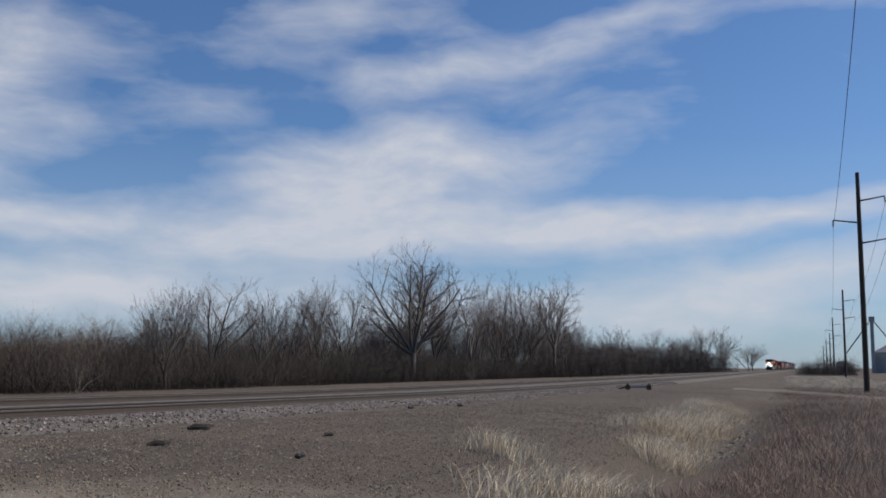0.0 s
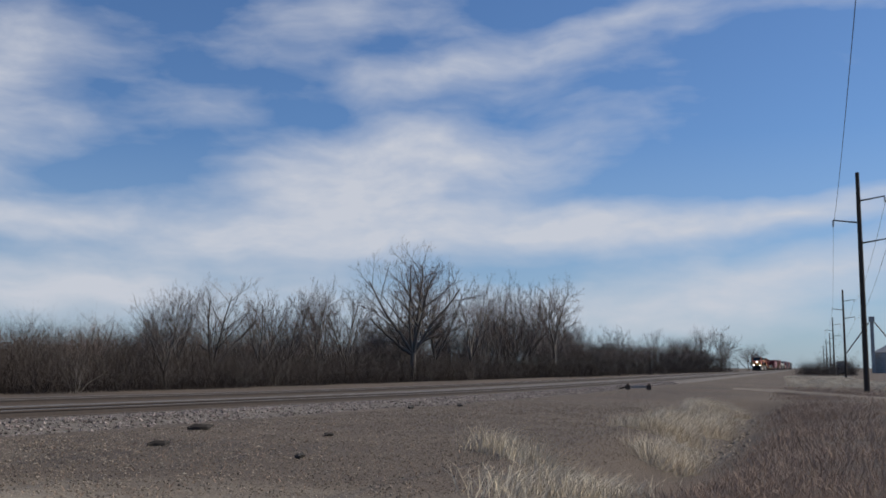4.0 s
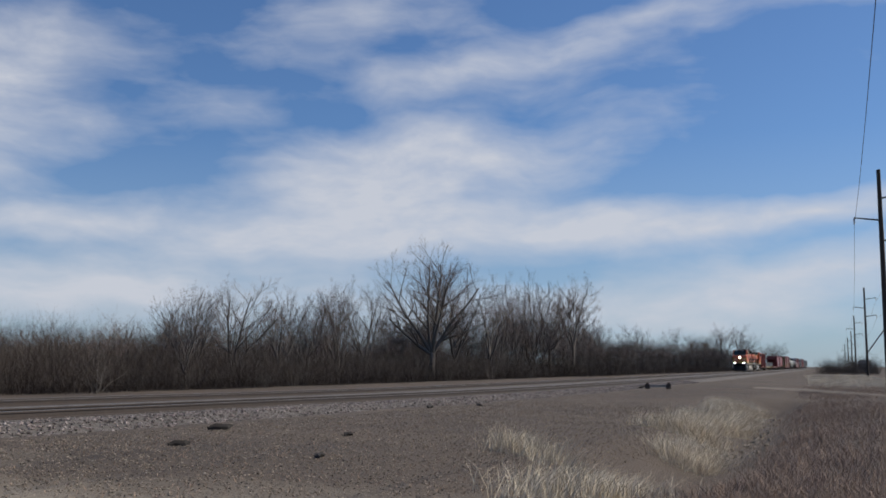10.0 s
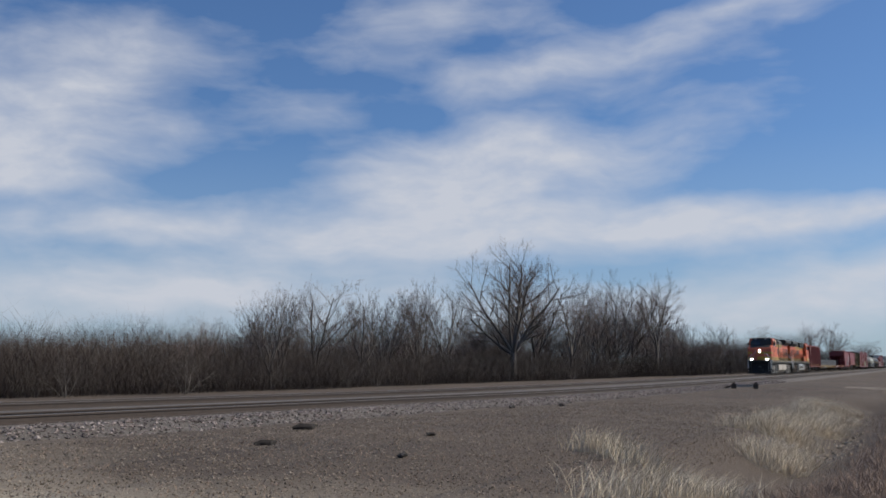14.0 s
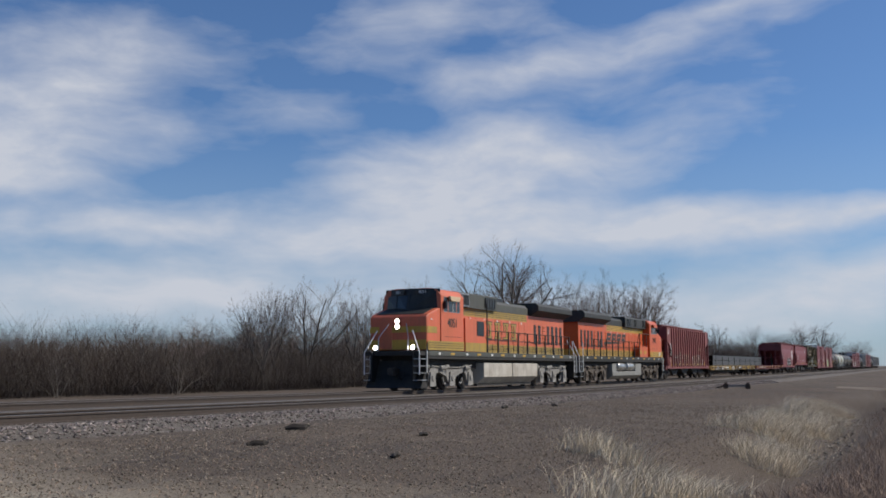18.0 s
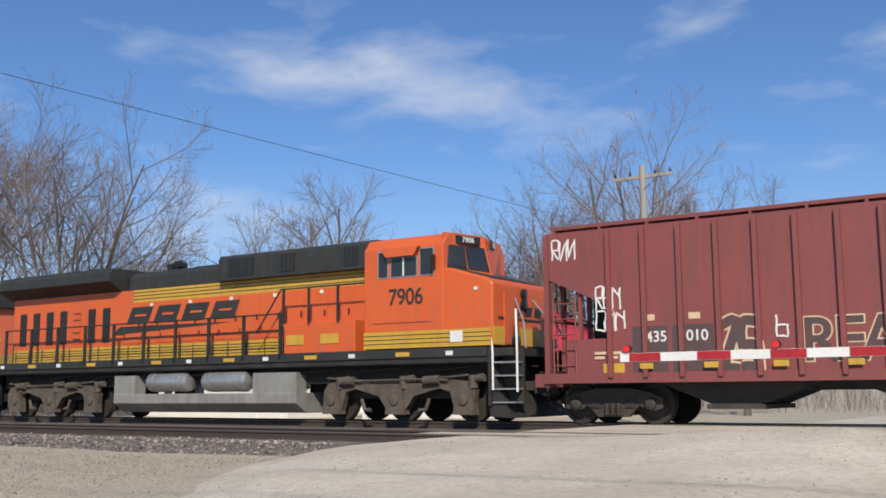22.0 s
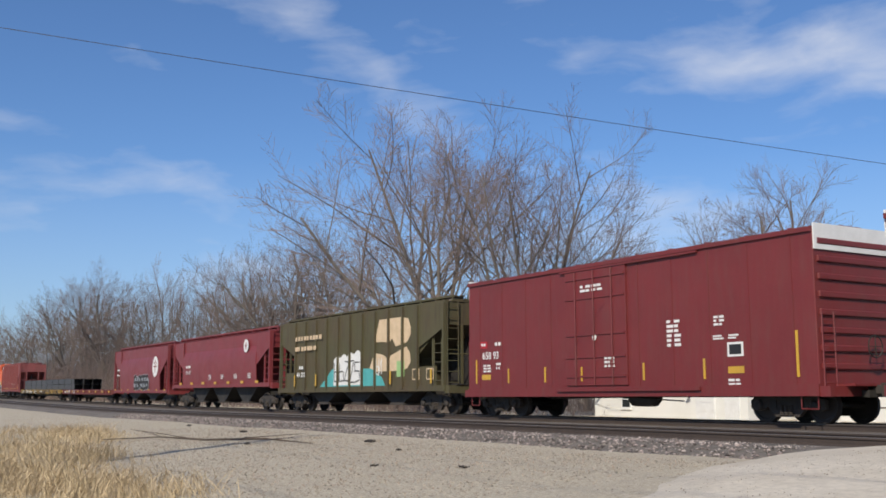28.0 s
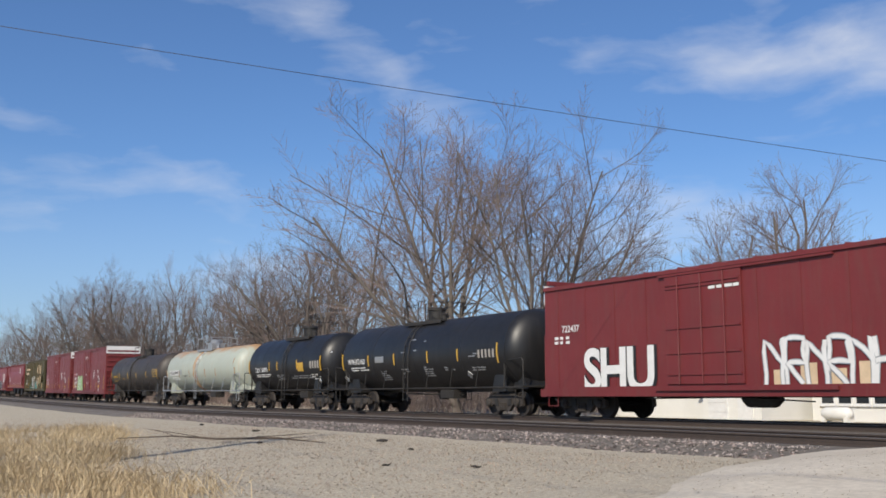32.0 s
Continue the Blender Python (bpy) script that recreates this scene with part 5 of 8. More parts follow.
def ladder(car, x, y, z0, z1, width, along_x=True, material="brown", n=7):
    s = Shape()
    for k in (-0.5, 0.5):
        a = (x + k * width, y, z0) if along_x else (x, y + k * width, z0)
        s.tube([a, (a[0], a[1], z1)], 0.022, 5)
    for i in range(n):
        z = z0 + (z1 - z0) * (i + 0.5) / n
        s.tube([(x - width / 2, y, z), (x + width / 2, y, z)] if along_x else [(x, y - width / 2, z), (x, y + width / 2, z)], 0.018, 5)
    part("ladder", s, material, car)


def bars(car, name, x, z, w, h, rows, material, y=-1.5, seed=1, words_in=3):
    """Lettering too small to read: short bars in rows, standing just off a side."""
    rnd, s, few = random.Random(seed), Shape(), rows * words_in <= 4
    for r in range(rows):
        zz, xx = z + h / 2 - (r + 0.5) * h / rows, x - w / 2
        for k in range(words_in):
            ww = w / words_in * rnd.uniform(0.45, 0.9)
            one = Shape() if few else s
            one.box(xx, xx + ww, y - 0.006, y - 0.002, zz - h / rows * 0.3, zz + h / rows * 0.3)
            if few:
                part(name, one, material, car)
            xx += w / words_in
    if not few:
        tagged(part(name, s, material, car), kind="stuff")


def scrawl(car, x, z, w, h, material, y, seed, strokes=5, thick=0.05, name="graffiti", edge=""):
    """A sprayed tag: angular pseudo-letters of joined ribbons just off the side, none of them a real letter."""
    rnd = random.Random(seed)
    for k in range(strokes):
        s = Shape()
        cx, cw = x - w / 2 + w * (k + 0.5) / strokes, w / strokes * 0.86
        grid = [(cx + cw * (i - 0.5) + rnd.uniform(-0.06, 0.06) * cw, z + h * (j / 2 - 0.5) * rnd.uniform(0.85, 1.1)) for j in range(3) for i in range(2)]
        order = rnd.choice(((4, 0, 1, 3, 2), (0, 4, 5, 3, 2, 1), (5, 4, 2, 3, 1, 0), (4, 5, 0, 1), (0, 4, 3, 5, 1), (4, 0, 5, 1), (5, 4, 0, 1, 3)))
        pts = [grid[i] for i in order]
        soft = []                                    # round the corners a little
        for a, b in zip(pts, pts[1:]):
            for u in (0.0, 0.25, 0.5, 0.75):
                soft.append((a[0] + (b[0] - a[0]) * u + 0.05 * cw * math.sin(u * 6.28 + k), a[1] + (b[1] - a[1]) * u + 0.03 * h * math.sin(u * 3.14)))
        soft.append(pts[-1])
        base = len(s.v)
        for i, (px, pz) in enumerate(soft):
            q = soft[min(i + 1, len(soft) - 1)]
            o = soft[max(i - 1, 0)]
            d = math.hypot(q[0] - o[0], q[1] - o[1]) or 1
            nx, nz = -(q[1] - o[1]) / d * thick / 2, (q[0] - o[0]) / d * thick / 2
            yy = y - 0.003 - 0.0003 * i
            s.v += [(px - nx, yy, pz - nz), (px + nx, yy, pz + nz)]
        s.f += [(base + 2 * i, base + 2 * i + 2, base + 2 * i + 3, base + 2 * i + 1) for i in range(len(soft) - 1)]
        part(name, s, material, car, "sprayed angular stroke")
    if edge:
        scrawl(car, x, z, w, h, edge, y + 0.004, seed, strokes, thick * 1.32 + 0.02, "graffiti_edge")


def patch(car, name, xz, material, y, label="", t=0.004):
    """A flat painted or applied shape on the -y side."""
    area = sum(xz[i][0] * xz[(i + 1) % len(xz)][1] - xz[(i + 1) % len(xz)][0] * xz[i][1] for i in range(len(xz)))
    pts = xz if area > 0 else xz[::-1]
    return part(name, Shape().slab(pts, y - t, y - 0.001), material, car, label)


def rect(x0, x1, z0, z1):
    return [(x0, z0), (x1, z0), (x1, z1), (x0, z1)]


# ---- locomotives ----
def railing(loco, x0, x1, side, n, z0=1.73, z1=2.78):
    s = Shape()
    s.tube([(x0, side * 1.46, z1), (x1, side * 1.46, z1)], 0.022, 6).tube([(x0, side * 1.46, (z0 + z1) / 2 + 0.1), (x1, side * 1.46, (z0 + z1) / 2 + 0.1)], 0.016, 6)
    part("handrail", s, "frame", loco, "dark handrail along the walkway")
    for i in range(n):
        x = x0 + (x1 - x0) * i / (n - 1)
        part("stanchion", Shape().box(x - 0.045, x + 0.045, side * 1.46 - 0.03, side * 1.46 + 0.03, z0 - 0.15, z1 + 0.02), "frame", loco)


def hood_band(loco, name, x0, x1, half, z0, z1, material, label=""):
    return part(name, Shape().box(x0, x1, -half, half, z0, z1), material, loco, label)


def make_loco(number, modern, label):
    """A six-axle road locomotive, nose towards +x, origin at its middle on the railhead."""
    e = thing("locomotive", label, "locomotive")
    paint, cast = ("orange", "truck_tan") if modern else ("orange_faded", "truck_pale")
    roof, gold = ("green", "yellow") if modern else ("green_grey", "yellow_dull")
    H = 0.98                                              # half width of the hood
    # frame, deck and pilots
    part("underframe", Shape().box(-9.75, 9.95, -1.45, 1.45, 1.36, 1.55, 0.03), "frame", e, "black underframe")
    part("deck_sill", Shape().box(-9.75, 9.95, -1.49, 1.49, 1.52, 1.73), roof, e, "dark side sill with pale reflectors")
    part("centre_sill", Shape().box(-9.6, 9.8, -1.0, 1.0, 0.95, 1.36), "frame", e)
    for k in range(13):
        x = -9.2 + 1.5 * k
        for side in (-1, 1):
            part("reflector", Shape().box(x, x + (0.42 if k % 2 else 0.2), side * 1.496 - 0.006, side * 1.496 + 0.006, 1.56, 1.66), "yellow" if k % 2 else "white", e)
    loco_truck(e, (5.05, 7.1, 9.15), cast)
    loco_truck(e, (-8.65, -6.8, -4.75), cast)
    # fuel tank
    if modern:
        tank = part("fuel_tank", Shape().prism([(-1.0, 0.2), (1.0, 0.2), (1.42, 0.45), (1.42, 0.72), (-1.42, 0.72), (-1.42, 0.45)], -3.45, 3.95), "tank", e, "grey fuel tank with silver air reservoirs", bevel=0.02)
        for side in (-1, 1):
            part("tank_end_box", Shape().box(-3.45, -2.5, side * 1.2 - 0.2, side * 1.2 + 0.2, 0.7, 1.25), "tank", tank)
            part("tank_end_box", Shape().box(2.35, 3.95, side * 1.2 - 0.2, side * 1.2 + 0.2, 0.7, 1.25), "tank", tank)
            for x0 in (-2.05, 0.3):
                part("air_reservoir", Shape().lathe([(0.1, x0), (0.24, x0 + 0.06), (0.28, x0 + 0.16), (0.28, x0 + 1.64), (0.24, x0 + 1.74), (0.1, x0 + 1.8)], "x", 18, (0, side * 1.2, 1.05)), "air", tank, "silver air reservoir", smooth=40)
                for k in (0.35, 1.4):
                    part("strap", Shape().lathe([(0.288, x0 + k), (0.288, x0 + k + 0.05)], "x", 18, (0, side * 1.2, 1.05)), "tank", tank)
    else:
        tank = part("fuel_tank", Shape().prism([(-1.0, 0.22), (1.0, 0.22), (1.44, 0.55), (1.44, 1.22), (-1.44, 1.22), (-1.44, 0.55)], -3.6, 3.8), "tank_pale", e, "pale dusty fuel tank", bevel=0.02)
        part("tank_seam", Shape().box(0.05, 0.09, -1.455, 1.455, 0.55, 1.22), "frame", tank)
        part("skirt", Shape().box(-3.6, 3.8, -1.05, 1.05, 0.12, 0.22), "frame", tank)
    for k in range(9):
        part("pipe", Shape().tube([(-9 + 2.1 * k, -1.2, 1.2), (-7.4 + 2.1 * k, -1.25, 1.3)], 0.03, 6), "frame", e)
    # long hood in painted bands
    X0, X1 = -9.35, 6.45
    hood_band(e, "hood_lower_stripe", X0, X1, H, 1.73, 2.16, gold, "yellow lower stripe with black pinstripes")
    hood_band(e, "hood_side", X0, X1, H + 0.004, 2.16, 3.44, paint, "orange hood with doors")
    hood_band(e, "hood_upper_stripe", -3.2, X1, H + 0.002, 3.44, 3.82, gold, "yellow upper stripe")
    hood_band(e, "hood_rear_side", X0, -3.2, H + 0.002, 3.44, 3.82, paint)
    part("hood_roof", Shape().prism([(-H, 3.82), (H, 3.82), (H, 4.2), (H - 0.2, 4.37), (-H + 0.2, 4.37), (-H, 4.2)], -3.4, X1), roof, e, "dark green hood roof", bevel=0.015)
    if modern:
        part("dynamic_brake_housing", Shape().prism([(-1.2, 3.82), (1.2, 3.82), (1.2, 4.45), (1.1, 4.54), (-1.1, 4.54), (-1.2, 4.45)], 0.7, 6.45), roof, e, "dark green housing behind the cab", bevel=0.02)
        slots = [(1.1, 2.1), (3.1, 3.65), (5.35, 5.85)]
    else:
        part("dynamic_brake_housing", Shape().prism([(-1.15, 3.82), (1.15, 3.82), (1.15, 4.5), (1.05, 4.54), (-1.05, 4.54), (-1.15, 4.5)], 1.4, 6.45), roof, e, "grey-green housing behind the cab", bevel=0.02)
        slots = [(1.7, 3.0), (5.05, 5.7), (5.8, 6.35)]
    for x0, x1 in slots:
        for side in (-1, 1):
            if not modern and x0 > 5:
                part("grille_frame", Shape().box(x0 - 0.05, x1 + 0.05, side * 1.19 - 0.012, side * 1.19 + 0.012, 3.88, 4.47), "galv", e, "pale frame round the grille")
            g = part("grille", Shape().box(x0, x1, side * 1.2 - 0.015, side * 1.2 + 0.015, 3.93, 4.42), "black", e, "black intake grille")
            for k in range(4):
                xx = x0 + (x1 - x0) * (k + 0.5) / 4
                part("slat", Shape().box(xx - 0.015, xx + 0.015, side * 1.22 - 0.01, side * 1.22 + 0.01, 3.93, 4.42), "green", g)
    # radiator housing with wings at the rear
    wing = [(-H, 3.82), (H, 3.82), (1.5, 4.1), (1.5, 4.36), (1.35, 4.51), (-1.35, 4.51), (-1.5, 4.36), (-1.5, 4.1)]
    part("radiator_housing", Shape().prism(wing, -9.55, -3.75), "green", e, "dark radiator housing with overhanging wings", bevel=0.02)
    part("radiator_screen", Shape().box(-9.2, -4.1, -1.2, 1.2, 4.51, 4.55), "black", e)
    for side in (-1, 1):
        # doors and louvres below the wings
        for k in range(7):
            x = -8.95 + 0.72 * k
            dark = k % 7 in (0, 1, 2, 3, 5, 6)
            d = part("louvre_door", Shape().box(x, x + 0.34, side * (H + 0.012) - 0.012, side * (H + 0.012) + 0.012, 2.3, 3.35), "black" if dark else paint, e)
            for j in range(5):
                part("slat", Shape().box(x, x + 0.34, side * (H + 0.03) - 0.012, side * (H + 0.03) + 0.012, 2.42 + 0.2 * j, 2.45 + 0.2 * j), "frame", d)
        for k in range(12):
            x = -3.6 + 0.83 * k
            d = part("hood_door", Shape().box(x, x + 0.79, side * (H + 0.012) - 0.01, side * (H + 0.012) + 0.01, 2.22, 3.4), paint, e)
            part("latch", Shape().box(x + 0.68, x + 0.73, side * (H + 0.03) - 0.012, side * (H + 0.03) + 0.012, 2.7, 2.86), "frame", d)
            part("hinge", Shape().box(x + 0.02, x + 0.06, side * (H + 0.026) - 0.01, side * (H + 0.026) + 0.01, 2.4, 2.5), "frame", d)
        for z in (1.82, 1.9, 1.98, 2.06, 3.53, 3.63, 3.73):
            x0 = -3.2 if z > 3 else X0
            part("pinstripe", Shape().box(x0, X1 if z > 3 else X1, side * (H + 0.006) - 0.004, side * (H + 0.006) + 0.004, z, z + 0.02), "green", e)
        for k in range(22):
            x = X0 + 0.2 + 0.72 * k
            part("stripe_joint", Shape().box(x, x + 0.03, side * (H + 0.01) - 0.004, side * (H + 0.01) + 0.004, 1.74, 2.15), "frame", e)
        for k in range(5):
            x = -2.4 + 1.7 * k
            part("lamp_plate", Shape().box(x, x + 0.12, side * (H + 0.03) - 0.01, side * (H + 0.03) + 0.01, 3.3, 3.39), "white", e)
        # company name as plain slanted blocks with a wedge below, or as upright yellow blocks
        yy = H + 0.03
        flip = -side
        if modern:
            for k in range(4):
                xm = -2.95 + 1.22 * k if side < 0 else 0.65 - 1.22 * k
                pts = [(xm - 0.52, 2.8), (xm + 0.47, 2.8), (xm + 0.7, 3.3), (xm - 0.27, 3.3)] if side < 0 else [(xm + 0.52, 2.8), (xm - 0.47, 2.8), (xm - 0.7, 3.3), (xm + 0.27, 3.3)]
                inner = [(xm - 0.14, 3.02), (xm + 0.36, 3.02), (xm + 0.4, 3.08), (xm - 0.1, 3.08)]
                blk = patch(e, "emblem_block", pts, "green", -yy, "dark slanted emblem block") if side < 0 else part("emblem_block", Shape().slab(pts, yy - 0.004, yy), "green", e)
                patch(blk, "emblem_gap", inner, paint, -yy - 0.006) if side < 0 else None
            w = [(-4.15, 2.5), (0.3, 2.66), (0.95, 2.7), (-3.75, 2.74)]
            patch(e, "emblem_wedge", w, "green", -yy) if side < 0 else part("emblem_wedge", Shape().slab(w, yy - 0.004, yy), "green", e)
        else:
            for k in range(4):
                xm = -2.2 + 1.12 * k + 1.0
                bar = Shape().box(xm - 0.4, xm + 0.4, side * yy - 0.004, side * yy + 0.004, 2.42, 2.56).box(xm - 0.4, xm + 0.4, side * yy - 0.004, side * yy + 0.004, 3.14, 3.3).box(xm - 0.3, xm - 0.02, side * yy - 0.004, side * yy + 0.004, 2.56, 3.14).box(xm + 0.12, xm + 0.3, side * yy - 0.004, side * yy + 0.004, 2.56 + 0.3 * (k % 2), 3.14)
                part("emblem_edge", bar, "green", e)
                inner = Shape().box(xm - 0.36, xm + 0.36, side * (yy + 0.006) - 0.004, side * (yy + 0.006) + 0.004, 2.46, 2.53).box(xm - 0.36, xm + 0.36, side * (yy + 0.006) - 0.004, side * (yy + 0.006) + 0.004, 3.18, 3.26).box(xm - 0.26, xm - 0.06, side * (yy + 0.006) - 0.004, side * (yy + 0.006) + 0.004, 2.53, 3.18).box(xm + 0.15, xm + 0.27, side * (yy + 0.006) - 0.004, side * (yy + 0.006) + 0.004, 2.6 + 0.3 * (k % 2), 3.18)
                part("emblem_face", inner, gold, e, "upright yellow emblem block")
        railing(e, -9.0, 3.4, side, 10)
        # equipment cabinet and rail beside the cab
        part("equipment_cabinet", Shape().box(3.5, 5.95, side * 1.22 - 0.2, side * 1.22 + 0.2, 1.73, 2.52 if modern else 3.3), paint, e, "orange cabinet behind the cab", bevel=0.015)
        if modern:
            part("cabinet_vent", Shape().box(3.6, 4.2, side * 1.43 - 0.01, side * 1.43 + 0.01, 1.95, 2.2), "yellow", e)
            part("cabinet_vent", Shape().box(4.8, 5.4, side * 1.43 - 0.01, side * 1.43 + 0.01, 1.95, 2.2), "yellow", e)
            s = Shape().tube([(2.5, side * 1.46, 2.3), (3.4, side * 1.46, 3.42), (6.4, side * 1.46, 3.42)], 0.025, 6)
            for x in (3.5, 4.4, 5.4):
                s.box(x - 0.03, x + 0.03, side * 1.46 - 0.025, side * 1.46 + 0.025, 2.5, 3.42)
            part("upper_handrail", s, "frame", e)
        else:
            part("air_intake", Shape().box(3.75, 4.6, side * 1.42 - 0.02, side * 1.42 + 0.02, 2.5, 3.2), "black", e, "black square intake")
            part("grab_iron", Shape().tube([(3.45, side * 1.47, 1.8), (3.45, side * 1.47, 4.1)], 0.03, 6), "frame", e)
            part("cabinet_stripe", Shape().box(3.5, 5.95, side * 1.43 - 0.006, side * 1.43 + 0.006, 1.75, 2.16), gold, e)
    # roof fittings
    part("exhaust_stack", Shape().box(-1.1, 0.1, -0.45, 0.45, 4.37, 4.62 if not modern else 4.45), "black", e, "sooty exhaust stack", bevel=0.02)
    horn = Shape()
    for k in range(3):
        horn.lathe([(0.03, 0.0), (0.035, 0.25), (0.06, 0.36), (0.11, 0.42)], "x", 10, (-2.6 if modern else 1.0, -0.2 + 0.18 * k, 4.62 + 0.05 * (k % 2)))
    horn.box(-2.5 if modern else 1.1, -2.3 if modern else 1.3, -0.3, 0.3, 4.37, 4.6)
    part("air_horn", horn, "black", e, "black air horn cluster")
    # cab
    cab = Shape().prism([(-1.5, 1.75), (1.5, 1.75), (1.5, 4.2), (1.28, 4.46), (0.9, 4.54), (-0.9, 4.54), (-1.28, 4.46), (-1.5, 4.2)], 6.3, 8.75)
    part("cab", cab, paint, e, "orange cab", bevel=0.03)
    nose = Shape()
    prof = [(8.7, 1.75), (10.1, 1.75), (10.12, 3.2), (9.95, 3.32), (8.9, 3.62), (8.7, 3.62)]
    nose.slab(prof, -1.45, 1.45)
    part("nose", nose, paint, e, "orange nose with a yellow band", bevel=0.05)
    part("nose_top", Shape().add([(8.87, -1.2, 3.645), (9.95, -1.2, 3.345), (9.95, 1.2, 3.345), (8.87, 1.2, 3.645), (8.87, -1.2, 3.6), (9.95, -1.2, 3.3), (9.95, 1.2, 3.3), (8.87, 1.2, 3.6)],
                                 [(0, 1, 2, 3), (0, 4, 5, 1), (1, 5, 6, 2), (2, 6, 7, 3), (3, 7, 4, 0), (7, 6, 5, 4)]), "green", e, "dark anti-glare panel")
    brow = [(8.7, -1.45, 3.4), (9.28, 0, 3.4), (8.7, 1.45, 3.4), (8.68, -1.42, 4.5), (8.98, 0, 4.52), (8.68, 1.42, 4.5)]
    part("windshield_surround", Shape().add(brow, [(0, 1, 4, 3), (1, 2, 5, 4), (2, 0, 3, 5), (3, 4, 5), (2, 1, 0)]), paint if modern else "green", e, "raked front of the cab")

    def on_front(u, z, out):
        """A place on the raked cab front: u runs from the centre to one side."""
        k = (z - 3.4) / 1.1
        return (9.28 - 0.3 * k + (abs(u) / 1.44) * (-0.58 + 0.28 * k) + out, u, z)
    for sy in (-1, 1):
        for u0, u1 in ((0.06, 0.66), (0.72, 1.34)):
            pts = [on_front(sy * u, z, o) for o in (0.012, -0.02) for u, z in ((u0, 3.6), (u1, 3.66), (u1, 4.2), (u0, 4.22))]
            part("windshield", Shape().add(pts, [(0, 1, 2, 3), (7, 6, 5, 4), (0, 4, 5, 1), (2, 6, 7, 3), (1, 5, 6, 2), (0, 3, 7, 4)] if sy < 0 else [(3, 2, 1, 0), (4, 5, 6, 7), (1, 5, 4, 0), (3, 7, 6, 2), (2, 6, 5, 1), (4, 7, 3, 0)]), "glass", e, "dark windscreen pane")
        turn = 68 if sy < 0 else 112
        mid = on_front(sy * 0.62, 4.36, 0.03)
        plate = part("number_board", Shape().box(-0.38, 0.38, -0.03, 0.03, -0.1, 0.1), "black", e, "black number board", pose(*mid, 0, 0, turn))
        words("number", number, 0.19, "white", plate, pose(0, -0.033, 0))
    for side in (-1, 1):
        for x0, x1, z0, z1 in ((6.78, 7.05, 3.5, 4.12), (7.18, 7.95, 3.5, 3.95), (8.08, 8.45, 3.5, 4.12)):
            w = part("cab_window", Shape().box(x0 - 0.03, x1 + 0.03, side * 1.5 - 0.012, side * 1.5 + 0.012, z0 - 0.03, z1 + 0.03), "galv", e, "silver-framed cab window")
            part("pane", Shape().box(x0, x1, side * 1.512 - 0.008, side * 1.512 + 0.008, z0, z1), "glass", w)
        part("window_bar", Shape().box(7.54, 7.58, side * 1.525 - 0.008, side * 1.525 + 0.008, 3.5, 3.95), "white", e)
        part("sun_visor", Shape().slab([(6.95, 4.18), (8.1, 4.18), (7.95, 3.97), (7.1, 3.97)], side * 1.6 - 0.06, side * 1.6 + 0.06), paint if modern else "cream", e, "side window visor")
        words("number", number, 0.56, "green", e, pose(7.62 if modern else 7.55, side * 1.512, 2.98, 0, 0, 0 if side < 0 else 180), "dark road number", 0.95)
        part("cab_stripe", Shape().box(6.3, 10.09, side * 1.505 - 0.008, side * 1.505 + 0.008, 1.76, 2.16), gold, e, "yellow stripe with pinstripes")
        for z in (1.86, 1.96, 2.06):
            part("pinstripe", Shape().box(6.3, 10.09, side * 1.514 - 0.005, side * 1.514 + 0.005, z, z + 0.018), "green", e)
        part("door_seam", Shape().box(6.6, 8.4, side * 1.503 - 0.004, side * 1.503 + 0.004, 2.36, 2.38), "flat_red", e)
        if modern:
            part("label_plate", Shape().box(8.95, 9.3, side * 1.47 - 0.06, side * 1.47 + 0.06, 1.86, 2.12), "white", e)
        else:
            part("nose_stripe", Shape().box(9.1, 10.08, side * 1.455 - 0.008, side * 1.455 + 0.008, 2.5, 2.78), gold, e, "yellow nose stripe")
        part("marker_lamp", Shape().box(9.6, 9.7, side * 1.46 - 0.012, side * 1.46 + 0.012, 3.05, 3.12), "white", e)
        part("mirror", Shape().box(8.5, 8.53, side * 1.6 - 0.09, side * 1.6 + 0.09, 3.6, 3.95), "black", e)
        # corner steps
        for x0, sx in ((9.97, 1), (-9.77, -1)):
            st = part("corner_steps", Shape().box(min(x0, x0 + sx * 0.75), max(x0, x0 + sx * 0.75), side * 1.05 - 0.03, side * 1.05 + 0.03, 0.4, 1.7), "frame", e, "black corner steps with bright edges")
            for k in range(4):
                z = 0.45 + 0.3 * k
                part("tread", Shape().box(min(x0 + sx * 0.1, x0 + sx * 0.72), max(x0 + sx * 0.1, x0 + sx * 0.72), side * 1.25 - 0.2, side * 1.25 + 0.2, z, z + 0.035), "galv", st)
            part("step_side", Shape().box(min(x0, x0 + sx * 0.08), max(x0, x0 + sx * 0.08), side * 1.25 - 0.22, side * 1.25 + 0.22, 0.4, 1.72), "frame", st)
            part("grab_rail", Shape().tube([(x0 + sx * 0.12, side * 1.45, 0.75), (x0 + sx * 0.12, side * 1.45, 1.6), (x0 - sx * 0.02, side * 1.4, 2.55)], 0.028, 6), "white", st, "white grab rail")
            part("grab_rail", Shape().tube([(x0 + sx * 0.75, side * 1.4, 0.7), (x0 + sx * 0.75, side * 1.4, 1.65), (x0 + sx * 0.45, side * 0.9, 2.6)], 0.028, 6), "white", st, "white grab rail")
    # front: plough, lights, stripes
    part("snow_plough", Shape().slab([(9.97, 0.15), (10.6, 0.12), (10.25, 0.7), (10.05, 1.3), (9.97, 1.3)], -1.4, 1.4), "frame", e, "black snow plough")
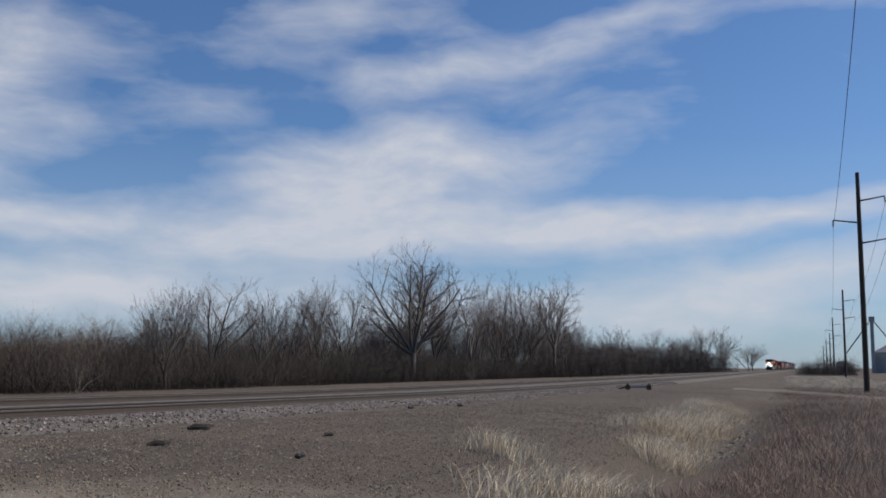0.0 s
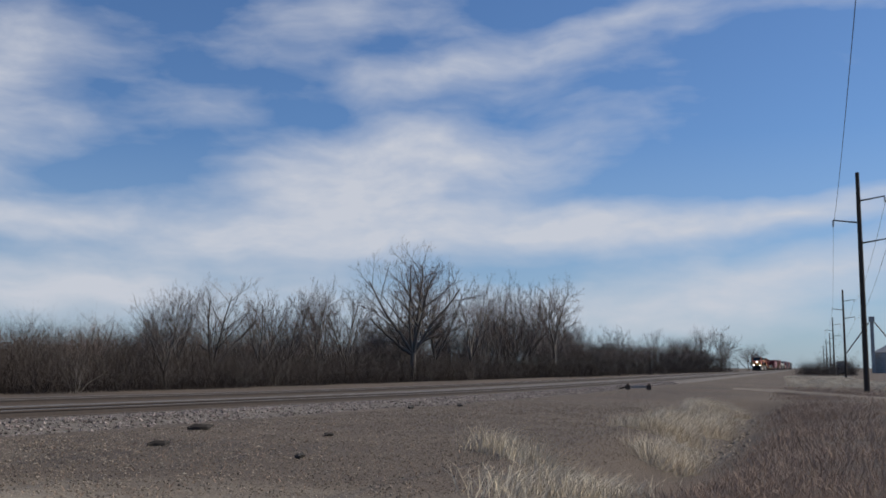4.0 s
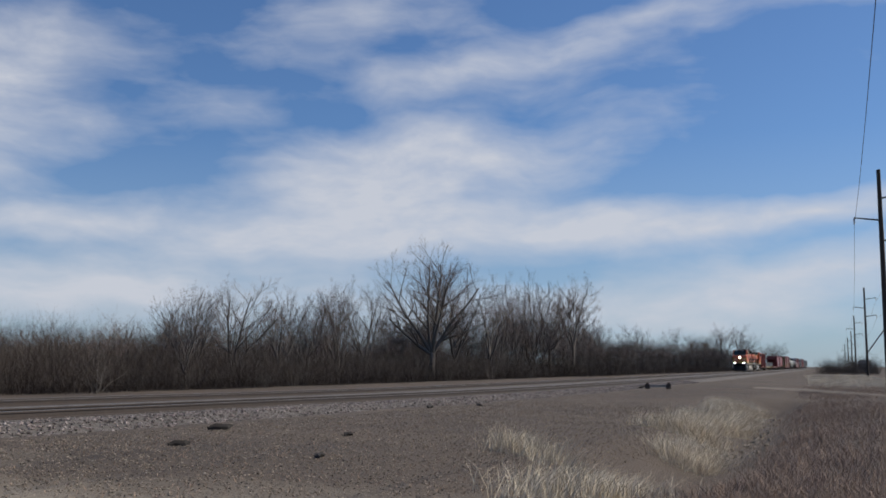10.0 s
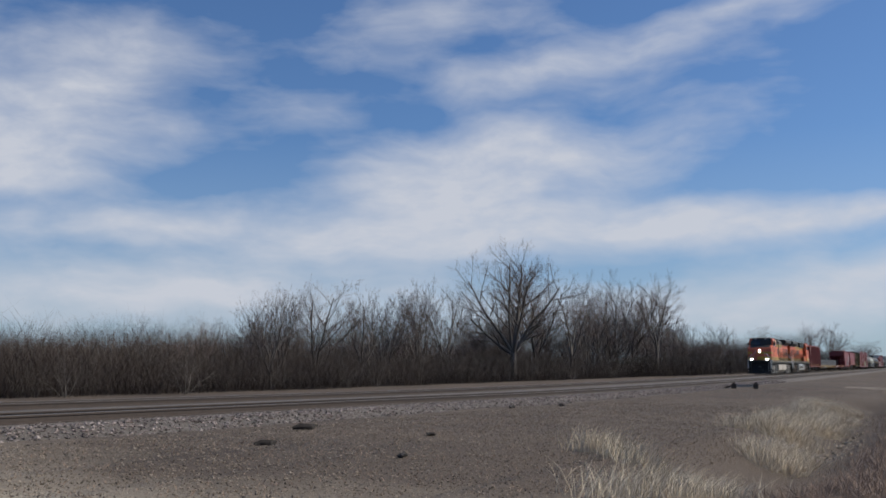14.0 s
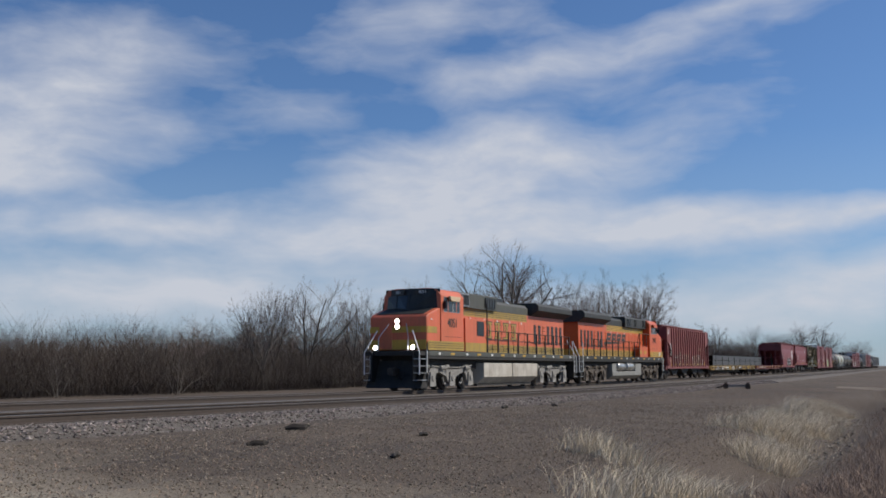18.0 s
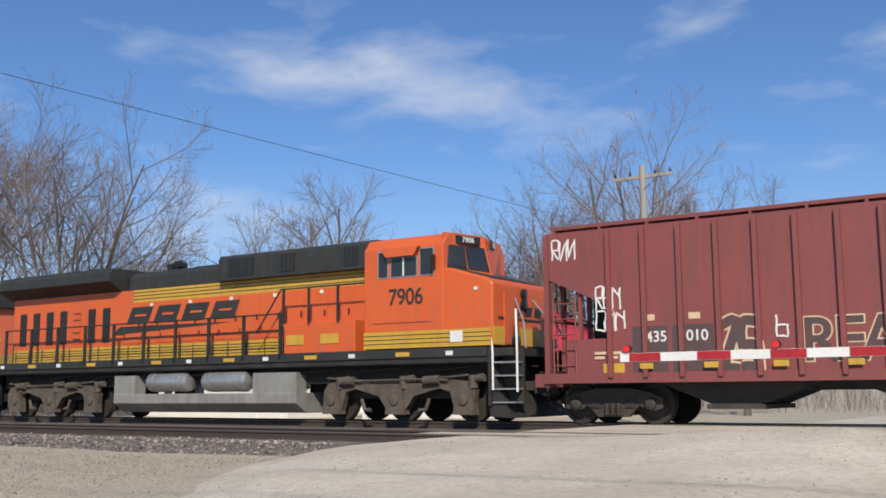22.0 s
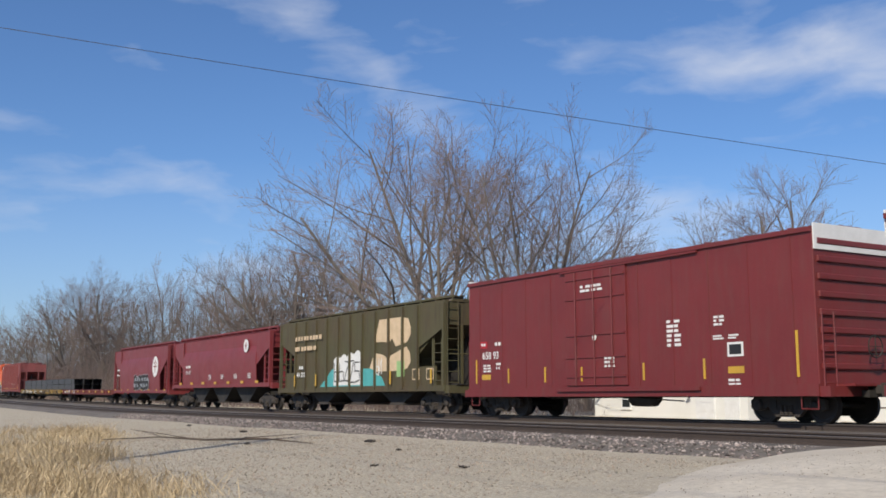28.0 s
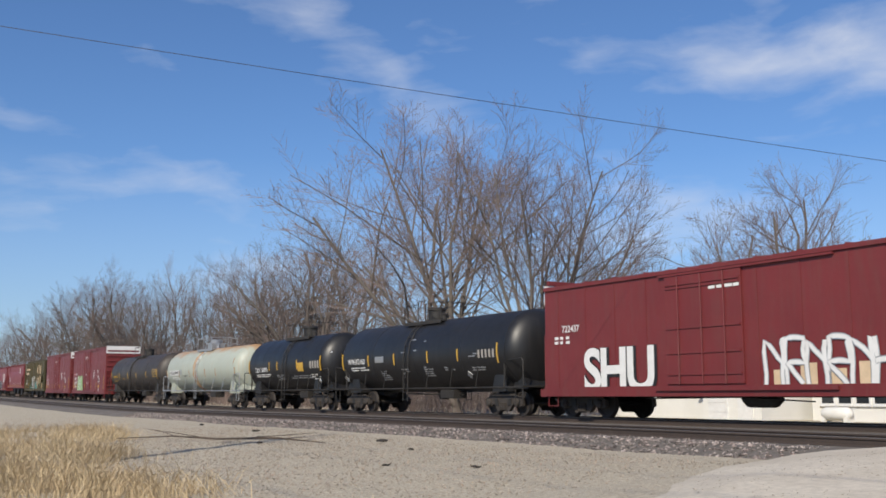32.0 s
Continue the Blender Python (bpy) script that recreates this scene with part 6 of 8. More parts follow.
    part("front_platform", Shape().box(9.9, 10.62, -1.4, 1.4, 1.52, 1.7), "frame", e)
    part("rear_platform", Shape().box(-10.5, -9.7, -1.4, 1.4, 1.52, 1.7), "frame", e)
    part("pilot_plate", Shape().box(-10.25, -9.9, -1.4, 1.4, 0.5, 1.5), "frame", e)
    part("nose_band", Shape().box(10.11, 10.135, -1.44, 1.44, 1.78, 2.2), "yellow", e)
    if modern:
        for k in range(4):
            y0 = -0.95 + 0.5 * k
            part("nose_emblem", Shape().add([(10.13, y0, 2.5), (10.13, y0 + 0.34, 2.5), (10.13, y0 + 0.44, 2.72), (10.13, y0 + 0.1, 2.72), (10.11, y0, 2.5), (10.11, y0 + 0.34, 2.5), (10.11, y0 + 0.44, 2.72), (10.11, y0 + 0.1, 2.72)],
                                            [(0, 1, 2, 3), (0, 4, 5, 1), (1, 5, 6, 2), (2, 6, 7, 3), (3, 7, 4, 0)]), "green", e)
        part("nose_emblem_wedge", Shape().box(10.11, 10.13, -1.2, 0.9, 2.38, 2.43), "green", e)
    else:
        part("nose_band_upper", Shape().box(10.12, 10.14, -1.44, 1.44, 2.52, 2.78), "yellow", e)
    part("nose_door", Shape().box(10.11, 10.15, -0.95, -0.3, 1.8, 3.0), paint, e)
    lit = "lamp" if not modern else "glass"
    for k, (y, z) in enumerate(((0.0, 3.02), (0.0, 2.78), (-0.95, 1.86), (0.95, 1.86))):
        hl = part("headlight", Shape().lathe([(0.13, 9.95), (0.13, 10.04), (0.1, 10.05)], "x", 14, (0.15 if k < 2 else 0.45, y, z)), "black", e, "round headlight")
        part("lens", Shape().lathe([(0.1, 10.045), (0.085, 10.06)], "x", 14, (0.15 if k < 2 else 0.45, y, z)), lit, hl, "bright lit lens" if not modern else "dark lens", smooth=60)
    for y in (-0.75, 0.75):
        part("nose_handrail", Shape().tube([(10.6, y, 1.7), (10.55, y, 2.3), (10.15, y * 0.6, 2.9)], 0.022, 6), "galv", e)
    couplers(e, 10.8)
    e.scale = (1.0, 1.0, 1.035)
    return e


# ---- freight cars ----
def make_hopper(L, top, material, label, ribs, round_side=False, bays=3, low=1.02, cut=1.95):
    """A covered hopper car: side sheets, sloped ends inside open corner bays, discharge gates, running board."""
    e = thing("hopper_car", label, "hopper car")
    hx = L / 2 - 0.75                        # end of the roof
    W = 1.5
    zc = low + (top - low) * 0.36
    # the sloped body inside
    core = [(-hx + 0.1, top - 0.15), (-hx + 0.1, top - 0.9), (-hx + 2.2, zc), (-hx + 2.5, low), (hx - 2.5, low), (hx - 2.2, zc), (hx - 0.1, top - 0.9), (hx - 0.1, top - 0.15)]
    part("hopper_body", Shape().slab(core, -W + 0.06, W - 0.06), material, e, "sloped inner body")
    for side in (-1, 1):
        if round_side:
            pts = [(-W, low + 0.15)]
            prof = [(W, low), (W + 0.03, low + 0.6), (W + 0.06, low + 1.3), (W + 0.03, top - 1.2), (W - 0.08, top - 0.75), (W - 0.24, top - 0.4), (W - 0.48, top - 0.12), (W - 0.52, top - 0.12), (W - 0.28, top - 0.4), (W - 0.12, top - 0.75), (W - 0.01, top - 1.2), (W + 0.02, low + 1.3), (W - 0.01, low + 0.6), (W - 0.04, low)]
            s = Shape()
            prof2 = [(side * y, z) for y, z in prof]
            s.prism(prof2 if side > 0 else prof2[::-1], -hx + cut, hx - cut)
            part("side_sheet", s, material, e, "smooth curved side sheet", smooth=40)
            for sx in (-1, 1):
                q = [(sx * (hx - cut), zc), (sx * (hx - cut), top - 0.16), (sx * hx, top - 0.16), (sx * hx, top - 0.9)]
                part("side_corner", Shape().slab(q if sx > 0 else q[::-1], side * W - 0.02, side * W + 0.02), material, e)
        else:
            poly = [(-hx + cut, low), (hx - cut, low), (hx - cut, zc + 0.35), (hx, top - 1.1), (hx, top - 0.12), (-hx, top - 0.12), (-hx, top - 1.1), (-hx + cut, zc + 0.35)]
            part("side_sheet", Shape().slab(poly, side * W - 0.02, side * W + 0.02), material, e, "flat side sheet between ribs")
            for i in range(ribs):
                x = -hx + cut + (2 * hx - 2 * cut) * i / (ribs - 1)
                part("rib", Shape().box(x - 0.05, x + 0.05, side * (W + 0.06) - 0.055, side * (W + 0.06) + 0.055, low, top - 0.12), material, e)
        part("side_sill", Shape().box(-hx - 0.1, hx + 0.1, side * W - 0.06, side * W + 0.06, low - 0.12, low + 0.1), material, e, "side sill")
        part("eave", Shape().box(-hx - 0.05, hx + 0.05, side * (W - 0.1 - 0.25 * round_side) - 0.1, side * (W - 0.1 - 0.25 * round_side) + 0.1, top - 0.16, top - 0.05), material, e)
        for sx in (-1, 1):
            part("corner_post", Shape().box(sx * hx - 0.06, sx * hx + 0.06, side * W - 0.07, side * W + 0.07, low, top - 0.12), material, e)
            part("bay_post", Shape().box(sx * (hx - cut * 0.5) - 0.04, sx * (hx - cut * 0.5) + 0.04, side * (W - 0.1) - 0.04, side * (W - 0.1) + 0.04, low, zc + 0.9), material, e)
            ladder(e, sx * (hx - 0.42), side * (W + 0.02), low + 0.1, low + (top - low) * 0.55, 0.55, True, material, 5)
            if not round_side:
                part("lower_panel", Shape().box(min(sx * (hx - cut), sx * (hx - cut * 0.3)), max(sx * (hx - cut), sx * (hx - cut * 0.3)), side * (W - 0.02) - 0.02, side * (W - 0.02) + 0.02, low, low + 0.85), material, e)
    part("roof", Shape().prism([(-W + 0.12, top - 0.1), (W - 0.12, top - 0.1), (0.5, top), (-0.5, top)], -hx, hx), material, e, "shallow roof")
    for y in (-0.85, 0.85):
        board = part("running_board", Shape().box(-hx - 0.1, hx + 0.1, y - 0.24, y + 0.24, top + 0.1, top + 0.13).box(-hx - 0.1, hx + 0.1, y - 0.25, y - 0.22, top + 0.08, top + 0.16), material, e, "grated running board on brackets")
        n = int(2 * hx / 1.15)
        for k in range(n + 1):
            x = -hx + 2 * hx * k / n
            part("board_bracket", Shape().box(x - 0.03, x + 0.03, y - 0.28, y + 0.24, top - 0.1, top + 0.1), material, board)
    for k in range(5):
        x = -hx + 1.2 + (2 * hx - 2.4) * k / 4
        part("hatch", Shape().lathe([(0.38, top), (0.38, top + 0.1), (0.3, top + 0.14)], "z", 14, (x, 0, 0)), material, e)
    # ends
    for sx in (-1, 1):
        part("end_sill", Shape().box(min(sx * hx, sx * (hx + 0.35)), max(sx * hx, sx * (hx + 0.35)), -W, W, low - 0.2, low + 0.1), material, e)
        part("end_sheet", Shape().box(sx * (hx - 0.04) - 0.03, sx * (hx - 0.04) + 0.03, -W + 0.05, W - 0.05, top - 1.0, top - 0.12), material, e)
        # added black plate closes the view through the bay, in place of its shade
        web = [(sx * (hx - 2.5), low), (sx * (hx - 0.45), low), (sx * (hx - 0.45), top - 1.3), (sx * (hx - 2.2), zc)]
        part("shear_web", Shape().slab(web if sx > 0 else web[::-1], -0.03, 0.03), "frame", e, "black plate added to darken the open bay under the slope sheet")
        for y in (-0.7, 0.7):
            part("end_post", Shape().box(sx * hx - 0.05, sx * hx + 0.05, y - 0.05, y + 0.05, low, top - 1.0), material, e)
        ladder(e, sx * (hx + 0.08), -1.15, low, top - 0.1, 0.5, False, material, 8)
        part("cross_brace", Shape().tube([(sx * hx, -W, low + 1.3), (sx * hx, W, low + 1.3)], 0.04, 6), material, e)
        part("platform", Shape().box(min(sx * hx, sx * (hx + 0.4)), max(sx * hx, sx * (hx + 0.4)), -1.2, 1.2, low + 0.12, low + 0.16), "frame", e)
    part("brake_wheel", BRAKE_WHEEL, "frame", e, "", pose(hx + 0.2, 0.3, 2.3))
    # discharge bays with sloped sheets
    for k in range(bays):
        span = (2 * hx - 2 * cut - 1.2) / bays
        xm = -hx + cut + 0.6 + span * (k + 0.5)
        part("discharge_bay", Shape().slab([(xm - 0.45, 0.42), (xm + 0.45, 0.42), (xm + span / 2, low), (xm - span / 2, low)], -1.1, 1.1), "frame", e, "black sloped discharge bay")
        part("outlet_gate", Shape().box(xm - 0.6, xm + 0.6, -1.15, 1.15, 0.34, 0.44), "truck", e)
    part("centre_sill", Shape().box(-L / 2 + 0.5, L / 2 - 0.5, -0.3, 0.3, 0.72, 1.0), "frame", e)
    freight_truck(e, -L / 2 + 2.1)
    freight_truck(e, L / 2 - 2.1)
    couplers(e, L / 2)
    return e, hx, W


def reflectors(car, hx, y, z, n, material="yellow", w=0.3, h=0.12):
    for i in range(n):
        x = -hx + 0.5 + (2 * hx - 1.0) * i / (n - 1)
        part("reflector", Shape().box(x - w / 2, x + w / 2, y - 0.012, y - 0.004, z - h / 2, z + h / 2), material, car, "yellow reflector strip")


def make_boxcar(L, label, top=4.95, low=0.82):
    """A high-cube boxcar with plug door, ribbed ends and a white panel over one end."""
    e = thing("box_car", label, "box car")
    hx, W = L / 2 - 1.02, 1.5
    part("body", Shape().prism([(-W, low), (W, low), (W, top - 0.15), (0.4, top), (-0.4, top), (-W, top - 0.15)], -hx, hx), "brown", e, "oxide-red welded steel body", bevel=0.02)
    for side in (-1, 1):
        part("side_sill", Shape().box(-hx, hx, side * W - 0.05, side * W + 0.05, low - 0.14, low + 0.16), "brown", e)
        part("eave", Shape().box(-hx, hx, side * (W + 0.01) - 0.05, side * (W + 0.01) + 0.05, top - 0.24, top - 0.12), "brown", e)
        for i in range(11):
            x = -hx + (i + 0.5) * 2 * hx / 11
            part("panel_seam", Shape().box(x - 0.035, x + 0.035, side * W - 0.012, side * W + 0.012, low + 0.15, top - 0.25), "brown", e)
            part("roof_rib", Shape().box(x - 0.05, x + 0.05, min(0, side * W), max(0, side * W), top - 0.16, top - 0.075), "brown", e)
        door = part("plug_door", Shape().box(-1.95, 0.95, side * (W + 0.03) - 0.035, side * (W + 0.03) + 0.035, low + 0.2, top - 0.32), "brown", e, "oxide-red plug door with bars", bevel=0.01)
        for z in (low + 0.45, low + 1.05, low + 1.75, low + 2.9, top - 0.6):
            part("door_rib", Shape().box(-1.9, 0.9, side * (W + 0.075) - 0.02, side * (W + 0.075) + 0.02, z, z + 0.06), "brown", door)
        for x in (-1.4, -0.5, 0.35):
            part("locking_bar", Shape().tube([(x, side * (W + 0.11), low + 0.2), (x, side * (W + 0.11), top - 0.35)], 0.022, 6), "brown", door)
        part("door_track", Shape().box(-2.4, 3.9, side * (W + 0.06) - 0.06, side * (W + 0.06) + 0.06, low + 0.02, low + 0.12), "brown", e)
        part("door_rail", Shape().box(-2.2, 3.9, side * (W + 0.05) - 0.04, side * (W + 0.05) + 0.04, top - 0.32, top - 0.26), "brown", e)
    for sx in (-1, 1):
        for k in range(8):
            z = low + 0.5 + k * 0.44
            part("end_rib", Shape().prism([(-W + 0.12, z), (W - 0.12, z), (W - 0.12, z + 0.16), (-W + 0.12, z + 0.16)], sx * hx - 0.06, sx * hx + 0.06), "brown", e, bevel=0.03)
        part("end_panel", Shape().box(sx * (hx + 0.02) - 0.02, sx * (hx + 0.02) + 0.02, -W + 0.02, W - 0.02, top - 0.68, top - 0.03), "white", e, "white panel across the top of the end")
        part("end_sill", Shape().box(min(sx * hx, sx * (hx + 0.3)), max(sx * hx, sx * (hx + 0.3)), -W, W, low - 0.15, low + 0.1), "brown", e)
        ladder(e, sx * (hx + 0.1), -1.2, low, low + 1.9, 0.45, False, "brown", 5)
        part("platform", Shape().box(min(sx * hx, sx * (hx + 0.55)), max(sx * hx, sx * (hx + 0.55)), -0.9, 0.9, low + 0.1, low + 0.16), "brown", e)
        for y in (-1.45, 1.45):
            part("sill_step", Shape().tube([(sx * (hx - 0.1), y, low - 0.1), (sx * (hx - 0.1), y, low - 0.45), (sx * (hx - 0.6), y, low - 0.45), (sx * (hx - 0.6), y, low - 0.1)], 0.02, 5), "brown", e)
    part("brake_wheel", BRAKE_WHEEL, "frame", e, "", pose(hx + 0.3, 0.3, 1.9))
    part("centre_sill", Shape().box(-L / 2 + 0.5, L / 2 - 0.5, -0.35, 0.35, 0.65, low), "frame", e)
    part("brake_rod", Shape().tube([(-3.6, -0.9, 0.62), (3.6, -0.9, 0.7)], 0.025, 5).tube([(-2, -1.1, 0.75), (2.8, -1.1, 0.55)], 0.02, 5), "frame", e)
    part("air_tank", Shape().lathe([(0.1, -0.2), (0.24, 0), (0.24, 0.9), (0.1, 1.1)], "x", 12, (0.4, -0.8, 0.62)), "frame", e)
    freight_truck(e, -L / 2 + 2.4)
    freight_truck(e, L / 2 - 2.4)
    couplers(e, L / 2)
    return e, hx, W


def boxcar_marks(e, hx, number, seed):
    y = -1.5
    part("mark_plate", Shape().box(-hx + 0.75, -hx + 1.2, y - 0.012, y - 0.004, 2.4, 2.65), "red_tape", e, "red square of the owner's mark")
    bars(e, "mark", -hx + 0.98, 2.53, 0.3, 0.16, 1, "white", y - 0.014, seed, 2)
    bars(e, "mark", -hx + 1.9, 2.53, 0.42, 0.2, 1, "white", y - 0.01, seed + 1, 2)
    words("number", number, 0.36, "white", e, pose(-hx + 1.42, y - 0.02, 2.12), "white car number", 1.05)
    for x, z, w, h, r in ((-hx + 1.2, 1.68, 0.5, 0.3, 3), (-hx + 1.9, 1.75, 0.3, 0.28, 2), (2.9, 2.45, 0.6, 0.8, 6), (4.6, 2.7, 0.4, 0.3, 3), (5.1, 1.05, 0.5, 0.22, 2), (4.9, 2.25, 1.1, 0.14, 2)):
        bars(e, "stencil", x, z, w, h, r, "white", y - 0.008, seed + int(10 * x), 2)
    bars(e, "door_stencil", -0.6, 4.05, 1.1, 0.26, 2, "white", y - 0.078, seed + 7, 4)
    bars(e, "door_stencil", 0.2, 1.72, 0.5, 0.36, 3, "white", y - 0.08, seed + 8, 3)
    part("spot", Shape().lathe([(0.1, y - 0.085), (0.1, y - 0.078)], "y", 14, (-0.5, 0, 2.5)), "white", e)
    part("box_mark", Shape().box(4.85, 5.4, y - 0.012, y - 0.004, 1.72, 2.1), "white", e, "white framed black label")
    part("box_mark_face", Shape().box(4.92, 5.33, y - 0.018, y - 0.012, 1.78, 2.04), "black", e)
    for x in (4.85, -hx + 0.85):
        part("yellow_label", Shape().box(x, x + 0.55, y - 0.012, y - 0.004, 1.28, 1.46), "yellow", e)
    for x, h in ((-hx + 0.5, 0.85), (-hx + 2.5, 0.5), (-hx + 4.6, 0.5), (-1.15, 0.45), (1.6, 0.5), (4.0, 0.55), (hx - 0.6, 1.15)):
        yy = y - 0.012 if not -2 < x < 1 else y - 0.08
        part("reflector", Shape().box(x - 0.04, x + 0.04, yy - 0.006, yy + 0.004, 1.15, 1.15 + h), "yellow", e, "yellow reflector strip")


def make_tank(L, R, label, material, cz=2.36, dome=True, bands=(), dome_x=0.0, ladder_x=0.0):
    """A tank car: dished-end barrel on saddles, side sill pipe, manway platform and ladder."""
    e = thing("tank_car", label, "tank car")
    h = L / 2 - 0.72
    pale = material == "tank_cream"
    pipe = "galv" if pale else "frame"
    prof = [(0.02, -h), (R * 0.3, -h + 0.03), (R * 0.55, -h + 0.1), (R * 0.78, -h + 0.24), (R * 0.92, -h + 0.42), (R * 0.985, -h + 0.6), (R, -h + 0.75)]
    prof = prof + [(r, -x) for r, x in reversed(prof)]
    part("barrel", Shape().lathe(prof, "x", 56, (0, 0, cz)), material, e, "rounded barrel with dished ends", smooth=30)
    for x in (-h + 0.72, -h * 0.5, 0.0, h * 0.5, h - 0.72):
        part("weld_seam", Shape().lathe([(R + 0.002, x - 0.02), (R + 0.007, x - 0.01), (R + 0.007, x + 0.01), (R + 0.002, x + 0.02)], "x", 56, (0, 0, cz)), material, e)
    for x in bands:
        part("band", Shape().lathe([(R + 0.005, x - 0.07), (R + 0.03, x - 0.05), (R + 0.03, x + 0.05), (R + 0.005, x + 0.07)], "x", 48, (0, 0, cz)), "rust" if pale else material, e, "rust-stained steel band" if pale else "")
    top = cz + R
    if dome:
        d = dome_x
        part("manway", Shape().lathe([(0.36, top - 0.1), (0.36, top + 0.42), (0.4, top + 0.44), (0.4, top + 0.52), (0.25, top + 0.57)], "z", 18, (d, 0, 0)), pipe, e, "round manway housing", smooth=40)
        part("valve", Shape().lathe([(0.12, top - 0.1), (0.12, top + 0.2), (0.16, top + 0.22), (0.05, top + 0.3)], "z", 12, (d + 0.75, -0.1, 0)), pipe, e, "safety valve")
        pf = part("platform", Shape().box(d - 1.3, d + 1.75, -0.85, 0.85, top - 0.12, top - 0.08).box(d - 1.3, d + 1.75, -0.88, -0.82, top - 0.2, top - 0.06), pipe, e, "grated top platform")
        for k, x in enumerate((d - 1.3, d - 0.1, d + 0.5, d + 1.75)):
            for y in (-0.85, 0.85):
                part("guard_post", Shape().tube([(x, y, top - 0.1), (x, y, top + (0.66 if k != 1 else 0.78))], 0.02, 6), pipe, pf)
        for x0, x1, z in ((d - 1.3, d - 0.1, 0.66), (d + 0.5, d + 1.75, 0.66), (d - 0.1, d + 0.5, 0.78), (d + 0.5, d + 1.75, 0.3)):
            for y in (-0.85, 0.85):
                part("guard_rail", Shape().tube([(x0, y, top + z), (x1, y, top + z)], 0.018, 6), pipe, pf)
        for x in (d - 1.3, d + 1.75):
            part("guard_rail", Shape().tube([(x, -0.85, top + 0.66), (x, 0.85, top + 0.66)], 0.018, 6), pipe, pf)
        if pale:
            part("valve_box", Shape().box(d - 0.3, d + 0.6, -0.5, 0.4, top - 0.08, top + 0.34), "galv", pf, "pale square valve box")
    for side in (-1, 1):
        lad = Shape()
        arc = [(side * (R + 0.05) * math.cos(radians(k)), cz + (R + 0.05) * math.sin(radians(k))) for k in (0, 20, 40, 58)]
        for x in (-0.2, 0.2):
            lad.tube([(ladder_x + x, side * (R + 0.06), 0.5)] + [(ladder_x + x * (1 if k < 2 else 0.9), y, z) for k, (y, z) in enumerate(arc)], 0.02, 6)
        for k in range(7):
            z = 0.55 + 0.3 * k
            lad.tube([(ladder_x - 0.2, side * (R + 0.06), z), (ladder_x + 0.2, side * (R + 0.06), z)], 0.015, 5)
        for k in (15, 28, 41, 54):
            y, z = side * (R + 0.05) * math.cos(radians(k)), cz + (R + 0.05) * math.sin(radians(k))
            lad.tube([(ladder_x - 0.2, y, z), (ladder_x + 0.2, y, z)], 0.015, 5)
        part("ladder", lad, pipe, e, "side ladder")
        part("sill_pipe", Shape().tube([(-h - 0.2, side * 1.42, 1.0), (h + 0.2, side * 1.42, 1.0)], 0.032, 6), pipe, e, "long side handrail")
        for k in range(8):
            x = -h + 0.9 + (2 * h - 1.8) * k / 7
            part("stay", Shape().tube([(x, side * 1.42, 1.0), (x + 0.15, side * (R * 0.93), cz - R * 0.4)], 0.02, 5), pipe, e)
    for sx in (-1, 1):
        xb = sx * (h - 1.45)
        part("saddle", Shape().slab([(xb - 0.5, 0.86), (xb + 0.5, 0.86), (xb + 0.26, cz - R * 0.5), (xb - 0.26, cz - R * 0.5)], -1.2, 1.2), material, e, "saddle under the barrel")
        part("head_brace", Shape().slab([(sx * (h - 0.95), 0.95), (sx * (h + 0.05), 0.95), (sx * (h - 0.75), cz - R * 0.42)], -0.95, 0.95), material, e)
        part("stub_sill", Shape().box(min(sx * (h - 2.6), sx * (L / 2 - 0.4)), max(sx * (h - 2.6), sx * (L / 2 - 0.4)), -0.35, 0.35, 0.72, 1.05), "frame", e)
        part("end_platform", Shape().box(sx * (L / 2 - 0.62) - 0.26, sx * (L / 2 - 0.62) + 0.26, -1.45, 1.45, 1.0, 1.06), pipe, e)
        for y in (-1.4, 1.4):
            part("end_rail", Shape().tube([(sx * (L / 2 - 0.42), y, 1.05), (sx * (L / 2 - 0.42), y, 1.92), (sx * (L / 2 - 0.52), y, 2.02), (sx * (L / 2 - 1.5), y, 1.96), (sx * (L / 2 - 1.58), y, 1.85), (sx * (L / 2 - 1.58), y, 1.05)], 0.026, 6), pipe, e, "bent grab rail")
            part("step", Shape().tube([(sx * (L / 2 - 0.45), y, 1.0), (sx * (L / 2 - 0.45), y, 0.45), (sx * (L / 2 - 0.9), y, 0.45), (sx * (L / 2 - 0.9), y, 1.0)], 0.02, 6), pipe, e, "hanging step")
    part("outlet", Shape().lathe([(0.2, cz - R - 0.3), (0.25, cz - R - 0.1), (0.3, cz - R + 0.1)], "z", 12), "frame", e)
    part("brake_rod", Shape().tube([(-2.2, -0.5, 0.8), (2.5, -0.6, 0.75)], 0.03, 5), "frame", e)
    part("brake_cylinder", Shape().box(1.2, 2.2, -0.9, -0.3, 0.6, 0.95, 0.03), "frame", e)
    part("brake_wheel", BRAKE_WHEEL, "frame", e, "", pose(L / 2 - 0.5, 0.5, 1.8))
    freight_truck(e, -L / 2 + 2.15)
    freight_truck(e, L / 2 - 2.15)
    couplers(e, L / 2)
    return e, h


